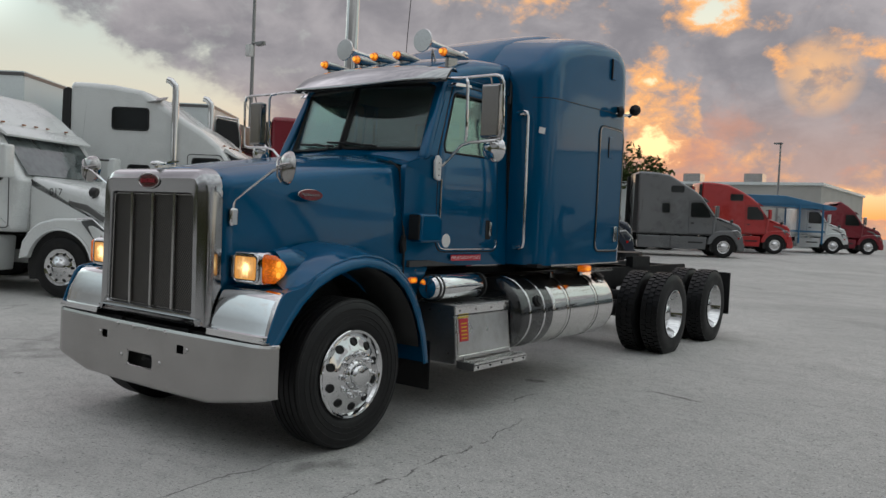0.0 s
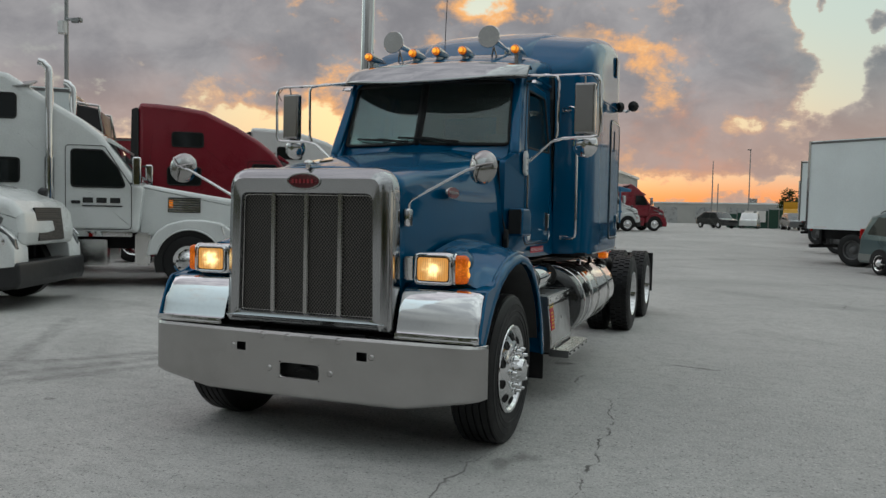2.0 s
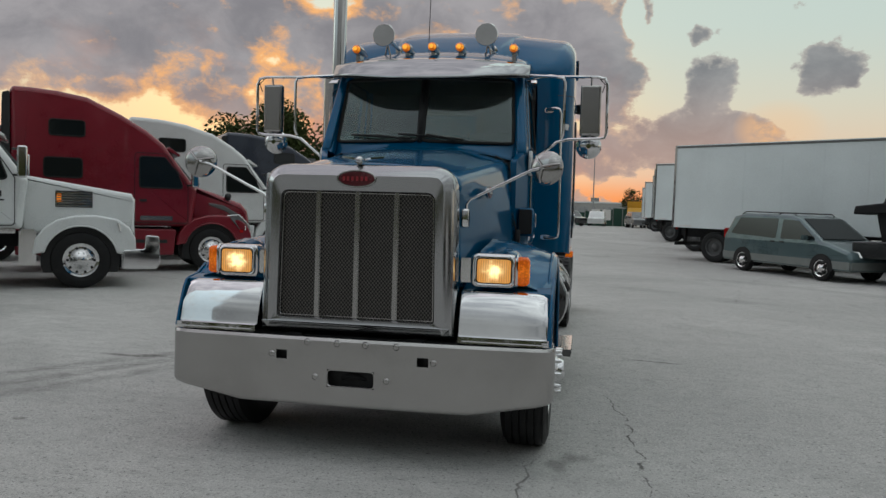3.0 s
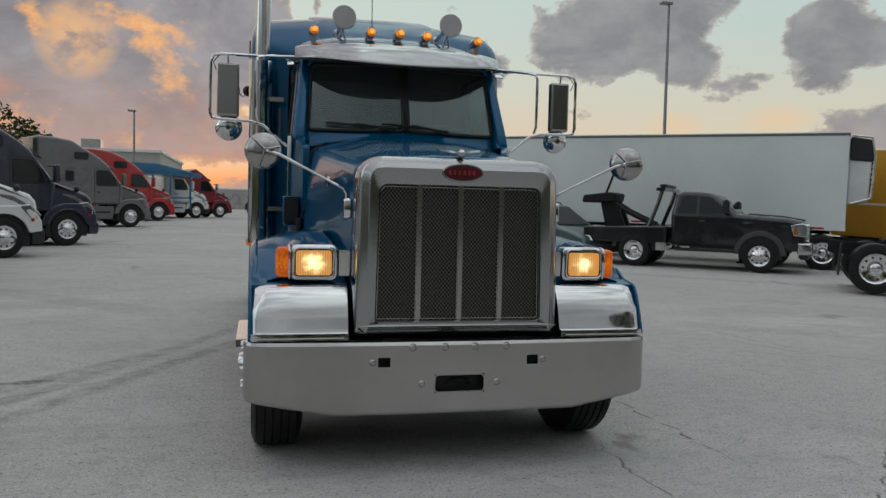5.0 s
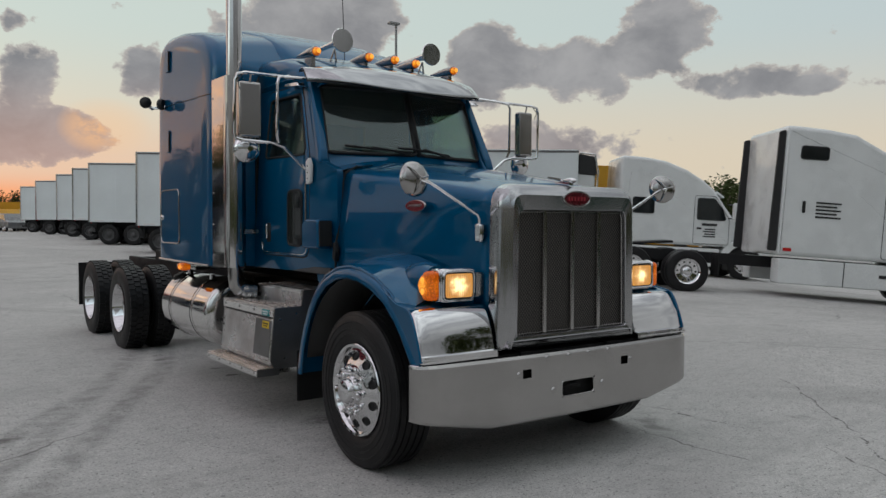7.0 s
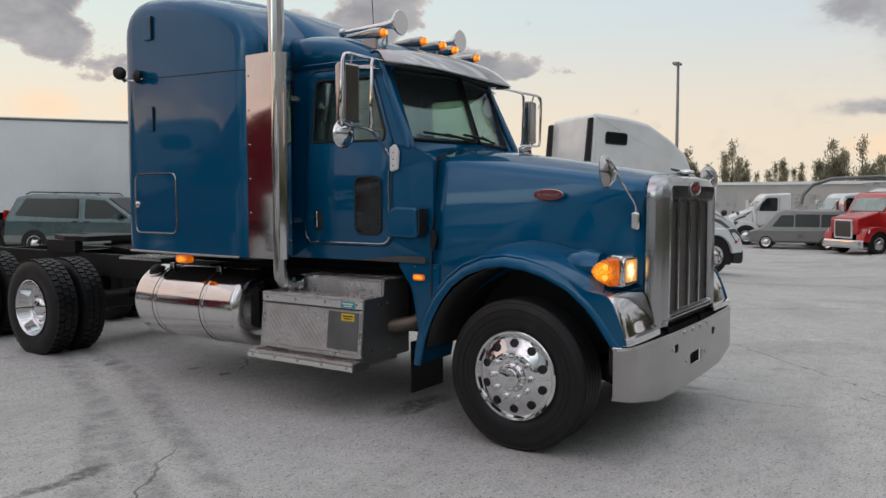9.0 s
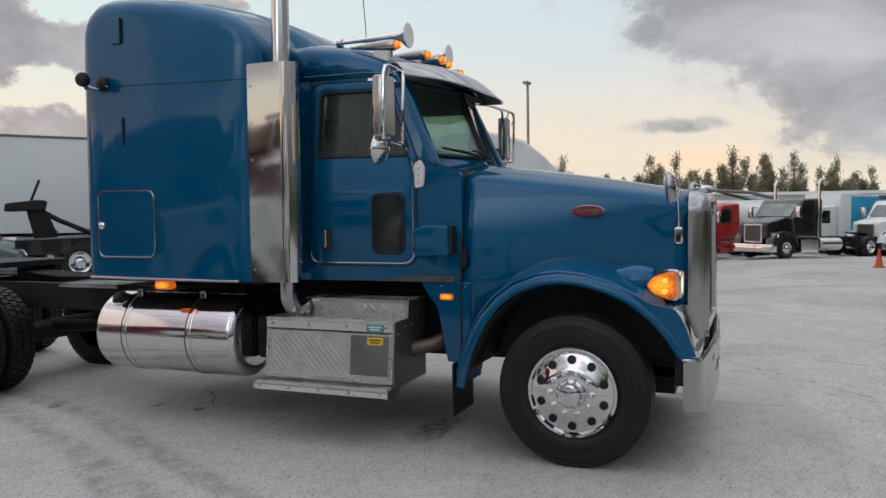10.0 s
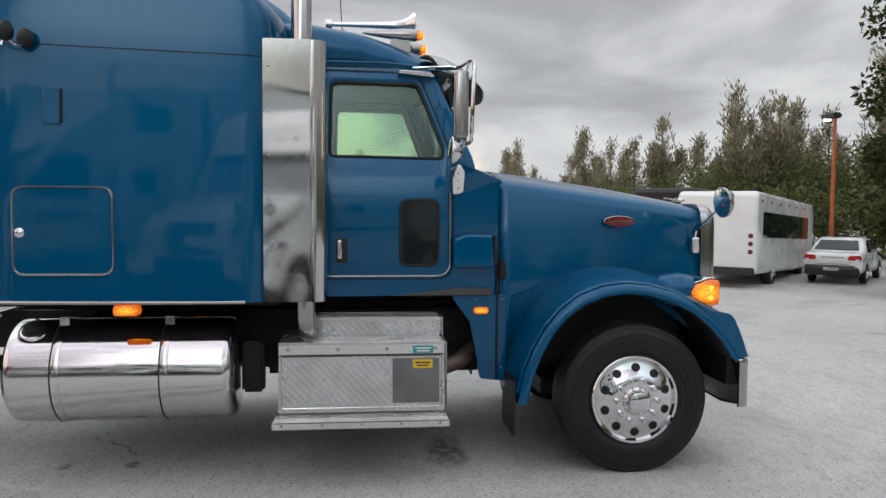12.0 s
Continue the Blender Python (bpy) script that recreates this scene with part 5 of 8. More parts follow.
        mm = part("door_mirror", tube(top, 0.0125, 8), CHROME, truck, "tall chrome mirror on a bent tube frame")
        part("mirror_strut", tube([(s * 0.85, 1.52, 2.77), (s * 1.05, 1.27, 2.75), (s * 1.16, 1.21, 2.72), (s * 1.175, 1.20, 2.68), (s * 1.175, 1.21, 2.27), (s * 1.16, 1.22, 2.22)], 0.012, 8), CHROME, mm)
        o = rounded([(s * 1.305, 2.245), (s * 1.475, 2.245), (s * 1.475, 2.665), (s * 1.305, 2.665)], 0.02, 4)
        part("mirror_case", prism(o, lambda x, z, y: (x, y + 0.06 * abs(x - s * 1.30), z), 1.20, 1.285, 0.02), STEEL, mm)
        part("mirror_face", prism(inset(o, 0.012), lambda x, z, y: (x, y + 0.06 * abs(x - s * 1.30), z), 1.286, 1.289), MIRROR, mm)
        part("spot_mirror", turn([(-0.050, 0.02), (-0.042, 0.06), (-0.01, 0.098), (0.02, 0.106), (0.026, 0.102), (0.035, 0.07), (0.04, 0.001)], (s * 1.385, 1.285, 2.165), (0, 1, 0.05), 24), CHROME, mm)
        part("mirror_peg", rod((s * 1.39, 1.22, 2.66), (s * 1.39, 1.20, 2.725), 0.007), STEEL, mm)
        part("mirror_peg", rod((s * 1.39, 1.25, 2.17), (s * 1.39, 1.21, 2.25), 0.009), STEEL, mm)
        part("mirror_cable", tube([(s * 1.45, 1.19, 2.72), (s * 1.50, 1.18, 2.66), (s * 1.48, 1.20, 2.60)], 0.004, 5), SEAL, mm)
        part("window_visor", prism(rounded([(1.36, 2.70), (1.62, 2.725), (1.60, 2.745), (1.40, 2.735)], 0.008, 3), lambda y, z, x: (s * x, y, z), 0.84, 0.93, 0.004), CHROME, truck)


build_cab()


# ---- sleeper ----
def build_sleeper():
    def sec(y, hw, zt, r, bottom=1.205):
        pts = [(hw, bottom), (hw + 0.004, 1.6), (hw + 0.004, 2.2), (hw, 2.75), (hw - 0.004, zt - r - 0.09), (hw - 0.006, zt - r - 0.025)]
        n = 8
        pts += [(hw - 0.008 - r + r * math.cos(math.pi / 2 * k / n), zt - r + r * math.sin(math.pi / 2 * k / n)) for k in range(n + 1)]
        pts += [(hw * 0.55, zt + 0.045)]
        return [(x, y, z) for x, z in pts] + [(0, y, zt + 0.06)] + [(-x, y, z) for x, z in reversed(pts)]
    # a nearly flat front panel, a tight front corner, a roof rising to the rear and a rounded rear edge
    table = [(2.350, 0.880, 2.96, 0.10), (2.362, 0.960, 3.00, 0.12), (2.385, 1.060, 3.04, 0.13), (2.415, 1.130, 3.07, 0.14), (2.455, 1.180, 3.11, 0.15), (2.505, 1.215, 3.16, 0.16), (2.56, 1.230, 3.215, 0.17),
             (2.62, 1.234, 3.265, 0.17), (2.8, 1.236, 3.35, 0.17), (3.16, 1.236, 3.45, 0.17), (3.55, 1.236, 3.515, 0.17), (3.86, 1.236, 3.535, 0.17), (3.98, 1.236, 3.52, 0.18), (4.06, 1.233, 3.475, 0.19), (4.105, 1.222, 3.42, 0.20), (4.13, 1.195, 3.36, 0.20), (4.138, 1.15, 3.30, 0.20)]
    body = part("sleeper_box", rings([sec(*t) for t in table], False, False, False), BLUE, truck, "high dark blue sleeper box with rounded roof", 50)
    part("sleeper_back", B((-1.16, 1.16, 4.105, 4.134, 1.205, 3.27)), BLUE, body)
    part("sleeper_floor", B((-1.20, 1.20, 2.40, 4.11, 1.185, 1.215)), BLACK, body)
    # raised middle of the roof, falling to the cab
    loops = []
    for y, hw, zt in ((2.20, 0.46, 3.03), (2.30, 0.52, 3.12), (2.42, 0.57, 3.22), (2.6, 0.61, 3.335), (2.8, 0.63, 3.42), (3.0, 0.65, 3.485), (3.3, 0.67, 3.565), (3.6, 0.68, 3.61), (3.9, 0.68, 3.625), (4.02, 0.66, 3.60), (4.09, 0.62, 3.53)):
        loops.append([(hw + 0.04, y, zt - 0.14), (hw + 0.01, y, zt - 0.07), (hw - 0.03, y, zt - 0.02), (hw - 0.10, y, zt), (0.25, y, zt + 0.012), (-0.25, y, zt + 0.012), (-hw + 0.10, y, zt), (-hw + 0.03, y, zt - 0.02), (-hw - 0.01, y, zt - 0.07), (-hw - 0.04, y, zt - 0.14)])
    part("roof_dome", rings(loops, False, False, False), BLUE, body, sharp=50)
    W = 1.240                    # outer face of the box
    for s in (1, -1):
        # horizontal joint with rivets
        part("body_joint", tube([(s * (lerp_table(y, [t[:2] for t in table])[0] + 0.001), y, 2.757 + 0.04 * (y - 2.5) / 1.6) for y in (2.39, 2.42, 2.46, 2.505, 2.56, 2.65, 2.84, 3.1, 3.5, 4.05)], 0.0035, 5), SEAL, body)
        for i in range(16):
            part("rivet", turn([(0, 0.007), (0.004, 0.005), (0.005, 0.001)], (s * (W - 0.003), 2.9 + 0.072 * i, 2.757 + 0.0033 * i), (s, 0, 0), 6), BLUE, body)
        part("body_flange", tube([(s * 1.228, 2.60, 1.205), (s * 1.232, 3.2, 1.205), (s * 1.232, 4.10, 1.212)], 0.012, 6), STEEL, body)
        for z0, z1 in ((2.305, 2.535), (3.125, 3.345)):
            pad = part("raised_pad", prism(rounded([(3.690, z0), (3.800, z0), (3.800, z1), (3.690, z1)], 0.025, 4), SIDE, s * 1.228, s * (W + 0.012), 0.01), BLUE, body)
            part("pad_slot", B((s * 1.235, s * (W + 0.014), 3.688, 3.704, z0 + 0.01, z1 - 0.01), bevel=0.003), SEAL, pad)
        # twin work lamps at the rear corner
        wl = part("work_lamp", merge(tube([(s * 1.225, 4.03, 2.80), (s * 1.29, 4.02, 2.795), (s * 1.33, 3.99, 2.775), (s * 1.38, 3.96, 2.80)], 0.014, 8), tube([(s * 1.225, 3.86, 2.80), (s * 1.27, 3.88, 2.775), (s * 1.32, 3.93, 2.775), (s * 1.37, 3.95, 2.80)], 0.010, 8)), CHROME, truck, "black round work lamp on a chrome bracket")
        for p in ((s * 1.41, 3.94, 2.83), (s * 1.268, 3.88, 2.815)):
            part("lamp_head", turn([(-0.03, 0.05), (0.0, 0.060), (0.02, 0.055), (0.045, 0.02), (0.05, 0.001)], p, (s * 0.3, -1, 0) if p[0] * s > 1.3 else (s * 0.6, 0.7, 0), 18), SEAL, wl)
        m = part("clearance_light", prism(rounded([(3.245, 1.125), (3.405, 1.125), (3.405, 1.195), (3.245, 1.195)], 0.025, 4), SIDE, s * 1.18, s * 1.268, 0.02), AMBER, truck, "lit amber clearance light")
    # right luggage hatch
    o = rounded([(3.40, 1.385), (3.99, 1.385), (3.99, 1.925), (3.40, 1.925)], 0.07, 5)
    hatch = part("luggage_hatch", prism(o, SIDE, -W + 0.001, -W - 0.006, 0.002), BLUE, body)
    part("hatch_trim", tube([(-W - 0.005, y, z) for y, z in o], 0.008, 6, True), STEEL, hatch)
    part("hatch_lock", turn([(0, 0.032), (0.012, 0.030), (0.018, 0.018), (0.02, 0.001)], (-W - 0.006, 3.945, 1.645), (-1, 0, 0), 16), CHROME, hatch)
    # left sleeper door
    o = rounded([(3.49, 1.345), (4.055, 1.345), (4.055, 2.62), (3.49, 2.62)], 0.09, 5)
    sd = part("sleeper_door", prism(o, SIDE, W - 0.001, W + 0.006, 0.002), BLUE, body)
    part("door_trim", tube([(W + 0.005, y, z) for y, z in o], 0.008, 6, True), STEEL, sd)
    part("door_handle", prism(rounded([(3.90, 1.44), (3.98, 1.44), (3.98, 1.60), (3.90, 1.60)], 0.015, 4), SIDE, W + 0.006, W + 0.026, 0.006), CHROME, sd)
    part("seal_gap", tube([(W + 0.004, y, z) for y, z in inset(o, -0.012)], 0.006, 6, True), SEAL, sd)
    part("white_tag", slab([(1.140, 2.412, 2.43), (1.182, 2.449, 2.42), (1.187, 2.453, 2.475), (1.145, 2.416, 2.485)], 0.006), WHITELABEL, body)
    # left grab rail, standing off the front panel
    gr = part("grab_rail", tube([(0.975, 2.355, 2.60), (0.99, 2.28, 2.605), (1.06, 2.255, 2.61), (1.10, 2.25, 2.60), (1.115, 2.25, 2.56), (1.128, 2.25, 1.42), (1.12, 2.25, 1.375), (1.09, 2.255, 1.36), (1.01, 2.28, 1.36), (0.995, 2.355, 1.36)], 0.016, 10), CHROME, truck, "tall chrome grab rail")
    for z in (1.34, 2.58):
        part("rail_foot", B((0.955, 1.04, 2.335, 2.375, z, z + 0.045), bevel=0.006), CHROME, gr)
    # thin rubber between cab and sleeper
    part("gap_rubber", B((-0.86, -0.80, 2.335, 2.36, 1.21, 2.70), (0.80, 0.86, 2.335, 2.36, 1.21, 2.70), (-0.78, 0.78, 2.39, 2.43, 2.95, 3.02)), SEAL, truck)


build_sleeper()


# ---- exhaust, steps, tanks, frame ----
def build_flanks():
    # stack with polished heat shield on the truck's right
    st = part("exhaust_pipe", turn([(0, 0.09), (0.01, 0.096), (1.65, 0.096), (1.66, 0.09), (1.67, 0.068), (3.0, 0.068), (3.02, 0.062)], (-1.115, 2.25, 1.205), (0, 0, 1), 32), STACK, truck, "tall polished exhaust stack")
    part("heat_shield", merge(B((-1.236, -1.218, 2.185, 2.485, 1.205, 2.87), bevel=0.006), B((-1.225, -1.05, 2.47, 2.485, 1.205, 2.87), bevel=0.004)), STACK, st, "polished flat heat shield")
    part("shield_fold", turn([(0, 0.084), (1.660, 0.084)], (-1.155, 2.168, 1.206), (0, 0, 1), 28), STACK, st)
    for i in range(6):
        part("screw", turn([(0, 0.010), (0.006, 0.008), (0.007, 0.001)], (-1.235, 2.45, 1.30 + 0.28 * i), (-1, 0, 0), 8), STEEL, st)
    for z in (1.5, 2.5):
        part("stack_clamp", B((-1.06, -0.93, 2.16, 2.21, z, z + 0.04)), STEEL, st)
    part("elbow", tube([(-1.12, 2.225, 1.22), (-1.12, 2.225, 1.10), (-1.115, 2.222, 1.05), (-1.09, 2.215, 1.01), (-1.04, 2.205, 0.99), (-0.95, 2.19, 0.985)], 0.066, 16), STEEL, st)
    part("elbow_clamp", turn([(-0.02, 0.070), (0.02, 0.070)], (-1.045, 2.206, 0.99), (0.98, -0.18, -0.05), 16), STEEL, st)
    for s in (1, -1):
        # stepped tool box; its face leans out towards the foot
        y0, y1 = (1.315, 2.40) if s < 0 else (1.24, 2.06)
        top, foot, X = (0.895, 0.475, 1.165) if s < 0 else (0.865, 0.455, 1.125)
        face = lambda z: X + 0.045 * (top - z) / (top - foot) - 0.012
        tilt = lambda y, z, d: (s * (face(z) + d), y, z)
        box = part("tool_box", prism(rounded([(y0, foot), (y1, foot), (y1, top), (y0, top)], 0.012, 2), lambda y, z, d: (s * (0.62 if d == 0 else face(z)), y, z), 0, 1), PLATE, truck, "diamond-plate aluminium step box")
        part("box_rail", B((s * (X - 0.02), s * (X + 0.004), y0, y1, top - 0.045, top + 0.018), bevel=0.006), ALU, box)
        part("rail_gap", B((s * (X - 0.01), s * (X + 0.0045), y0 + 0.01, y1 - 0.01, top - 0.052, top - 0.046)), SEAL, box)
        part("box_lid", B((s * 0.62, s * (X + 0.002), y0 - 0.005, y1 + 0.005, top + 0.016, top + 0.034), bevel=0.006), PLATE, box)
        for i in range(4):
            part("rivet", turn([(0, 0.012), (0.007, 0.009), (0.008, 0.001)], (s * (X + 0.003), y0 + 0.06 + (y1 - y0 - 0.12) * i / 3, top - 0.012), (s, 0, 0), 8), STEEL, box)
        part("face_rim", tube([tilt(y, z, 0.004) for y, z in rounded([(y0 + 0.02, foot + 0.03), (y1 - 0.02, foot + 0.03), (y1 - 0.02, top - 0.06), (y0 + 0.02, top - 0.06)], 0.015, 2)], 0.004, 5, True), ALU, box)
        # smooth end panel with its bolts, cut to the profile of the steps
        out = rounded([(0.60, foot - 0.03), (X + 0.005, foot - 0.03), (X + 0.035, foot + 0.04), (X - 0.004, top + 0.03), (0.93, top + 0.036), (0.915, top + 0.165), (0.60, top + 0.165)] if s < 0 else
                      [(0.60, foot - 0.03), (X + 0.02, foot - 0.03), (X + 0.03, foot + 0.04), (X - 0.004, top + 0.03), (0.60, top + 0.034)], 0.012, 2)
        end = part("box_end", prism(out, lambda x, z, y: (s * x, y, z), y0 - 0.016, y0 - 0.004), DULLSTEEL, box, "dull grey steel end panel")
        for x, z in ((1.12, top - 0.06), (1.08, foot + 0.05), (0.86, foot + 0.03), (0.98, top - 0.02), (0.88, top - 0.02)):
            part("bolt", turn([(0, 0.010), (0.008, 0.009), (0.009, 0.001)], (s * x, y0 - 0.016, z), (0, -1, 0), 8), STEEL, end)
        if s < 0:
            part("upper_step", B((-0.925, -0.60, y0, 2.19, top + 0.03, top + 0.16), bevel=0.012), PLATE, box)
            part("upper_rim", B((-0.930, -0.905, y0, 2.19, top + 0.135, top + 0.165), bevel=0.006), ALU, box)
            for i in range(4):
                part("step_ridge", B((-0.90 + 0.07 * i, -0.86 + 0.07 * i, y0 + 0.01, 2.18, top + 0.158, top + 0.168), bevel=0.003), ALU, box)
                part("lid_ridge", B((-1.15 + 0.055 * i, -1.12 + 0.055 * i, y0 + 0.01, 2.18, top + 0.033, top + 0.040), bevel=0.003), ALU, box)
            part("yellow_label", prism([(1.395, 0.755), (1.525, 0.755), (1.525, 0.81), (1.395, 0.81)], tilt, 0.0, 0.006), YELLOWLABEL, box)
            part("label_print", merge(prism([(1.41, 0.786), (1.51, 0.786), (1.51, 0.796), (1.41, 0.796)], tilt, 0.005, 0.008), prism([(1.42, 0.768), (1.50, 0.768), (1.50, 0.776), (1.42, 0.776)], tilt, 0.005, 0.008)), BLACKPRINT, box)
            part("teal_label", B((-X - 0.009, -X - 0.0035, 1.39, 1.525, top - 0.040, top + 0.008)), TEALLABEL, box)
            part("label_print", merge(B((-X - 0.011, -X - 0.008, 1.405, 1.51, top - 0.012, top - 0.003)), B((-X - 0.011, -X - 0.008, 1.415, 1.50, top - 0.030, top - 0.022))), WHITELABEL, box)
            part("blank_plate", prism([(1.35, 0.53), (1.66, 0.53), (1.66, 0.82), (1.35, 0.82)], tilt, -0.001, 0.005), DULLSTEEL, box)
        else:
            part("yellow_label", prism([(1.29, 0.79), (1.43, 0.79), (1.43, 0.825), (1.29, 0.825)], tilt, 0.0, 0.006), YELLOWLABEL, box)
            part("red_label", prism([(1.30, 0.60), (1.42, 0.60), (1.42, 0.785), (1.30, 0.785)], tilt, 0.0, 0.006), REDLABEL, box)
            part("label_print", merge(*[prism([(1.32, z), (1.40, z), (1.40, z + 0.01), (1.32, z + 0.01)], tilt, 0.005, 0.008) for z in (0.62, 0.65, 0.68, 0.71, 0.74)]), YELLOWLABEL, box)
            can = part("air_canister", turn([(0, 0.03), (0.01, 0.085), (0.04, 0.105), (0.72, 0.105), (0.75, 0.085), (0.76, 0.03)], (0.96, 1.06, 1.035), (0, 1, 0), 28), CHROME, truck, "chrome air canister under the cab")
            for y in (1.10, 1.15, 1.76):
                part("canister_band", turn([(0, 0.109), (0.022, 0.109)], (0.96, y, 1.035), (0, 1, 0), 28), SEAL, can)
        # lower step with serrated tread and a turned-down lip
        sy0, sy1 = (1.295, 2.43) if s < 0 else (1.29, 2.12)
        out_x, sz = (1.315, 0.452) if s < 0 else (1.30, 0.437)
        step = part("lower_step", merge(B((s * 1.14, s * out_x, sy0, sy1, sz - 0.022, sz), bevel=0.006), B((s * (out_x - 0.012), s * out_x, sy0, sy1, sz - 0.055, sz - 0.004), bevel=0.004)), ALU, truck, "serrated aluminium step plate")
        for i in range(5):
            part("step_tooth", B((s * (1.185 + 0.026 * i), s * (1.197 + 0.026 * i), sy0 + 0.01, sy1 - 0.01, sz - 0.002, sz + 0.009), bevel=0.003), ALU, step)
        for i in range(5):
            part("lip_bolt", turn([(0, 0.010), (0.006, 0.008), (0.007, 0.001)], (s * out_x, sy0 + 0.06 + (sy1 - sy0 - 0.12) * i / 4, sz - 0.030), (s, 0, 0), 8), SEAL if s > 0 else STEEL, step)
        part("step_end", B((s * 1.13, s * out_x, sy0 - 0.006, sy0 + 0.002, sz - 0.055, sz + 0.004)), DULLSTEEL, step)
        for y in (sy0 + 0.05, sy1 - 0.09):
            part("step_hanger", B((s * 0.7, s * 1.16, y, y + 0.04, sz - 0.05, sz + 0.04)), ALU, step)
        # fuel tank
        ty0, ty1, tx, tz, R = (2.68, 4.115, -0.895, 0.728, 0.336) if s < 0 else (2.66, 4.08, 0.905, 0.752, 0.338)
        L = ty1 - ty0
        tk = part("fuel_tank", turn([(0, R - 0.093), (0.012, R - 0.043), (0.035, R - 0.011), (0.05, R - 0.003), (0.08, R), (L - 0.08, R), (L - 0.05, R - 0.003), (L - 0.035, R - 0.011), (L - 0.012, R - 0.043), (L, R - 0.093)], (tx, ty0, tz), (0, 1, 0), 64), TANK, truck, "polished round fuel tank under the sleeper")
        for y in ((3.11, 3.77) if s < 0 else (2.99, 3.62)):
            part("tank_strap", turn([(0, R + 0.003), (0.004, R + 0.005), (0.045, R + 0.005), (0.049, R + 0.003)], (tx, y - 0.025, tz), (0, 1, 0), 64), TANK, tk)
            part("strap_edge", turn([(0, R + 0.003), (0.005, R + 0.0062), (0.010, R + 0.003)], (tx, y + 0.024, tz), (0, 1, 0), 56), SEAL, tk)
            part("strap_bolt", B((tx + s * 0.10, tx + s * 0.14, y - 0.03, y + 0.03, tz + R - 0.03, tz + R + 0.03), bevel=0.006), CHROME, tk)
        cap = part("filler_cap", turn([(0, 0.075), (0.02, 0.075), (0.025, 0.06), (0.05, 0.058), (0.055, 0.03), (0.056, 0.001)], (tx + s * 0.17, 3.94, tz + R - 0.06), (s * 0.5, 0, 0.86), 20), SEAL, tk)
        part("filler_neck", turn([(-0.03, 0.085), (0.012, 0.085), (0.016, 0.076)], (tx + s * 0.17, 3.94, tz + R - 0.06), (s * 0.5, 0, 0.86), 20), ALU, cap)
        part("tank_step", B((s * 0.80, s * 0.92, ty0 - 0.16, ty0 - 0.01, 0.55, 0.90), bevel=0.02), BLACK, tk)
        if s > 0:
            # front section of the polished tank, its dark reflections put in as black
            bt = part("dark_reflecting_tank", turn([(0, R - 0.10), (0.012, R - 0.05), (0.04, R - 0.012), (0.08, R - 0.002), (0.60, R - 0.002), (0.62, R - 0.02)], (tx, 2.08, tz), (0, 1, 0), 48), BLACKPAINT, truck, "front tank section coloured black for dark reflections, with bright straps")
            for y in (2.24, 2.50):
                part("tank_strap", turn([(0, R + 0.001), (0.006, R + 0.006), (0.022, R + 0.006), (0.028, R + 0.001)], (tx, y, tz), (0, 1, 0), 56), CHROME, bt)
            part("filler_cap", turn([(0, 0.055), (0.03, 0.055), (0.035, 0.045), (0.05, 0.04), (0.051, 0.001)], (tx + 0.30, 2.40, tz + 0.12), (0.9, 0, 0.4), 16), SEAL, bt)
        for y in (3.02, 3.72):
            part("tank_bracket", B((s * 0.42, s * 0.62, y, y + 0.08, 0.45, 1.05)), BLACK, truck)
        # chassis rail and its crossing lines
        part("frame_rail", B((s * 0.37, s * 0.45, -0.3, 8.45, 0.80, 1.06), bevel=0.008), BLACK, truck)
        part("rear_flap", B((s * 0.62, s * 1.22, 8.27, 8.285, 0.35, 0.98), bevel=0.004), RUBBER, truck)
    for y0, y1 in ((4.6, 4.72), (5.5, 5.6), (6.9, 7.05), (8.36, 8.46)):
        part("cross_member", B((-0.40, 0.40, y0, y1, 0.80, 1.04)), BLACK, truck)
    for y in (5.97, 7.60):
        part("drive_axle", rod((-0.75, y, 0.51), (0.75, y, 0.51), 0.11), BLACK, truck)
    part("drive_shaft", rod((0, 4.2, 0.62), (0, 5.97, 0.55), 0.06), BLACK, truck)
    part("gearbox", B((-0.35, 0.35, 0.1, 2.6, 0.55, 1.15), (-0.30, 0.30, 2.6, 4.3, 0.65, 0.95), bevel=0.05), BLACK, truck)
    for i in range(5):
        part("air_line", tube([(0.30 - 0.12 * i, 4.0, 1.12), (0.28 - 0.10 * i, 4.6, 1.10 + 0.02 * (i % 2)), (0.20 - 0.1 * i, 5.6, 1.10), (0.10 - 0.05 * i, 6.3, 1.14)], 0.016, 6), RUBBER, truck)
    deck = part("catwalk", B((-0.80, 0.80, 4.25, 4.95, 1.065, 1.085)), ALU, truck, "aluminium deck plate behind the sleeper")
    for i in range(15):
        part("deck_rib", B((-0.80, 0.80, 4.27 + 0.045 * i, 4.29 + 0.045 * i, 1.085, 1.098)), ALU, deck)
    fw = part("fifth_wheel", prism(rounded([(-0.42, 6.15), (0.42, 6.15), (0.46, 6.55), (0.30, 7.05), (0.10, 7.25), (0.06, 6.8), (-0.06, 6.8), (-0.10, 7.25), (-0.30, 7.05), (-0.46, 6.55)], 0.04, 3), TOP, 1.19, 1.25), BLACK, truck, "greasy black fifth-wheel plate")
    part("hose_stand", rod((0.0, 4.35, 1.08), (0.0, 4.35, 1.55), 0.018), SEAL, truck)
    part("air_hose", tube([(0.05, 4.30, 2.1), (0.12, 4.6, 1.6), (0.1, 4.9, 1.35), (0.05, 4.6, 1.25), (0.0, 4.36, 1.4)], 0.014, 6), SEAL, truck)
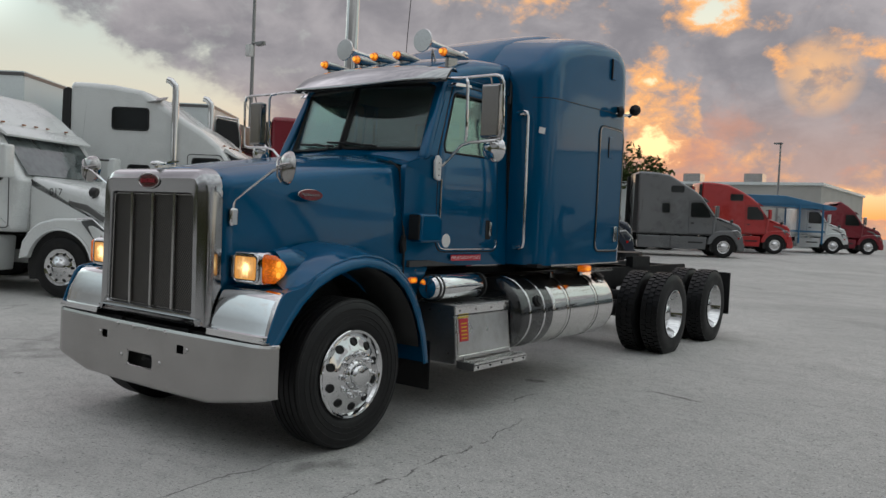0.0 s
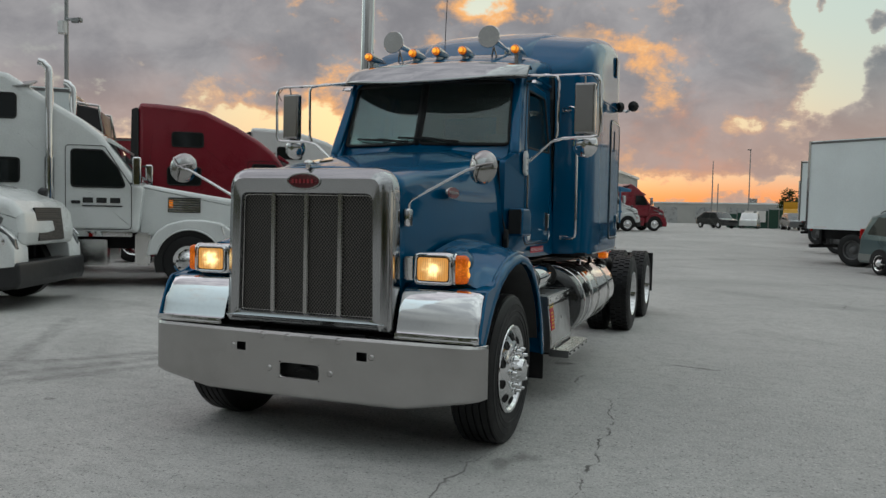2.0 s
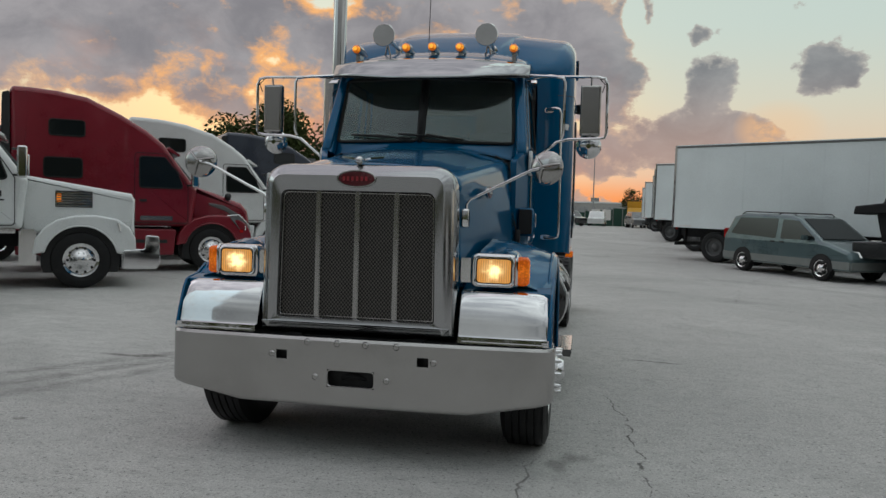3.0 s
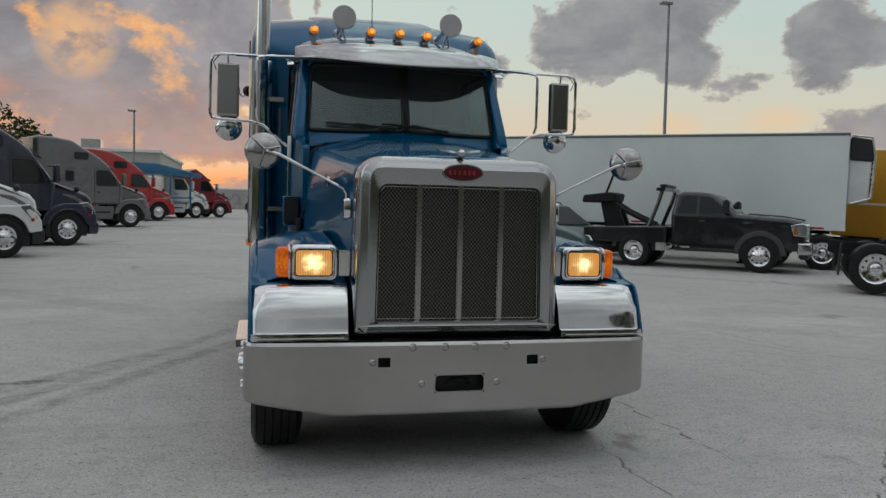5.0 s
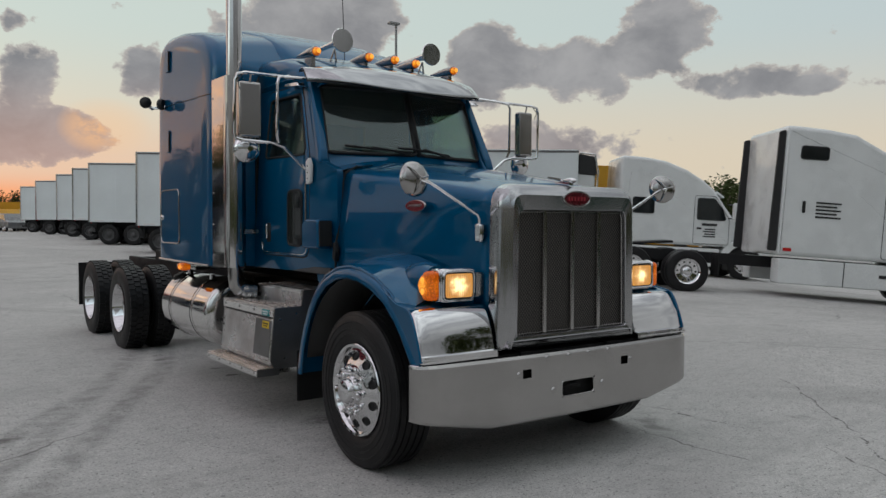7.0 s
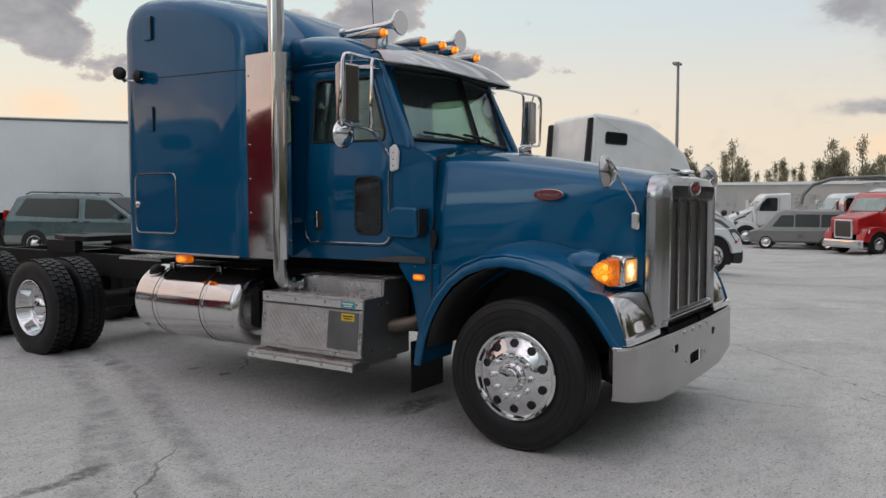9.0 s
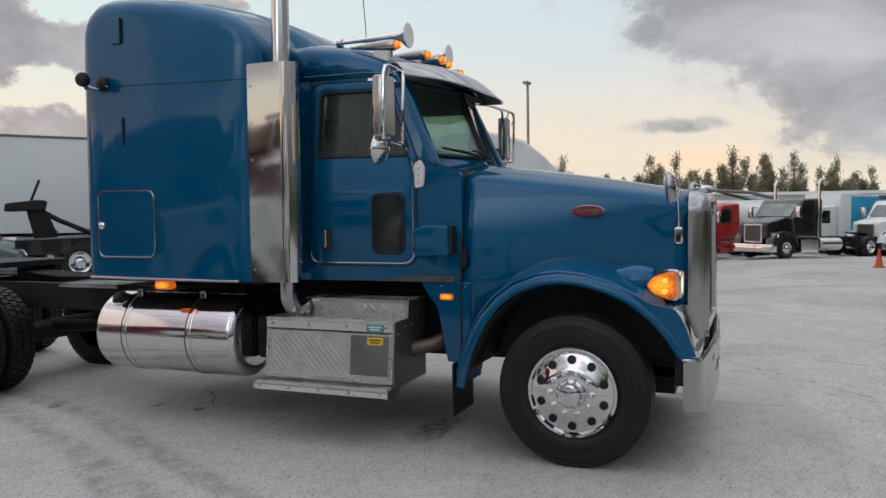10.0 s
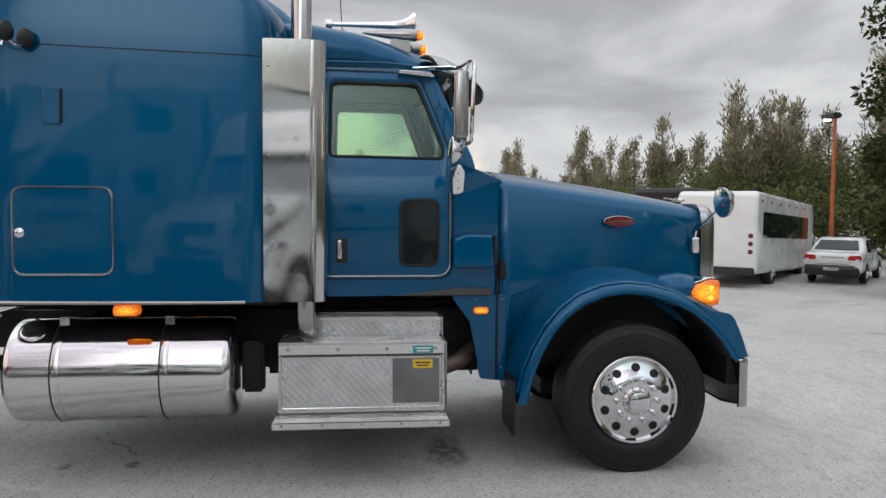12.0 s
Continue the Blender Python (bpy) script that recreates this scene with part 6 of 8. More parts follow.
    for x in (-0.62, 0.46):
        part("fifth_wheel_stand", B((x + 0.14 if x < 0 else x - 0.08, x + 0.24 if x < 0 else x + 0.02, 6.3, 6.9, 1.05, 1.2)), BLACK, fw)
        part("tail_lamp", B((x, x + 0.16, 8.42, 8.48, 0.86, 0.98), bevel=0.01), REDLENS, truck)
    part("down_pipe", tube([(-0.45, 0.9, 0.88), (-0.62, 1.05, 0.78), (-0.74, 1.16, 0.71), (-0.82, 1.30, 0.68), (-0.84, 1.5, 0.68)], 0.058, 12), DULLPIPE, truck, "dull brown exhaust down pipe")
    # red warning strip below the left door
    strip = part("warning_strip", B((0.9045, 0.9085, 1.445, 1.895, 1.245, 1.295)), REDLABEL, truck, "red fire extinguisher sticker")
    cu = bpy.data.curves.new("warning_text", "FONT")
    cu.body, cu.size, cu.align_x, cu.align_y = "FIRE EXTINGUISHER INSIDE", 0.036, "CENTER", "CENTER"
    txt = new("warning_text", cu)
    txt.parent = strip
    txt.matrix_world = pose(0.9092, 1.67, 1.27, 90, 0, 90)
    cu.materials.append(WHITELABEL)
    for s in (1, -1):
        wheel_front(truck, s * 1.166, 0.0, s)
        for y in (5.97, 7.60):
            wheel_drive(truck, s * 1.21, y, s)


build_flanks()


# ---- other vehicles: x forward, y to their left, front axle over the origin ----
VS = lambda x, z, y: (x, y, z)


def at_ground(x, y, heading, base=5.0):
    """A pose that stands on the yard with the front axle at (x, y) and the rear one base metres behind."""
    dx, dy = math.cos(radians(heading)), math.sin(radians(heading))
    slope = (gz(x, y) - gz(x - base * dx, y - base * dy)) / base
    return pose(x, y, gz(x, y), 0, 0, heading) @ pose(0, 0, 0, 0, -math.degrees(math.atan(slope)), 0)


def far_wheel(parent, x, y, s, R=0.51, w=0.27, rim=CHROME, dual=False, holes=True, rr=0.30):
    ax = (0, s, 0)
    prof = [(-w, rr), (-w, R * 0.85), (-w * 0.9, R * 0.97), (-w * 0.85, R), (-w * 0.15, R), (-w * 0.05, R * 0.965), (0.01, R * 0.8), (0.0, rr + 0.03), (-0.02, rr)]
    t = part("wheel", turn(prof, (x, y, R), ax, 36, caps=False), RUBBER, parent)
    if dual:
        part("inner_tyre", turn(prof, (x, y - s * 0.33, R), ax, 28, caps=False), RUBBER, t)
        dish = [(-0.01, rr), (0.004, rr + 0.008), (-0.02, rr - 0.02), (-0.10, rr - 0.03), (-0.11, 0.15), (-0.05, 0.11), (-0.02, 0.07), (-0.015, 0.001)]
    else:
        dish = [(-0.01, rr), (0.008, rr + 0.006), (0.0, rr - 0.02), (-0.01, rr - 0.05), (0.02, rr * 0.5), (0.06, rr * 0.34), (0.08, rr * 0.2), (0.085, 0.001)]
    part("rim", turn(dish, (x, y, R), ax, 28, caps=False), rim, t)
    if holes:
        for k in range(10):
            a = 2 * math.pi * k / 10
            d = -0.105 if dual else 0.004
            q = rr * 0.74
            part("hand_hole", turn([(0, 0.026), (0.006, 0.024), (0.007, 0.001)], (x + q * math.cos(a), y + s * d, R + q * math.sin(a)), (0, s, 0), 8), SEAL, t)
            if dual is False:
                part("wheel_nut", turn([(0, 0.014), (0.03, 0.01), (0.031, 0.001)], (x + rr * 0.46 * math.cos(a), y + s * 0.03, R + rr * 0.46 * math.sin(a)), (0, s, 0), 6), rim, t)
    return t


def tractor(label, place, heading, paint=WHITEPAINT, H=3.9, base=6.0, windows=(), hood="aero", extender=True, stack=False, near=True, skirt=True, day=False, group="parked lorries", set_back=0.0, full=False):
    """A parked road tractor with sleeper (or a day cab)."""
    t = thing("parked_truck", label, "truck", at_ground(*place, heading, base + 0.7), group)
    back = -2.35 if day else -4.2
    if day:
        o = [(back, 1.05), (-0.45, 1.05), (-0.35, 1.95), (-0.42, 2.0), (-0.95, 2.78), (-1.15, 2.86), (back + 0.1, 2.9), (back, 2.8)]
    else:
        o = [(back, 1.05), (-0.45, 1.05), (-0.35, 1.93), (-0.42, 2.0), (-0.98, 2.76), (-1.10, 2.92), (-1.45, 3.20), (-2.0, 3.52), (-2.7, H - 0.12), (-3.3, H - 0.03), (-3.8, H), (back + 0.05, H), (back, H - 0.1)]
    if full:
        o[5:10] = [(-1.02, 2.95), (-1.22, 3.30), (-1.75, 3.66), (-2.5, H - 0.12), (-3.2, H - 0.03)]
    part("cab", prism(rounded(o, 0.10, 3), VS, -1.2, 1.2, 0.11, 4), paint, t)
    if not day:
        part("sun_visor", prism(rounded([(-1.02, 2.80), (-0.74, 2.66), (-0.72, 2.70), (-0.98, 2.88)], 0.02, 2), VS, -1.08, 1.08, 0.01), paint, t)
        for y in (-0.8, -0.3, 0.0, 0.3, 0.8):
            part("roof_marker", B((-1.10, -1.04, y - 0.03, y + 0.03, 2.92, 2.945), bevel=0.008), AMBER_OFF, t)
    # hood and wings
    if hood == "square":
        ho = [(-0.5, 0.95), (0.72, 0.95), (1.16, 1.0), (1.17, 1.62), (1.08, 1.74), (-0.42, 2.02), (-0.5, 2.0)]
        part("hood", prism(rounded(ho, 0.06, 3), VS, -0.80, 0.80, 0.08, 3), paint, t)
        part("grille", prism(rounded([(-0.55, 0.78), (0.55, 0.78), (0.55, 1.66), (-0.55, 1.66)], 0.08, 4), lambda y, z, x: (x, y, z), 1.12, 1.22, 0.03), CHROME, t)
        part("grille_core", prism(rounded([(-0.45, 0.86), (0.45, 0.86), (0.45, 1.58), (-0.45, 1.58)], 0.05, 4), lambda y, z, x: (x, y, z), 1.215, 1.225), GRILLE, t)
    else:
        ho = [(-0.5, 0.95), (0.70, 0.95), (1.12, 0.95), (1.18, 1.15), (1.10, 1.45), (0.85, 1.62), (0.2, 1.82), (-0.42, 2.02), (-0.5, 2.0)]
        part("hood", prism(rounded(ho, 0.10, 3), VS, -0.92, 0.92, 0.14, 4), paint, t)
        part("grille", slab([(1.17, -0.42, 1.02), (1.19, 0.42, 1.02), (1.06, 0.46, 1.52), (1.06, -0.46, 1.52)], 0.03), GRILLE, t)
    for s in (1, -1):
        f = [(-0.80, 0.62), (-0.74, 0.90), (-0.60, 1.10), (-0.40, 1.24), (-0.1, 1.32), (0.25, 1.33), (0.6, 1.27), (0.95, 1.12), (1.14, 0.92), (1.16, 0.66), (0.70, 0.62)] + arc_points((0.0, 0.51), 0.62, 12, 168, 12)
        part("wing", prism(f, VS, s * 0.72, s * 1.18, 0.04, 3), paint, t)
        part("wheel_well", prism(arc_points((0.0, 0.51), 0.66, -20, 200, 16), VS, s * 0.5, s * 1.10), SEAL, t)
        if hood == "square":
            part("headlamp", slab([(1.02, s * 1.00, 0.98), (0.66, s * 1.192, 1.04), (0.60, s * 1.192, 1.20), (1.00, s * 0.98, 1.24)], 0.022), ALU, t)
        else:
            lamp = part("headlamp", prism(rounded([(0.38, 1.30), (0.62, 1.33), (1.10, 1.06), (1.15, 0.90), (0.85, 0.86), (0.62, 1.02)], 0.03, 3), lambda x, z, y: (x, y - s * 0.20 * max(0.0, x - 0.7), z), s * 1.10, s * 1.198, 0.02), DARKLENS, t, "smoked slanting headlamp")
            part("lamp_bulb", turn([(0, 0.075), (0.02, 0.07), (0.03, 0.04), (0.031, 0.001)], (0.92, s * 1.150, 1.03), (0.5, s, 0), 14), ALU, lamp)
            part("lamp_marker", B((0.66, 0.80, s * 1.19, s * 1.206, 0.92, 1.0), bevel=0.008), REDLENS, lamp)
            part("lamp_brow", tube([(x, s * (1.204 - 0.20 * max(0.0, x - 0.7)), z) for x, z in ((0.34, 1.32), (0.62, 1.345), (0.90, 1.20), (1.12, 1.07))], 0.014, 6), CHROME, lamp)
            part("side_intake", prism(rounded([(-0.05, 1.62), (0.32, 1.56), (0.68, 1.36), (0.62, 1.27), (0.34, 1.43), (-0.03, 1.56)], 0.02, 3), VS, s * 0.86, s * 0.932, 0.01), DULLSTEEL, t, "dark slanted air intake in the hood side")
            hm = part("hood_mirror", turn([(0, 0.05), (0.02, 0.085), (0.10, 0.085), (0.14, 0.04)], (0.48, s * 0.90, 1.76), (-0.9, 0, 0.2), 14), PLASTIC, t)
            part("mirror_stalk", rod((0.42, s * 0.90, 1.72), (0.30, s * 0.84, 1.52), 0.02), PLASTIC, hm)
        part("arch_lip", tube([(x, s * 1.183, z) for x, z in arc_points((0.0, 0.51), 0.625, 14, 166, 14)], 0.018, 6), paint, t)
        far_wheel(t, 0.0, s * 1.14, s, holes=near)
        for k in (0, 1):
            far_wheel(t, -base - 1.35 * k, s * 1.20, s, dual=True, holes=near)
        # side glass
        def pane(name, pts, mat_=DARKGLASS):
            o2 = rounded(pts, 0.07, 4)
            w = part(name, prism(o2, VS, s * 1.195, s * 1.212, 0.004), mat_, t)
            part("pane_seal", tube([(x, s * 1.209, z) for x, z in o2], 0.016, 6, True), SEAL, w)
        pane("door_window", [(-1.62, 1.92), (-0.66, 1.92), (-0.80, 2.28), (-1.08, 2.62), (-1.62, 2.62)])
        for x0, x1, z0, z1 in windows:
            pane("sleeper_window", [(x0, z0), (x1, z0), (x1, z1), (x0, z1)])
        part("door_line", tube([(x, s * 1.202, z) for x, z in rounded([(-1.72, 1.12), (-0.56, 1.12), (-0.56, 1.95), (-1.04, 2.70), (-1.72, 2.70)], 0.08, 4)], 0.008, 5, True), SEAL, t)
        part("door_handle", B((-1.62, -1.46, s * 1.20, s * 1.23, 1.60, 1.66), bevel=0.01), PLASTIC, t)
        mir = part("mirror", prism(rounded([(-0.52, 1.95), (-0.36, 1.95), (-0.36, 2.50), (-0.52, 2.50)], 0.05, 3), VS, s * 1.30, s * 1.52, 0.03), CHROME if hood == "square" or paint is REDPAINT else paint, t)
        part("mirror_arm", merge(rod((-0.60, s * 1.16, 2.45), (-0.46, s * 1.35, 2.45), 0.02), rod((-0.60, s * 1.16, 2.0), (-0.46, s * 1.35, 2.0), 0.02)), PLASTIC, mir)
        if extender and not day:
            part("side_extender", prism(rounded([(back - 0.20, 1.15), (back + 0.01, 1.15), (back + 0.01, H - 0.10), (back - 0.14, H - 0.16)], 0.05, 3), VS, s * 1.12, s * 1.19, 0.01), PLASTIC, t)
        if skirt:
            part("side_fairing", prism(rounded([(back + 0.1, 0.38), (-0.86, 0.38), (-0.80, 0.98), (back + 0.1, 0.98)], 0.05, 3), VS, s * 0.7, s * 1.16, 0.03), paint, t)
            part("fairing_line", B((-2.55, -2.53, s * 1.155, s * 1.166, 0.40, 0.97)), SEAL, t)
            part("fairing_step", B((-1.7, -1.0, s * 1.158, s * 1.172, 0.66, 0.74), bevel=0.005), PLASTIC, t)
        else:
            part("tank", turn([(0, 0.24), (0.03, 0.31), (1.5, 0.31), (1.53, 0.24)], (-3.9, s * 0.85, 0.68), (1, 0, 0), 28), ALU, t)
            part("step_box", B((-2.2, -1.0, s * 0.7, s * 1.13, 0.42, 0.92), bevel=0.02), ALU, t)
        part("quarter_guard", B((-base + 0.72, -base + 0.75, s * 0.62, s * 1.18, 0.45, 1.0)), RUBBER, t)
    # windscreen, roof lamps, bumper, frame
    part("windscreen", slab([(-0.38, -0.98, 2.02), (-0.38, 0.98, 2.02), (-0.955, 0.94, 2.74), (-0.955, -0.94, 2.74)], 0.014), SCREEN, t)
    part("windscreen_post", slab([(-0.40, -0.02, 2.0), (-0.40, 0.02, 2.0), (-0.96, 0.02, 2.74), (-0.96, -0.02, 2.74)], 0.022), SEAL, t)
    part("bumper", prism(rounded([(0.70, 0.34), (1.20, 0.34), (1.28, 0.44), (1.26, 0.72), (0.70, 0.72)], 0.05, 3), VS, -1.17, 1.17, 0.05), CHROME if hood == "square" else (paint if paint is not WHITEPAINT else PLASTIC), t)
    part("frame_rail", B((-base - 2.2, 0.5, -0.45, -0.36, 0.72, 0.98), (-base - 2.2, 0.5, 0.36, 0.45, 0.72, 0.98), (-base - 1.9, -base + 0.6, -0.42, 0.42, 0.78, 0.9)), BLACK, t)
    part("fifth_wheel", prism(rounded([(-base - 1.2, 1.05), (-base - 0.2, 1.16), (-base - 0.2, 1.22), (-base - 1.2, 1.10)], 0.01, 2), VS, -0.45, 0.45), BLACK, t)
    part("rear_flap", B((-base - 2.02, -base - 2.0, -1.2, -0.6, 0.3, 0.95), (-base - 2.02, -base - 2.0, 0.6, 1.2, 0.3, 0.95)), RUBBER, t)
    if stack:
        st = 3.55 if day else 3.98
        for s in (1, -1):
            part("exhaust_pipe", tube([(-1.98, s * 1.27, 1.0), (-1.98, s * 1.27, st), (-1.99, s * 1.27, st + 0.10), (-2.08, s * 1.27, st + 0.20), (-2.16, s * 1.27, st + 0.22)], 0.07, 12), CHROME, t)
            part("stack_shield", turn([(0, 0.095), (1.3, 0.095)], (-1.98, s * 1.27, 1.15), (0, 0, 1), 16), CHROME, t)
    # the nose ends close before the axle; a long-hood model carries its cab further back
    nose = ("hood", "wing", "grille", "grille_core", "headlamp", "bumper", "bumper_corner", "lamp_bulb", "lamp_marker", "lamp_brow", "side_intake", "arch_lip", "hood_mirror", "mirror_stalk")
    front = nose[1:] + ("wheel", "wheel_well", "frame_rail", "quarter_guard", "rear_flap", "fifth_wheel", "rim", "inner_tyre", "hand_hole", "wheel_nut")
    for ob in t.children_recursive:
        kind_ = ob.name.split(".")[0]
        if kind_ in nose:
            for v in ob.data.vertices:
                if v.co.x > 0.62:
                    v.co.x = 0.62 + (v.co.x - 0.62) * 0.58
                elif kind_ == "hood" and v.co.x < -0.2:
                    v.co.x -= set_back
        elif set_back and kind_ not in front:
            for v in ob.data.vertices:
                v.co.x -= set_back
    return t


def trailer(label, place, heading, L=16.1, H=4.1, nose=None, mat_=TRAILERWHITE, group="parked trailers", z0=1.15, rear=2.2):
    """A van trailer; the origin under the rear axle group, x forward; rear end at x = -2.2."""
    t = thing("trailer", label, "trailer", at_ground(*place, heading), group)
    x0, x1 = -rear, L - rear
    part("box", B((x0, x1, -1.29, 1.29, z0, H), bevel=0.02), mat_, t)
    part("top_rail", B((x0 - 0.01, x1 + 0.01, -1.305, 1.305, H - 0.10, H - 0.03), bevel=0.004), DULLSTEEL, t)
    part("bottom_rail", B((x0 - 0.01, x1 + 0.01, -1.305, 1.305, z0 - 0.02, z0 + 0.11), bevel=0.004), TRAILERWHITE, t)
    n = int(L / 1.22)
    for s in (1, -1):
        for i in range(1, n):
            part("panel_joint", B((x0 + i * L / n - 0.006, x0 + i * L / n + 0.006, s * 1.286, s * 1.296, z0 + 0.1, H - 0.1)), mat_, t)
        for i in range(0, n, 2):
            part("reflector", B((x0 + 0.3 + i * L / n, x0 + 0.75 + i * L / n, s * 1.302, s * 1.308, z0 + 0.02, z0 + 0.07)), REDLENS if i % 4 else WHITELABEL, t)
        for x in (0.0, -1.25):
            far_wheel(t, x, s * 1.22, s, dual=True, holes=False, rim=DULLRIM)
        part("corner_post", B((x0 - 0.034, x0 + 0.045, s * 1.285, s * 1.312, z0 - 0.02, H)), ALU, t)
        part("landing_leg", B((x1 - 2.9, x1 - 2.78, s * 0.75, s * 0.62, 0.05, z0), (x1 - 2.98, x1 - 2.70, s * 0.58, s * 0.80, 0.0, 0.05)), BLACK, t)
        part("rear_door", B((x0 - 0.03, x0 - 0.005, s * 0.02, s * 1.2, z0 + 0.12, H - 0.14)), mat_, t)
        part("lock_bar", rod((x0 - 0.05, s * 0.35, z0 + 0.1), (x0 - 0.05, s * 0.35, H - 0.12), 0.015), STEEL, t)
        part("tail_lamp", turn([(0, 0.05), (0.02, 0.045), (0.022, 0.001)], (x0 - 0.01, s * 1.0, z0 - 0.06), (-1, 0, 0), 10), REDLENS, t)
    part("chassis", B((x0, 1.6, -0.5, 0.5, 0.80, z0 - 0.02), (x0 + 0.05, x1 - 0.4, -0.4, 0.4, z0 - 0.14, z0 - 0.02)), BLACK, t)
    part("rear_guard", B((x0 - 0.02, x0 + 0.08, -1.1, 1.1, 0.50, 0.62), (x0, x0 + 0.08, -0.6, -0.5, 0.55, z0), (x0, x0 + 0.08, 0.5, 0.6, 0.55, z0)), BLACK, t)
    if nose == "reefer":
        part("cooling_unit", prism(rounded([(x1, 1.9), (x1 + 0.56, 2.0), (x1 + 0.60, 3.3), (x1 + 0.48, 3.75), (x1, 3.85)], 0.10, 4), VS, -1.0, 1.0, 0.06), WHITEPAINT, t, "white cooling unit on the trailer nose")
        part("cooling_hood", prism(rounded([(x1 + 0.02, 3.2), (x1 + 0.66, 3.15), (x1 + 0.58, 3.80), (x1 + 0.02, 3.9)], 0.08, 4), VS, -1.05, 1.05, 0.05), PLASTIC, t)
        for s in (1, -1):
            part("unit_frame", tube([(x1 + 0.10, s * 1.06, 1.95), (x1 + 0.62, s * 1.06, 2.1), (x1 + 0.68, s * 1.06, 3.3), (x1 + 0.58, s * 1.06, 3.86), (x1 + 0.05, s * 1.06, 3.92)], 0.035, 8), ALU, t)
        for i in range(6):
            part("grille_slat", B((x1 + 0.50, x1 + 0.635, -0.9, 0.9, 2.35 + 0.15 * i, 2.39 + 0.15 * i)), BLACK, t)
    return t


def car_body(t, prof, hw, paint, glass_prof, roof_in=0.16, belt=0.95, bevel=0.09):
    """Body from a side outline whose upper part leans in, with a glass band."""
    f = lambda x, z, y: (x, y * (1 - roof_in * max(0.0, z - belt)), z)
    bm = prism(rounded(prof, 0.07, 3), VS, -hw, hw, bevel, 4)
    bmesh.ops.bisect_plane(bm, geom=bm.verts[:] + bm.edges[:] + bm.faces[:], plane_co=(0, 0, belt), plane_no=(0, 0, 1))
    for v in bm.verts:
        v.co = f(v.co.x, v.co.z, v.co.y)
    part("body", bm, paint, t)
    for s in (1, -1):
        for o in glass_prof:
            o2 = rounded(o, 0.05, 4)
            part("side_window", prism(o2, lambda x, z, y: f(x, z, y), s * (hw - 0.012), s * (hw + 0.006), 0.003), DARKGLASS, t)
    return f


def build_fleet():
    # row on the sunset side, parked nose out at an angle
    a = tractor("white aero sleeper tractor, unit number on its hood", (-8.46, 3.79), 24, H=3.75, set_back=0.42, windows=((-3.3, -2.7, 2.15, 2.6),), near=True)
    cu = bpy.data.curves.new("unit_number", "FONT")
    cu.body, cu.size, cu.align_x = "017", 0.17, "CENTER"
    cu.materials.append(BLACKPRINT)
    n = new("unit_number", cu)
    n.parent = a
    n.matrix_basis = pose(-0.28, -0.945, 1.70, 90, 0, 0)
    b = tractor("white square-nose sleeper tractor with chrome stacks", (-8.25, 8.35), 37, H=4.1, hood="square", stack=True, skirt=False, set_back=0.5, windows=((-2.95, -2.50, 1.98, 2.42), (-3.30, -2.55, 3.15, 3.60)))
    for i in range(3):
        part("door_lettering", B((-1.92 + 0.24 * i, -1.74 + 0.24 * i, -1.214, -1.206, 1.62, 1.72)), BLACKPRINT, b)
    part("door_lettering", B((-1.93, -1.22, -1.214, -1.206, 1.55, 1.575)), BLACKPRINT, b)
    vent = part("vent_grille", B((-0.42, 0.20, -0.815, -0.795, 1.46, 1.76), bevel=0.006), PLASTIC, b, "chrome slatted vent in the hood side")
    for i in range(6):
        part("vent_slat", B((-0.42, 0.20, -0.838, -0.812, 1.475 + 0.047 * i, 1.503 + 0.047 * i), bevel=0.004), ALU, vent)
    part("vent_lamp", B((-0.40, -0.32, -0.836, -0.826, 1.56, 1.70), bevel=0.004), AMBER_DIM, vent)
    part("side_tank_cover", B((-2.9, -1.05, -1.17, -1.13, 0.98, 1.08), bevel=0.01), CHROME, b)
    part("bumper_corner", prism(rounded([(0.70, 0.34), (1.30, 0.34), (1.36, 0.50), (1.33, 0.96), (1.10, 0.98), (1.08, 0.72), (0.70, 0.70)], 0.04, 3), VS, -1.205, -1.10, 0.02), CHROME, b)
    part("battery_cover", B((-1.0, -0.72, -1.16, -0.8, 0.42, 1.06), bevel=0.04), ALU, b)
    dish = part("dish_antenna", turn([(0, 0.24), (0.04, 0.2), (0.07, 0.08), (0.075, 0.001)], (-2.95, -1.05, 3.82), (0.2, 0.3, -1), 24), STEEL, b)
    part("dish_mast", rod((-2.95, -1.05, 3.4), (-2.95, -1.05, 3.8), 0.03), STEEL, dish)
    c = tractor("dark red aero sleeper tractor with tinted windows", (-7.95, 12.85), 37, REDPAINT, 3.97, windows=((-3.45, -2.75, 2.98, 3.32), (-3.55, -2.80, 2.08, 2.50)), skirt=True)
    part("door_badge", B((-1.6, -0.9, -1.216, -1.206, 1.18, 1.28)), STEEL, c)
    tractor("white aero sleeper tractor beside a red one", (-8.0, 17.4), 37, H=3.85, windows=((-3.45, -2.75, 2.98, 3.32), (-3.55, -2.80, 2.08, 2.50)))
    tractor("navy blue aero sleeper tractor", (-7.6, 22.4), 37, DARKBLUE, 3.9, windows=((-2.6, -1.9, 2.95, 3.3),))
    tractor("grey aero sleeper tractor with dark extenders", (-7.6, 35.7), 33, GREYPAINT, 4.05, windows=((-3.0, -2.65, 2.1, 2.55), (-2.6, -2.0, 3.1, 3.4)))
    tractor("bright red aero sleeper tractor", (-7.3, 44.1), 33, BRIGHTRED, 3.95, windows=((-2.6, -1.9, 2.95, 3.3),), near=False)
    tractor("white day-cab tractor beside a blue carrier", (-5.8, 52.4), 33, H=2.9, day=True, near=False)
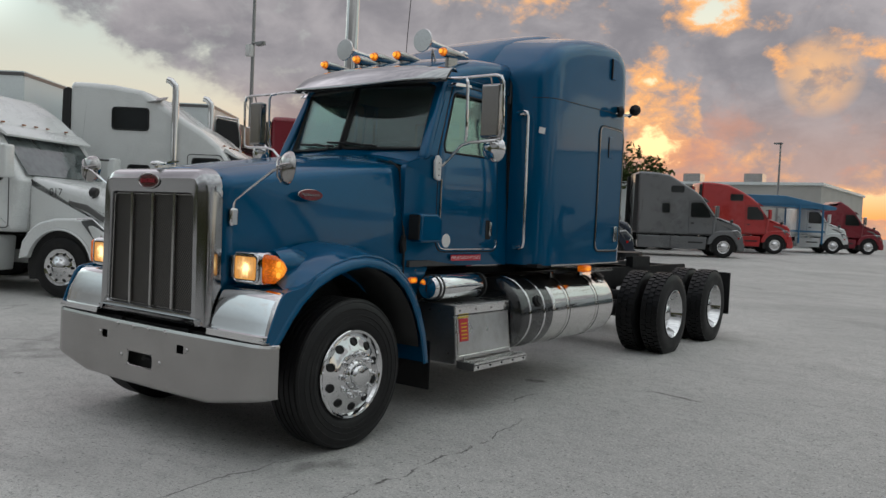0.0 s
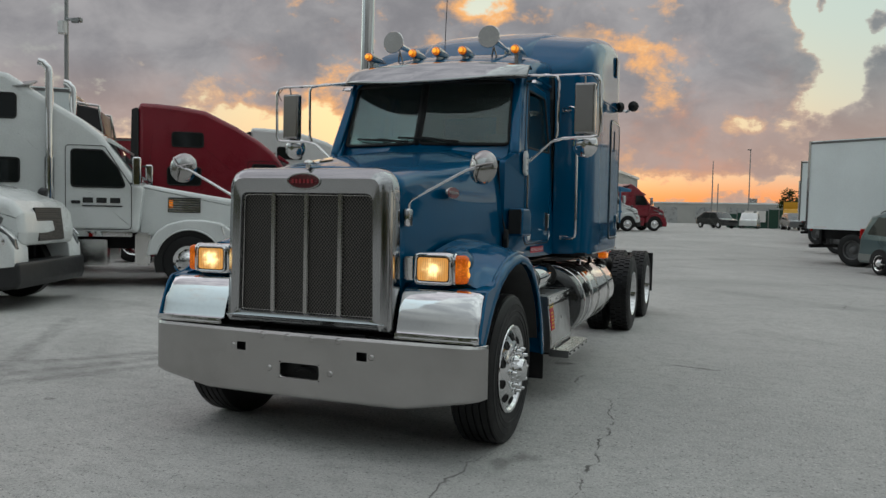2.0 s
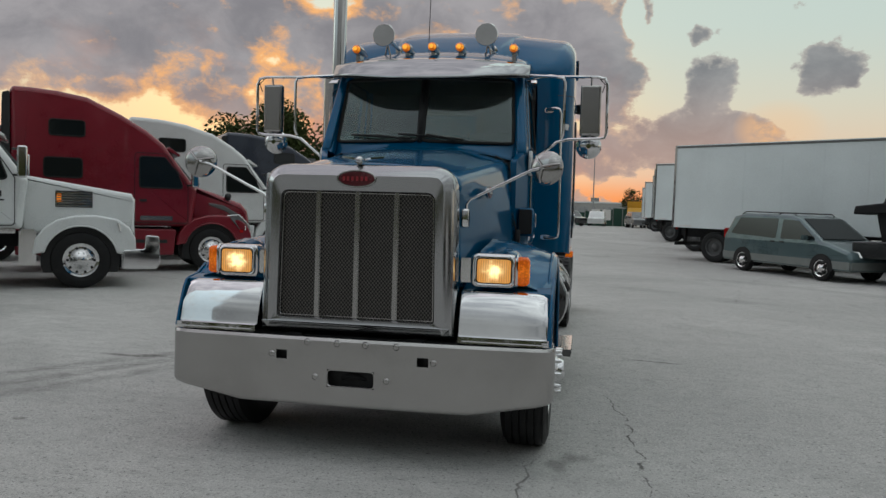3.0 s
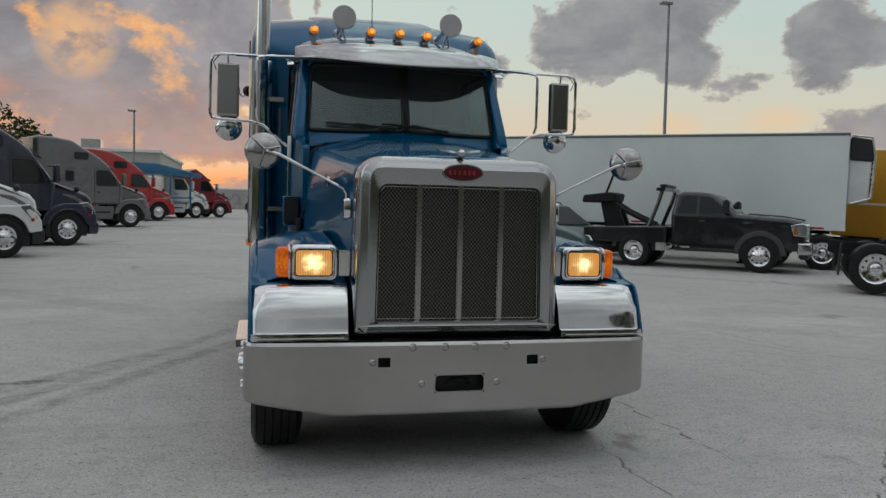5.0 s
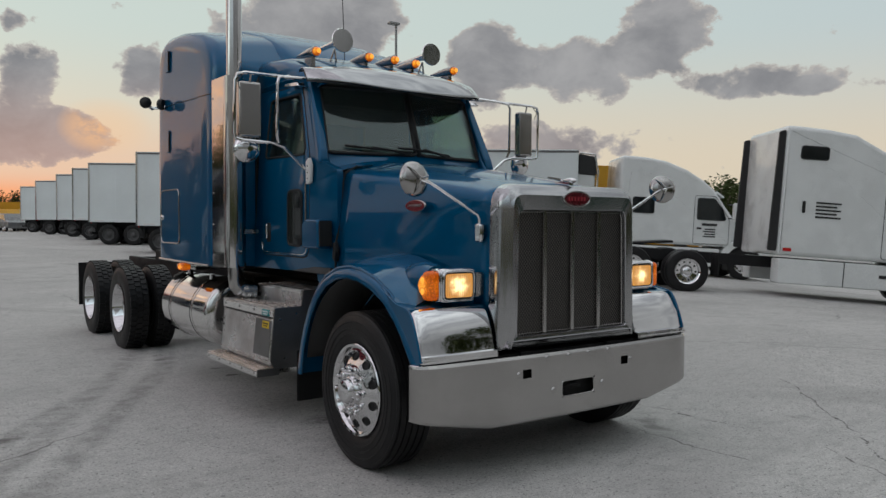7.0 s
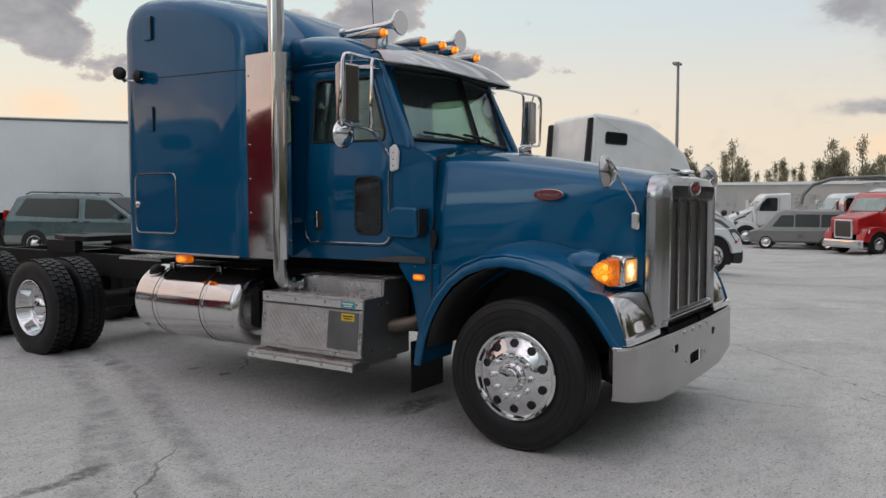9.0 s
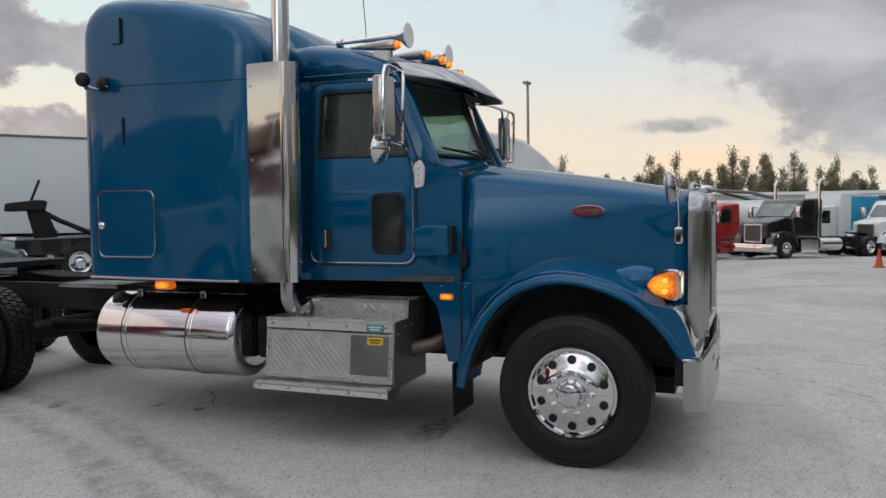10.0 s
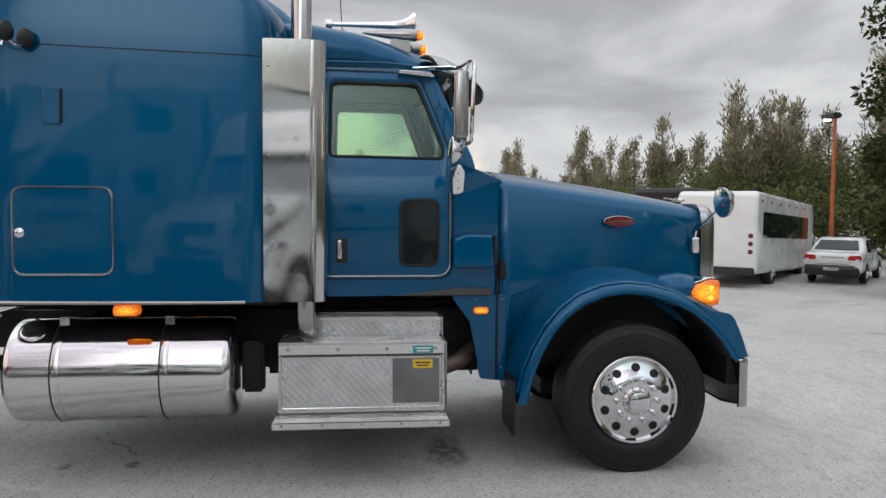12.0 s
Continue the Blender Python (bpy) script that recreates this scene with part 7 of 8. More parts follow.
    tractor("dark red aero sleeper tractor far down the row", (-4.4, 56.7), 33, REDPAINT, 3.2, near=False)
    # trailers coupled or parked behind that row
    d37 = Vector((math.cos(radians(37)), math.sin(radians(37))))
    for (x, y), back, lab, m_, h in (((-8.25, 8.35), 18.6, "white box trailer behind a tractor", TRAILERWHITE, 4.25), ((-7.95, 12.85), 18.65, "white refrigerated trailer behind a red tractor", TRAILERWHITE, 4.2),
                                     ((-7.7, 26.0), 17.5, "dark red box trailer in a row", REDPAINT, 3.9), ((-7.6, 35.7), 18.8, "dark grey box trailer behind a tractor", GREYPAINT, 3.7), ((-7.3, 44.1), 18.8, "white box trailer behind a red tractor", TRAILERWHITE, 3.8)):
        p = Vector((x, y)) - d37 * back
        trailer(lab, (p.x, p.y), 37, 15.2, h, "reefer" if "refrig" in lab else None, m_)
    # car carrier in blue beyond the red tractor
    cc = thing("car_carrier", "blue open car carrier trailer frame", "trailer", at_ground(-9.2, 47.8, 33), "parked trailers")
    for z in (1.3, 2.9):
        part("deck", B((-7.0, 4.0, -1.2, 1.2, z, z + 0.10), bevel=0.02), MIDBLUE, cc)
    for x in (-6.8, -3.6, -0.4, 2.4, 3.8):
        for s in (1, -1):
            part("post", rod((x, s * 1.2, 0.6), (x, s * 1.2, 3.0), 0.06), MIDBLUE, cc)
    part("deck_roof", prism(rounded([(-1.5, 2.9), (4.6, 2.7), (4.6, 2.9), (1.5, 3.5), (-1.5, 3.5)], 0.1, 3), VS, -1.2, 1.2, 0.04), MIDBLUE, cc)
    for s in (1, -1):
        far_wheel(cc, -5.0, s * 1.2, s, holes=False)
        far_wheel(cc, -6.1, s * 1.2, s, holes=False)

    # the other side: trailers parked at the mirrored angle
    h = -37
    f = Vector((math.cos(radians(h)), math.sin(radians(h))))
    left = Vector((-f.y, f.x))
    f1, l1 = Vector((math.cos(radians(-40)), math.sin(radians(-40)))), Vector((math.sin(radians(40)), math.cos(radians(40))))
    c1 = Vector((4.5, 23.5)) + l1 * 1.3 + f1 * 2.85
    trailer("long white refrigerated trailer with a dark cooling unit", (c1.x, c1.y), -40, 14.3, 4.0, "reefer", rear=2.85)
    for i, (x, y, hh) in enumerate(((5.2, 29.6, 4.2), (5.1, 38.0, 4.1), (5.6, 44.5, 4.1), (6.25, 53.0, 4.15), (6.4, 62.2, 4.1), (7.1, 74.8, 4.1))):
        c0 = Vector((x, y)) + left * 1.3 + f * 2.2
        trailer("white box trailer parked in a row", (c0.x, c0.y), h, 14.6, hh)
    k = tractor("white aero sleeper tractor with grey side extenders", (17.75, 4.55), h, H=4.15, base=6.25, full=True, windows=((-3.80, -3.15, 3.38, 3.68),))
    for i in range(5):
        part("side_lettering", B((-3.35, -2.75 - 0.1 * (i % 2), -1.212, -1.206, 2.0 + 0.085 * i, 2.04 + 0.085 * i)), BLACKPRINT, k)
    part("hatch_handle", B((-3.68, -3.60, -1.225, -1.205, 2.10, 2.38), bevel=0.01), PLASTIC, k)
    part("red_plate", B((-4.05, -3.85, -1.214, -1.206, 1.16, 1.24)), REDLENS, k)
    l = tractor("white aero sleeper tractor with door lettering", (20.24, 11.68), h, extender=False, H=3.9, windows=((-3.75, -3.05, 2.05, 2.55),))
    part("door_lettering", B((-1.45, -0.95, -1.212, -1.206, 1.72, 1.80), bevel=0.01), BLACKPRINT, l)
    for i in range(4):
        part("door_lettering", B((-1.40 + 0.05 * (i % 2), -1.0, -1.212, -1.206, 1.35 + 0.08 * i, 1.39 + 0.08 * i)), BLACKPRINT, l)
    by = thing("box_truck", "yellow box truck body behind the white tractor", "truck", at_ground(20.6, 15.9, h), "parked lorries")
    part("box", B((-3.4, -0.2, -1.25, 1.25, 0.95, 3.75), bevel=0.03), YELLOW, by)
    part("box_band", B((-3.41, -0.19, -1.262, 1.262, 1.98, 2.05)), WHITELABEL, by)
    part("chassis", B((-3.0, 1.9, -0.9, 0.9, 0.55, 1.0)), BLACK, by)
    part("cab", prism(rounded([(-0.1, 0.7), (1.9, 0.7), (2.0, 1.5), (1.4, 2.2), (-0.1, 2.3)], 0.1, 3), VS, -1.1, 1.1, 0.07), YELLOW, by)
    for s in (1, -1):
        far_wheel(by, -1.5, s * 1.2, s, dual=True, holes=False)
        far_wheel(by, 1.2, s * 1.1, s, holes=False)

    # teal minivan
    v = thing("minivan", "grey-teal minivan with roof rails and alloy wheels", "car", at_ground(8.42, 17.25, -60))
    prof = [(0.92, 0.30), (0.95, 0.62), (0.86, 0.80), (0.25, 0.98), (-0.10, 1.05), (-0.95, 1.62), (-1.25, 1.70), (-3.1, 1.72), (-3.55, 1.62), (-3.86, 1.05), (-3.90, 0.45), (-3.80, 0.30)]
    car_body(v, prof, 0.93, TEAL, [[(-0.28, 1.06), (-0.28, 1.10), (-0.95, 1.56), (-1.52, 1.59), (-1.52, 1.04)], [(-1.70, 1.04), (-1.70, 1.60), (-3.25, 1.59), (-3.58, 1.10)]])
    part("windscreen", slab([(-0.14, -0.74, 1.09), (-0.14, 0.74, 1.09), (-0.93, 0.66, 1.62), (-0.93, -0.66, 1.62)], 0.012), DARKGLASS, v)
    part("lower_trim", B((-3.90, 0.96, -0.945, 0.945, 0.30, 0.60), bevel=0.05), VANGREY, v)
    for x in (0.0, -2.98):
        part("wheel_well", prism(arc_points((x, 0.33), 0.385, -8, 188, 18), VS, -0.951, 0.951), SEAL, v)
    for s in (1, -1):
        for x in (0.0, -2.98):
            far_wheel(v, x, s * 0.95, s, R=0.33, w=0.21, rim=ALU, holes=False, rr=0.215)
            for q in range(6):
                a = 2 * math.pi * q / 6 + 0.3
                c = lambda rad, da: (x + rad * math.cos(a + da), 0.33 + rad * math.sin(a + da))
                part("rim_slot", prism([c(0.075, -0.20), c(0.185, -0.34), c(0.185, 0.34), c(0.075, 0.20)], VS, s * 0.95, s * 0.978), SEAL, v)
        for x in (-1.45, -1.80):
            part("door_handle", B((x - 0.09, x + 0.09, s * 0.925, s * 0.955, 0.93, 0.97), bevel=0.01), PLASTIC, v)
        part("roof_rail", tube([(-1.2, s * 0.68, 1.70), (-1.3, s * 0.68, 1.76), (-3.2, s * 0.68, 1.77), (-3.35, s * 0.68, 1.70)], 0.018, 6), PLASTIC, v)
        part("headlamp", slab([(0.93, s * 0.55, 0.66), (0.70, s * 0.90, 0.70), (0.62, s * 0.90, 0.82), (0.86, s * 0.55, 0.80)], 0.03), ALU, v)
        part("tail_lamp", B((-3.905, -3.82, s * 0.72, s * 0.90, 0.95, 1.25), bevel=0.02), REDLENS, v)
        part("mirror", B((-0.62, -0.45, s * 0.94, s * 1.10, 1.05, 1.18), bevel=0.03), TEAL, v)

    # black tow truck: crew pickup cab with a boom and wheel lift
    w = thing("tow_truck", "black tow truck with a boom and wheel lift", "truck", at_ground(12.55, 13.95, -41, 3.4))
    prof = [(0.98, 0.60), (1.10, 0.70), (1.10, 1.26), (1.02, 1.40), (0.70, 1.47), (-0.62, 1.56), (-1.22, 2.06), (-1.42, 2.13), (-2.05, 2.15), (-2.26, 2.06), (-2.36, 1.50), (-2.36, 0.62)]
    car_body(w, prof, 1.0, BLACKPAINT, [[(-0.80, 1.56), (-0.86, 1.64), (-1.30, 1.99), (-1.60, 2.02), (-1.60, 1.54)], [(-1.68, 1.54), (-1.68, 2.02), (-2.06, 2.02), (-2.20, 1.54)]], 0.14, 1.45, 0.11)
    part("windscreen", slab([(-0.66, -0.86, 1.60), (-0.66, 0.86, 1.60), (-1.19, 0.77, 2.03), (-1.19, -0.77, 2.03)], 0.012), DARKGLASS, w)
    gr_ = part("grille", prism(rounded([(-0.62, 0.86), (0.62, 0.86), (0.66, 1.34), (-0.66, 1.34)], 0.06, 3), lambda y, z, x: (x, y, z), 1.08, 1.17, 0.02), CHROME, w)
    for z in (0.95, 1.16):
        part("grille_gap", B((1.165, 1.176, -0.55, 0.55, z, z + 0.11), bevel=0.004), GRILLE, gr_)
    part("bumper", prism(rounded([(0.92, 0.52), (1.24, 0.54), (1.27, 0.62), (1.25, 0.84), (0.92, 0.84)], 0.04, 3), VS, -1.02, 1.02, 0.04), CHROME, w)
    part("bumper_valance", B((0.95, 1.18, -0.9, 0.9, 0.40, 0.55), bevel=0.03), PLASTIC, w)
    part("hood_line", tube([(1.0, 0.62, 1.43), (0.4, 0.66, 1.52), (-0.5, 0.70, 1.565)], 0.02, 6), BLACKPAINT, w)
    part("bed", prism(rounded([(-2.45, 0.66), (-4.85, 0.66), (-4.85, 1.08), (-2.45, 1.16)], 0.05, 3), VS, -1.06, 1.06, 0.04), BLACKPAINT, w)
    part("bed_stripe", B((-2.72, -2.45, -1.10, -1.03, 0.48, 0.70)), ALU, w)
    for s in (1, -1):
        part("headboard_post", tube([(-3.0, s * 0.9, 1.10), (-2.74, s * 0.9, 1.82), (-2.64, s * 0.9, 2.18)], 0.06, 8), BLACKPAINT, w)
        part("boom_arm", tube([(-4.35, s * 0.28, 1.88), (-3.8, s * 0.28, 1.55), (-3.0, s * 0.28, 1.18)], 0.065, 8), BLACK, w)
        part("boom_post", prism([(-3.80, 1.06), (-4.40, 1.06), (-4.60, 1.92), (-4.20, 1.98), (-4.0, 1.58)], VS, s * 0.18, s * 0.34), BLACK, w)
        part("headlamp", prism(rounded([(0.78, 1.02), (1.09, 1.00), (1.10, 1.30), (0.98, 1.36), (0.70, 1.30)], 0.03, 3), lambda x, z, y: (x + 0.03, y, z), s * 0.68, s * 1.012, 0.02), ALU, w, "clear wraparound headlamp")
        part("signal", B((0.80, 0.92, s * 0.99, s * 1.018, 1.04, 1.22), bevel=0.01), AMBER_OFF, w)
        part("rear_flare", prism(arc_points((-3.35, 0.45), 0.64, 8, 172, 12) + list(reversed(arc_points((-3.35, 0.45), 0.52, 8, 172, 12))), VS, s * 0.9, s * 1.10), BLACKPAINT, w)
        part("wing_flare", prism(arc_points((0, 0.46), 0.66, 2, 178, 14) + list(reversed(arc_points((0, 0.46), 0.52, 2, 178, 14))), VS, s * 0.9, s * 1.06, 0.02), GREYFLARE, w, "grey wheel-arch flare")
        part("wheel_well", prism(arc_points((0.0, 0.46), 0.53, -10, 190, 14), VS, s * 0.6, s * 1.012), SEAL, w)
        part("side_step", B((-2.2, -0.62, s * 0.98, s * 1.08, 0.50, 0.58), bevel=0.02), PLASTIC, w)
        part("door_line", tube([(x, s * 1.004, z) for x, z in rounded([(-1.64, 0.72), (-0.70, 0.72), (-0.66, 1.50), (-1.64, 1.50)], 0.08, 4)], 0.006, 5, True), SEAL, w)
        part("door_handle", B((-1.58, -1.42, s * 0.995, s * 1.03, 1.32, 1.36), bevel=0.01), CHROME, w)
        part("wing_badge", B((-0.45, -0.20, s * 1.0, s * 1.012, 1.30, 1.36), bevel=0.004), CHROME, w)
        part("mirror", B((-0.95, -0.78, s * 1.06, s * 1.32, 1.56, 1.92), bevel=0.04), PLASTIC, w)
        part("mirror_arm", rod((-0.85, s * 0.98, 1.62), (-0.86, s * 1.10, 1.66), 0.025), PLASTIC, w)
        far_wheel(w, 0.0, s * 1.03, s, R=0.45, w=0.25, rim=CHROME, holes=True, rr=0.27)
        far_wheel(w, -3.35, s * 1.08, s, R=0.45, w=0.25, rim=CHROME, dual=True, holes=False, rr=0.27)
    part("headboard_bar", B((-2.80, -2.52, -1.05, 1.05, 2.14, 2.24), bevel=0.03), BLACKPAINT, w)
    part("light_bar", B((-2.78, -2.56, -0.7, 0.7, 2.25, 2.34), bevel=0.03), PLASTIC, w)
    part("wheel_lift", prism(rounded([(-5.1, 1.78), (-4.12, 1.82), (-4.06, 2.06), (-4.26, 2.10), (-5.05, 2.00)], 0.06, 3), VS, -0.55, 0.55, 0.04), BLACK, w, "raised black wheel lift bar")
    part("lift_rod", rod((-4.5, -0.2, 1.95), (-4.25, -0.2, 2.62), 0.035), BLACK, w)

    # far side of the yard
    g = thing("passenger_van", "silver grey passenger van with dark windows", "van", at_ground(38.5, 6.6, 97, 3.4))
    prof = [(0.85, 0.32), (0.88, 0.90), (0.15, 1.16), (-0.50, 1.86), (-0.8, 2.0), (-3.55, 2.02), (-3.78, 1.9), (-3.82, 0.35)]
    car_body(g, prof, 0.98, VANSILVER, [[(-0.25, 1.15), (-0.7, 1.75), (-1.3, 1.76), (-1.3, 1.15)], [(-1.36, 1.15), (-1.36, 1.80), (-2.5, 1.80), (-2.5, 1.15)], [(-2.56, 1.15), (-2.56, 1.80), (-3.6, 1.80), (-3.65, 1.15)]])
    part("grille", B((0.84, 0.90, -0.6, 0.6, 0.62, 0.86), bevel=0.01), PLASTIC, g)
    part("windscreen", slab([(0.12, -0.8, 1.17), (0.12, 0.8, 1.17), (-0.45, 0.72, 1.76), (-0.45, -0.72, 1.76)], 0.012), DARKGLASS, g)
    for s in (1, -1):
        for x in (0.0, -2.85):
            far_wheel(g, x, s * 0.98, s, R=0.36, w=0.22, rim=ALU, holes=False, rr=0.22)
    tractor("white day-cab tractor behind the grey van", (41.5, 8.6), 112, day=True, near=False, group="far lorries", base=4.5)
    vac = tractor("white vacuum truck with tank and curved boom pipe", (41.2, 4.6), 118, day=True, near=False, group="far lorries", hood="square", base=5.0)
    part("tank", turn([(0, 0.4), (0.2, 0.85), (0.5, 0.98), (4.6, 0.98), (4.9, 0.85), (5.0, 0.4)], (-7.6, 0, 2.15), (1, 0, 0), 24), WHITEPAINT, vac, "white steel vacuum tank")
    part("boom_pipe", tube([(-7.4, 0.3, 3.2), (-6.0, 0.3, 3.55), (-3.0, 0.3, 3.75), (-0.6, 0.3, 3.65), (0.4, 0.3, 3.35), (0.9, 0.3, 2.8), (1.0, 0.3, 2.3)], 0.10, 10), DULLSTEEL, vac, "curved dull grey boom pipe")
    part("boom_arm", tube([(-7.0, -0.2, 3.1), (-5.0, -0.2, 3.5), (-2.4, -0.1, 3.35)], 0.10, 8), SILVER, vac)
    part("boom_ram", rod((-6.4, 0.1, 3.0), (-4.2, 0.1, 3.6), 0.06), BLACK, vac)
    tractor("bright red square-nose day-cab tractor", (36.0, 2.0), 142, BRIGHTRED, day=True, near=False, hood="square", group="far lorries", base=4.5)
    tractor("black square-nose day-cab tractor with chrome bumper", (34.5, -1.6), 138, BLACKPAINT, day=True, near=True, hood="square", group="far lorries", base=5.9, skirt=False, stack=True)
    dump = tractor("white square-nose dump truck with a black body", (39.8, -7.0), 131, day=True, near=True, hood="square", group="far lorries", base=4.7, skirt=False)
    part("dump_body", prism(rounded([(-2.6, 1.15), (-7.8, 1.15), (-8.0, 2.75), (-3.0, 2.95), (-1.3, 3.15), (-1.3, 3.0), (-2.5, 2.85)], 0.03, 2), VS, -1.25, 1.25, 0.02), BLACKPAINT, dump, "black dump body")
    for i in range(7):
        for s in (1, -1):
            part("body_rib", B((-7.6 + 0.75 * i, -7.5 + 0.75 * i, s * 1.25, s * 1.32, 1.2, 2.7)), BLACKPAINT, dump)
    bx = thing("box_truck", "white box truck with a light blue print", "truck", at_ground(42.6, -4.1, 134), "far lorries")
    part("box", B((-7.5, -0.6, -1.25, 1.25, 1.0, 3.35), bevel=0.03), TRAILERWHITE, bx)
    for s in (1, -1):
        part("printed_side", B((-7.2, -1.4, s * 1.252, s * 1.262, 1.2, 3.2)), SKYBLUE, bx, "light blue print")
        part("printed_disc", turn([(0, 0.55), (0.004, 0.54), (0.005, 0.001)], (-3.6, s * 1.262, 2.4), (0, s, 0), 24), SILVER, bx)
    part("cab", prism(rounded([(-0.5, 0.7), (1.1, 0.7), (1.2, 1.6), (0.8, 2.6), (-0.5, 2.7)], 0.1, 3), VS, -1.1, 1.1, 0.08), WHITEPAINT, bx)
    part("windscreen", slab([(1.17, -0.9, 1.7), (1.17, 0.9, 1.7), (0.86, 0.85, 2.5), (0.86, -0.85, 2.5)], 0.02), DARKGLASS, bx)
    for s in (1, -1):
        far_wheel(bx, 0.2, s * 1.1, s, holes=False)
        far_wheel(bx, -5.5, s * 1.2, s, dual=True, holes=False)
        part("door_window", prism(rounded([(0.0, 1.7), (0.75, 1.7), (0.55, 2.4), (0.0, 2.4)], 0.05, 3), VS, s * 1.09, s * 1.11), DARKGLASS, bx)
    cone = thing("traffic_cone", "orange traffic cone on asphalt", "cone", at_ground(27.0, -5.4, 0))
    part("cone", turn([(0, 0.17), (0.04, 0.17), (0.05, 0.14), (0.70, 0.03), (0.71, 0.001)], (0, 0, 0.0), (0, 0, 1), 16), CONE, cone)
    part("cone_base", B((-0.20, 0.20, -0.20, 0.20, 0.0, 0.04), bevel=0.01), CONE, cone)

    def bus(label, place, heading, paint, L, glass_, tall=1.0):
        t = thing("bus", label, "bus", at_ground(*place, heading) @ Matrix.Diagonal((1, 1, tall, 1)), "parked buses")
        part("body", prism(rounded([(0.0, 0.45), (L, 0.45), (L + 0.1, 2.6), (L - 0.3, 3.0), (0.15, 3.05), (0.0, 2.9)], 0.12, 4), VS, -1.2, 1.2, 0.12), paint, t)
        part("skirt_bumper", B((-0.08, 0.4, -1.15, 1.15, 0.42, 0.66), bevel=0.03), PLASTIC, t)
        if paint is WHITEPAINT:
            part("rear_door", B((-0.008, 0.01, -0.75, 0.75, 0.75, 2.5), bevel=0.005), paint, t)
        else:
            part("rear_window", B((-0.014, 0.01, -0.92, 0.92, 1.75, 2.55), bevel=0.005), glass_, t)
            part("rear_strip", B((-0.03, 0.0, -0.95, 0.95, 1.60, 1.635), bevel=0.006), CHROME, t)
            for z in (0.85, 1.10, 1.35):
                part("vent_line", B((-0.012, 0.0, -0.9, 0.9, z, z + 0.03)), SEAL, t)
        for s in (1, -1):
            n = 5
            for i in range(n):
                a = 0.7 + i * (L - 1.8) / n
                part("side_window", prism(rounded([(a, 1.60), (a + (L - 1.8) / n - 0.05, 1.60), (a + (L - 1.8) / n - 0.05, 2.42), (a, 2.42)], 0.05, 3), VS, s * 1.19, s * 1.212), glass_, t)
            for z in (1.15, 1.4, 1.65):
                part("tail_lamp", turn([(0, 0.075), (0.02, 0.07), (0.022, 0.001)], (-0.0, s * 1.02, z), (-1, 0, 0), 12), DARKREDLENS, t)
            for i in range(6):
                part("roof_light", B((0.4 + i * L / 7, 0.5 + i * L / 7, s * 1.18, s * 1.22, 2.72, 2.78)), REDLENS, t)
            far_wheel(t, 2.3, s * 1.18, s, R=0.45, holes=False, rr=0.26)
            far_wheel(t, L - 1.6, s * 1.18, s, R=0.45, holes=False, rr=0.26)
        return t
    bus("white shuttle bus with dark side windows", (16.4, -8.9), -41, WHITEPAINT, 9.0, DARKGLASS, 0.955)
    bus("black coach with a wide dark rear window", (21.4, -9.3), -41, COACHBLACK, 9.0, DARKGLASS, 1.02)
    bus("black shuttle bus with red tail lamps", (25.9, -9.0), -41, COACHBLACK, 8.0, DARKGLASS, 0.96)
    s_ = thing("sedan", "white sedan with red tail lamps and a dark scuffed rear bumper", "car", at_ground(19.75, -15.6, -43))
    prof = [(0.80, 0.25), (0.88, 0.40), (0.88, 0.58), (0.70, 0.70), (0.30, 0.80), (-0.35, 0.90), (-0.75, 1.16), (-1.05, 1.34), (-1.35, 1.43), (-1.75, 1.46), (-2.15, 1.43), (-2.45, 1.33), (-2.80, 1.13), (-3.02, 1.03), (-3.46, 1.00), (-3.56, 0.95), (-3.62, 0.80), (-3.60, 0.62), (-3.55, 0.36)]
    car_body(s_, prof, 0.86, WHITEPAINT, [[(-0.62, 0.97), (-1.05, 1.27), (-1.35, 1.37), (-1.62, 1.39), (-1.62, 0.97)], [(-1.70, 0.97), (-1.70, 1.39), (-2.10, 1.37), (-2.38, 1.25), (-2.52, 1.00)]], 0.34, 0.94, 0.14)
    part("rear_screen", slab([(-2.93, -0.66, 1.085), (-2.93, 0.66, 1.085), (-2.42, 0.56, 1.368), (-2.42, -0.56, 1.368)], 0.012), DARKGLASS, s_)
    part("boot_line", tube([(-3.04, -0.62, 1.03), (-3.44, -0.60, 1.010), (-3.60, -0.56, 0.92), (-3.63, -0.48, 0.66), (-3.63, 0.48, 0.66), (-3.60, 0.56, 0.92), (-3.44, 0.60, 1.010), (-3.04, 0.62, 1.03)], 0.006, 5), SEAL, s_)
    part("rear_bumper", prism(rounded([(-3.66, 0.30), (-3.36, 0.26), (-3.36, 0.60), (-3.62, 0.62), (-3.70, 0.52)], 0.06, 3), VS, -0.80, 0.80, 0.06), PLASTIC, s_, "dark scuffed bumper")
    part("bumper_corner", B((-3.66, -3.34, -0.88, -0.62, 0.44, 0.68), bevel=0.05), WHITEPAINT, s_)
    part("plate_bar", B((-3.718, -3.69, -0.22, 0.22, 0.45, 0.55), bevel=0.008), SILVER, s_)
    part("boot_trim", B((-3.645, -3.60, -0.34, 0.34, 0.865, 0.89), bevel=0.006), SILVER, s_)
    for s in (1, -1):
        lamp_ = prism(rounded([(0.44, 0.80), (0.82, 0.76), (0.85, 0.86), (0.80, 0.95), (0.50, 0.93)], 0.03, 4), lambda y, z, x: (x + 0.30 * max(0.0, y - 0.62), s * y, z), -3.652, -3.52, 0.015)
        part("tail_lamp", lamp_, REDLENS, s_)
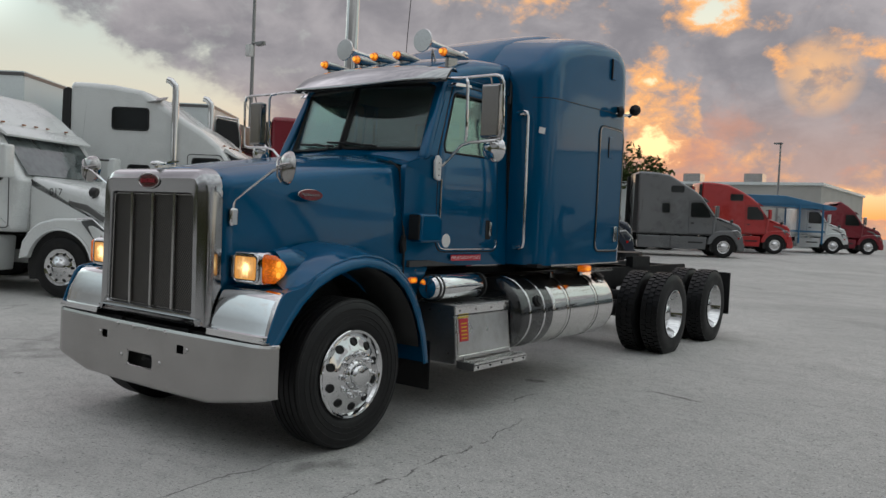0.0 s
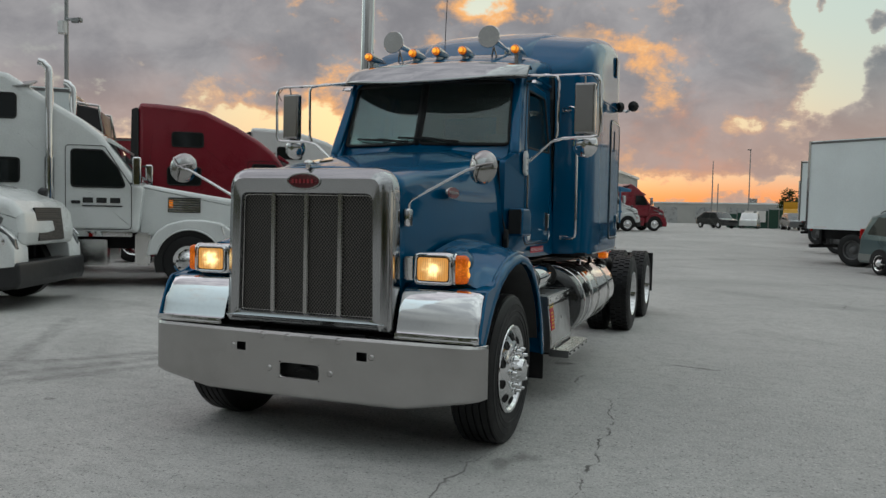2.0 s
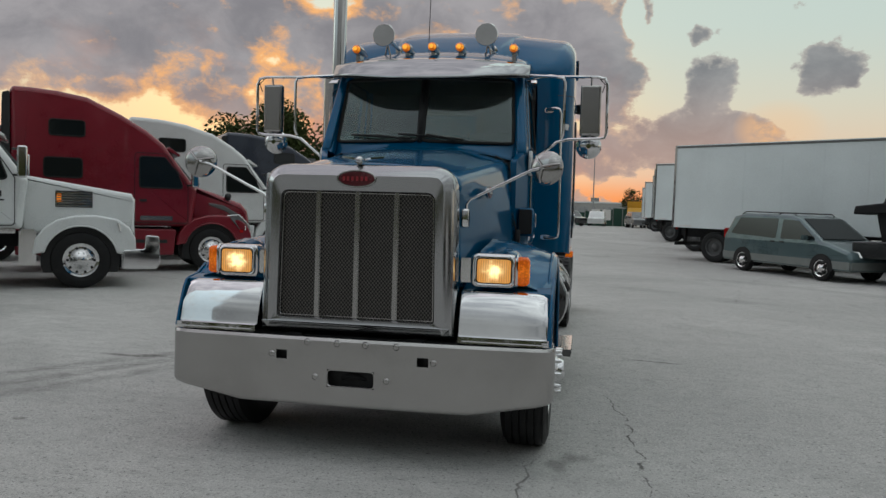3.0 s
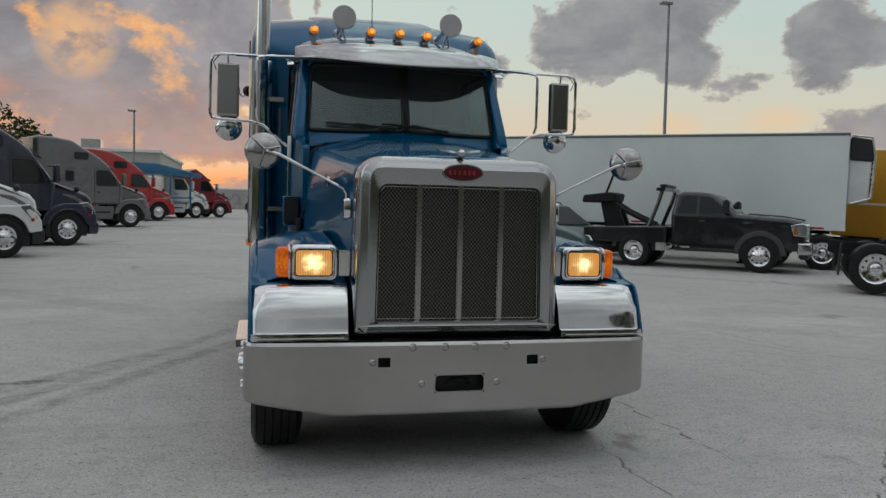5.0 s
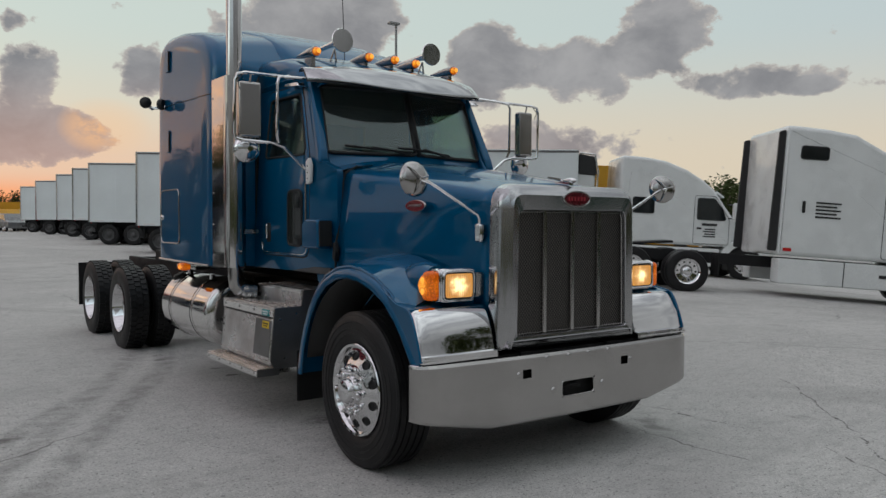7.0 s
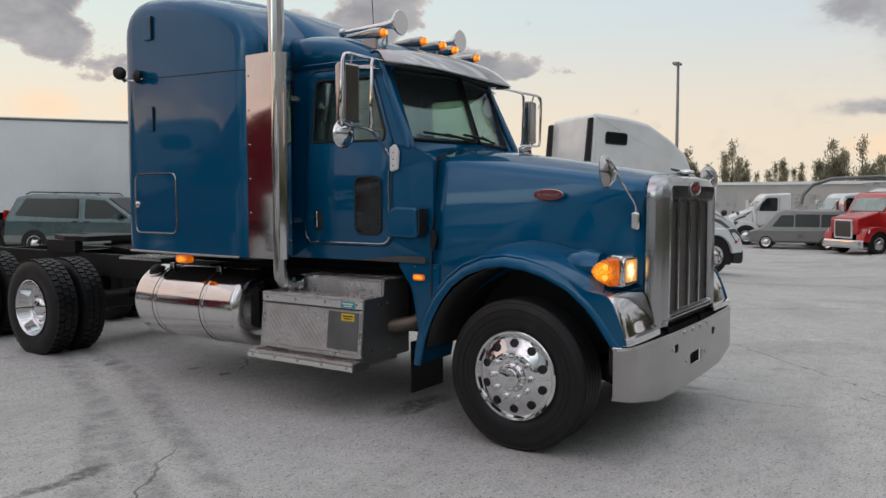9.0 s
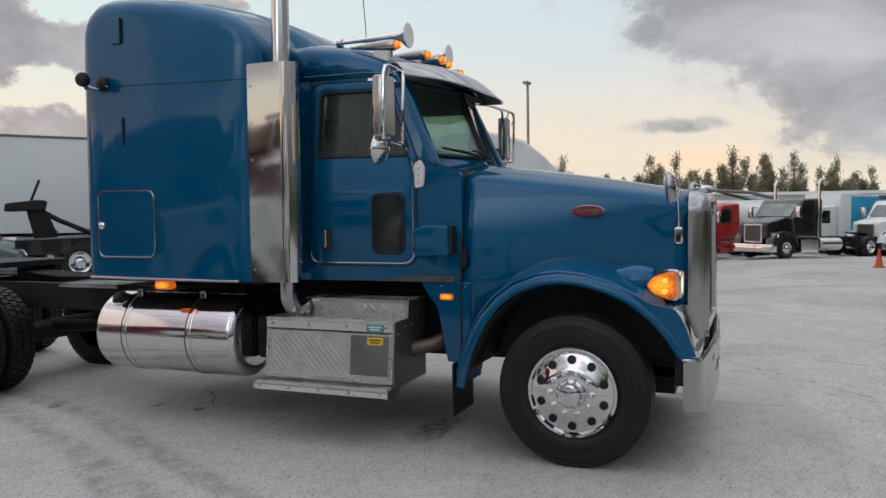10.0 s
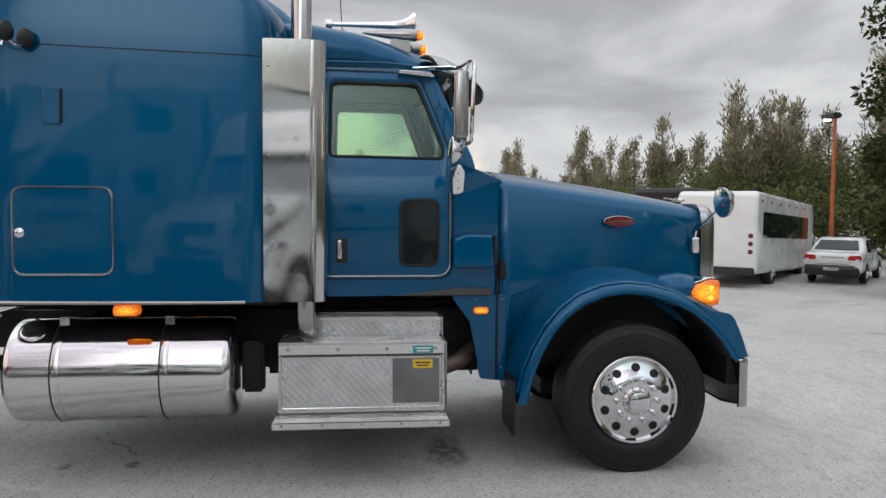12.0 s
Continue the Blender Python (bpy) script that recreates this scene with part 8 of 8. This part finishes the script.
        part("mirror", B((-0.78, -0.62, s * 0.84, s * 1.00, 0.97, 1.09), bevel=0.04), WHITEPAINT, s_)
        part("door_line", tube([(x, s * 0.864, z) for x, z in rounded([(-1.66, 0.38), (-0.62, 0.38), (-0.60, 0.93), (-1.66, 0.93)], 0.08, 4)], 0.005, 5, True), SEAL, s_)
        for x in (-1.50, -2.35):
            part("door_handle", B((x - 0.08, x + 0.08, s * 0.855, s * 0.885, 0.84, 0.875), bevel=0.01), WHITEPAINT, s_)
        for x in (0.0, -2.62):
            part("wheel_well", prism(arc_points((x, 0.31), 0.365, -8, 188, 18), VS, s * 0.5, s * 0.868), SEAL, s_)
            far_wheel(s_, x, s * 0.86, s, R=0.31, w=0.2, rim=ALU, holes=False, rr=0.2)



build_fleet()


# ---- buildings, poles, trees ----
def build_edges():
    def shed(label, x0, x1, y0, y1, h, bays, side):
        z = min(gz(x0, y0), gz(x1, y1))
        t = thing("warehouse", label, "building", pose(0, 0, z))
        part("wall", B((x0, x1, y0, y1, -0.5, h)), CONCRETEWALL, t)
        part("roof", B((x0 - 0.2, x1 + 0.2, y0 - 0.2, y1 + 0.2, h, h + 0.25), bevel=0.02), TRAILERWHITE, t)
        for i in range(bays):
            if side == "y":
                a = x0 + (i + 0.5) * (x1 - x0) / bays
                part("door", B((a - 1.4, a + 1.4, y0 - 0.06, y0 - 0.005, 0.0, 3.0)), SILVER, t)
            else:
                a = y0 + (i + 0.5) * (y1 - y0) / bays
                part("door", B((x0 - 0.06, x0 - 0.005, a - 1.4, a + 1.4, 0.0, 3.0)), SILVER, t)
        for i in range(3 if side == "y" else 0):
            part("roof_unit", B((x0 + (x1 - x0) * (0.2 + 0.25 * i), x0 + (x1 - x0) * (0.2 + 0.25 * i) + 1.6, y0 + 1, y0 + 2.4, h + 0.25, h + 1.1), bevel=0.04), ALU, t)
        return t
    shed("white flat-roofed warehouse behind the lorries", -32, -9.5, 69, 90, 5.4, 5, "y")
    shed("long low pale warehouse beyond the fence", -14, 70, 150, 165, 3.7, 14, "y")
    shed("long pale warehouse beyond the yard", 66, 80, -14, 40, 3.8, 8, "x")
    fence = thing("screen_fence", "dark green screen fence with white posters", "fence", pose(1.4, 12.4, gz(3, 92)))
    for i in range(6):
        part("fence_panel", B((-0.9 + 1.12 * i, 0.2 + 1.12 * i, 80.0, 80.12, -0.2, 1.6 + 0.14 * min(i, 4))), GREENBIN, fence)
    for i in range(7):
        part("post", rod((-0.9 + 1.12 * i, 79.95, -0.2), (-0.9 + 1.12 * i, 79.95, 2.3), 0.05), POLE, fence)
    for x in (1.0, 2.3):
        part("poster", B((x, x + 1.0, 79.85, 79.93, 0.7, 2.0)), WHITELABEL, fence)
    yt = thing("box_truck", "yellow box truck far down the yard", "truck", at_ground(7.6, 86.0, -100), "far lorries")
    part("box", B((-4, 1.0, -1.2, 1.2, 0.9, 2.9), bevel=0.03), YELLOW, yt)
    part("cab", prism(rounded([(1.1, 0.6), (2.8, 0.6), (2.9, 1.4), (2.3, 2.1), (1.1, 2.2)], 0.1, 3), VS, -1.0, 1.0, 0.06), YELLOW, yt)
    for s in (1, -1):
        far_wheel(yt, 2.0, s * 1.0, s, R=0.4, holes=False, rr=0.22)
        far_wheel(yt, -2.5, s * 1.1, s, R=0.4, holes=False, rr=0.22)
    for x, y, hd, m_, lab in ((0.6, 82.0, -50, BLACKPAINT, "dark pickup far down the yard"), (2.9, 86.5, -95, WHITEPAINT, "white van far down the yard"), (7.4, 80.5, -80, GREYPAINT, "grey car far down the yard")):
        t = thing("parked_car", lab, "car", at_ground(x, y, hd, 2.9), "far cars")
        car_body(t, [(0.85, 0.3), (0.9, 0.9), (0.1, 1.05), (-0.5, 1.7), (-2.4, 1.75), (-3.6, 1.1), (-3.7, 0.4)], 0.92, m_, [[(-0.3, 1.08), (-0.6, 1.6), (-1.4, 1.62), (-1.4, 1.08)], [(-1.5, 1.08), (-1.5, 1.62), (-2.4, 1.62), (-2.9, 1.1)]])
        part("windscreen", slab([(0.02, -0.78, 1.1), (0.02, 0.78, 1.1), (-0.48, 0.72, 1.66), (-0.48, -0.72, 1.66)], 0.012), DARKGLASS, t)
        for s in (1, -1):
            for q in (0.0, -2.9):
                far_wheel(t, q, s * 0.92, s, R=0.36, w=0.2, holes=False, rr=0.2)

    def lamp_post(x, y, h, m_=POLE, head=True, label="tall grey yard light pole"):
        t = thing("light_pole", label, "pole", pose(x, y, gz(x, y)), "yard poles")
        part("mast", turn([(0, 0.11), (0.3, 0.10), (h, 0.06)], (0, 0, 0), (0, 0, 1), 12), m_, t)
        part("base", turn([(0, 0.25), (0.5, 0.24), (0.52, 0.1)], (0, 0, 0), (0, 0, 1), 12), CONCRETEWALL, t)
        if head:
            part("lamp_head", B((-0.45, 0.15, -0.16, 0.16, h, h + 0.12), bevel=0.03), m_, t)
        return t
    p = lamp_post(-21.96, 18.07, 13.0)
    part("camera_box", B((-0.16, 0.16, -0.3, -0.08, 8.0, 8.5), bevel=0.03), WHITEPAINT, p)
    part("camera_arm", merge(rod((0, 0, 8.6), (0.7, -0.2, 8.5), 0.05), B((0.5, 0.95, -0.3, -0.1, 8.38, 8.55), bevel=0.03)), POLE, p)
    lamp_post(18.0, 29.6, 11.3)
    lamp_post(32.4, 9.6, 9.0)
    lamp_post(-9.9, 56.3, 7.6, label="slim yard pole with cross arm")
    lamp_post(-1.76, 106.4, 8.7, head=False, label="wooden utility pole far down the yard")
    lamp_post(-0.86, 101.0, 5.45, head=False, label="short wooden pole far down the yard")
    lamp_post(2.87, 118.0, 11.0)
    op = lamp_post(22.9, -16.8, 6.05, RUST, head=False, label="orange rusted light pole with a lamp head")
    part("lamp_head", B((-0.2, 0.75, -0.18, 0.18, 5.95, 6.17), bevel=0.06), PLASTIC, op)
    part("lamp_glass", turn([(0, 0.16), (-0.06, 0.13), (-0.09, 0.04), (-0.092, 0.001)], (0.5, 0, 5.96), (0, 0, 1), 14), YARDLAMP, op, "lit white lamp glass")
    bn = thing("dumpster", "dark green steel dumpster", "bin", at_ground(13.6, -13.6, -40))
    part("bin_body", prism(rounded([(-1.2, 0.15), (1.2, 0.15), (1.3, 1.35), (-1.3, 1.35)], 0.05, 3), VS, -0.8, 0.8, 0.03), GREENBIN, bn)
    part("bin_lid", B((-1.32, 1.32, -0.84, 0.84, 1.35, 1.45), bevel=0.03), GREENBIN, bn)

    def leaves(bm, centre, radius, n, size, rng, squash=0.8, fine=False):
        for _ in range(n):
            while True:
                d = Vector((rng.uniform(-1, 1), rng.uniform(-1, 1), rng.uniform(-1, 1)))
                if 0.1 < d.length < 1:
                    break
            p = Vector(centre) + Vector((d.x, d.y, d.z * squash)) * radius
            a = Vector((rng.uniform(-1, 1), rng.uniform(-1, 1), rng.uniform(-0.3, 1.0) if fine else rng.uniform(-0.6, 0.6))).normalized()
            b = a.cross(Vector((rng.uniform(-1, 1), rng.uniform(-1, 1), rng.uniform(-1, 1)))).normalized()
            l, w = size * rng.uniform(0.6, 1.4), size * (0.16 if fine else 0.5) * rng.uniform(0.7, 1.3)
            vs = [bm.verts.new(p + a * l * 0.5 * u + b * w * 0.5 * v) for u, v in ((-1, 0), (-0.1, 1), (1, 0), (-0.1, -1))]
            bm.faces.new(vs)

    def broad_tree(label, x, y, h, r, seed, trunk_h=None, bare=0.0, n=150, size=0.30):
        rng = random.Random(seed)
        t = thing("tree", label, "tree", pose(x, y, gz(x, y)), "yard trees")
        th = trunk_h or h * 0.45
        bm = tube([(0, 0, -0.1), (0.05, 0.02, th * 0.5), (0.0, 0.1, th), (0.1, 0.1, h * 0.75)], 0.18, 8)
        crown = bmesh.new()
        for i in range(16):
            a, k = rng.uniform(0, 2 * math.pi), rng.uniform(0.35, 1.0)
            q = Vector((math.cos(a) * r * k * 0.8, math.sin(a) * r * k * 0.8, th + (h - th) * rng.uniform(0.15, 0.9)))
            tube([(0, 0.05, th * rng.uniform(0.6, 1.0)), q * 0.5 + Vector((0, 0, th * 0.45)), q], 0.05, 6, bm=bm)
            leaves(crown, q, r * rng.uniform(0.28, 0.48), int(n * (1 - bare)), size, rng)
        part("trunk", bm, BARK, t)
        part("crown", crown, LEAF, t, smooth=False)
        return t
    broad_tree("leafy tree behind the parked lorries", -14.8, 32.0, 6.2, 3.1, 3, trunk_h=3.6, n=420, size=0.24)
    broad_tree("small leafy tree behind the grey tractor", -13.5, 40.0, 5.6, 2.6, 4)
    broad_tree("round dense tree beyond the trailers", 46.4, 30.6, 5.6, 3.4, 5, trunk_h=1.6, n=260)
    broad_tree("small tree far down the yard", 8.0, 97.0, 4.6, 2.0, 6, n=60)
    broad_tree("small tree far down the yard", 10.5, 98.0, 4.0, 1.6, 7, n=60)
    broad_tree("large leafy tree at the yard edge", 13.9, -16.2, 9.8, 3.9, 8, trunk_h=4.4, n=520, size=0.26)
    broad_tree("bushy tree at the yard edge", 22.0, -20.5, 5.6, 3.0, 9, trunk_h=0.8, n=330, size=0.30)

    def pine(seed, h):
        """Feathery casuarina: a thin leader with drooping wispy branches."""
        rng = random.Random(seed)
        t = thing("casuarina_tree", "feathery grey-green casuarina tree at the yard edge", "tree", pose(0, 0, 0), "casuarina belt")
        bm = rod((0, 0, -0.3), (0.08, 0.05, h * 0.55), 0.11, 0.06, 7)
        rod((0.08, 0.05, h * 0.55), (0.1, 0, h * 0.96), 0.06, 0.012, 6, bm)
        crown = bmesh.new()
        lobes = [(0.05, 0.02, 1.0)] + [(rng.uniform(-0.20, 0.20) * h, rng.uniform(-0.20, 0.20) * h, rng.uniform(0.50, 0.90)) for _ in range(5)]
        for lx, ly, top in lobes:
            rod((0, 0, h * 0.12), (lx, ly, h * top * 0.9), 0.05, 0.01, 5, bm)
            for i in range(56):
                f = rng.uniform(0.04, 0.98) ** 0.9
                reach = (0.10 + (1 - f) ** 0.75 * h * 0.11) * rng.uniform(0.55, 1.3)
                a = rng.uniform(0, 2 * math.pi)
                k = 0.12 + 0.88 * f
                foot = Vector((lx * k, ly * k, h * top * f))
                tip = foot + Vector((math.cos(a) * reach, math.sin(a) * reach, 0.25 + reach * 0.9))
                for q in range(20):
                    p = foot.lerp(tip, rng.uniform(0.1, 1.1)) + Vector((rng.gauss(0, 0.15), rng.gauss(0, 0.15), rng.gauss(0, 0.15)))
                    d = ((tip - foot).normalized() + Vector((rng.gauss(0, 0.35), rng.gauss(0, 0.35), rng.gauss(0.1, 0.3)))).normalized()
                    side_ = d.cross(Vector((rng.uniform(-1, 1), rng.uniform(-1, 1), rng.uniform(-1, 1)))).normalized()
                    l, w_ = rng.uniform(0.14, 0.36), rng.uniform(0.020, 0.044)
                    crown.faces.new([crown.verts.new(p + d * l * u + side_ * w_ * v) for u, v in ((-0.5, 0), (-0.1, 1), (0.6, 0), (-0.1, -1))])
        part("trunk", bm, BARK, t)
        part("crown", crown, LEAF_FINE, t, smooth=False)
        return t
    rng = random.Random(11)
    kinds = [pine(21 + i, 5.4 + 0.6 * i) for i in range(4)]
    spots = []
    for i in range(96):
        deg = 26 - 0.95 * i if i < 38 else (-10 - 1.75 * (i - 38) if i < 68 else -62 - 4.2 * (i - 68))
        deg += rng.uniform(-0.8, 0.8)
        k = min(1.0, max(0.0, (-6 - deg) / 18))
        d = 92 - 42 * k + rng.uniform(-4, 5)
        a = radians(deg)
        spots.append((-6 + d * math.cos(a), d * math.sin(a), (1.05 + 0.70 * k - 0.37 * k * k) * rng.uniform(0.78, 1.18)))
    for i, (x, y, s) in enumerate(spots):
        m = pose(x, y, gz(x, y), 0, 0, rng.uniform(0, 360)) @ Matrix.Scale(s, 4)
        if i < 4:
            kinds[i].matrix_world = m
        else:
            copy_thing(kinds[i % 4], m)
    hedge = bmesh.new()
    rng = random.Random(5)
    for i in range(330):
        deg = -11 - 0.48 * i
        k = min(1.0, max(0.0, (-11 - deg) / 16))
        d = 54 - 11 * k + rng.uniform(-1.5, 1.5)
        x, y = -6 + d * math.cos(radians(deg)), d * math.sin(radians(deg))
        leaves(hedge, (x, y, gz(x, y) + 1.5 + 0.5 * rng.random()), (1.7 + 0.8 * rng.random()) * (0.7 + 0.3 * k), 250, 0.27, rng, 1.0)
    for i in range(230):
        deg = -15 - 0.30 * i
        k = min(1.0, max(0.0, (-11 - deg) / 16))
        d = 58 - 12 * k + rng.uniform(-1.5, 1.5)
        x, y = -6 + d * math.cos(radians(deg)), d * math.sin(radians(deg))
        leaves(hedge, (x, y, gz(x, y) + rng.uniform(2.6, 4.3) * (0.45 + 0.55 * k)), 1.5 + 0.9 * rng.random(), 260, 0.24, rng, 1.1)
    tagged(part("hedge", hedge, HEDGE, None, smooth=False), "dense green scrub along the yard edge", "hedge", kind="stuff")


build_edges()
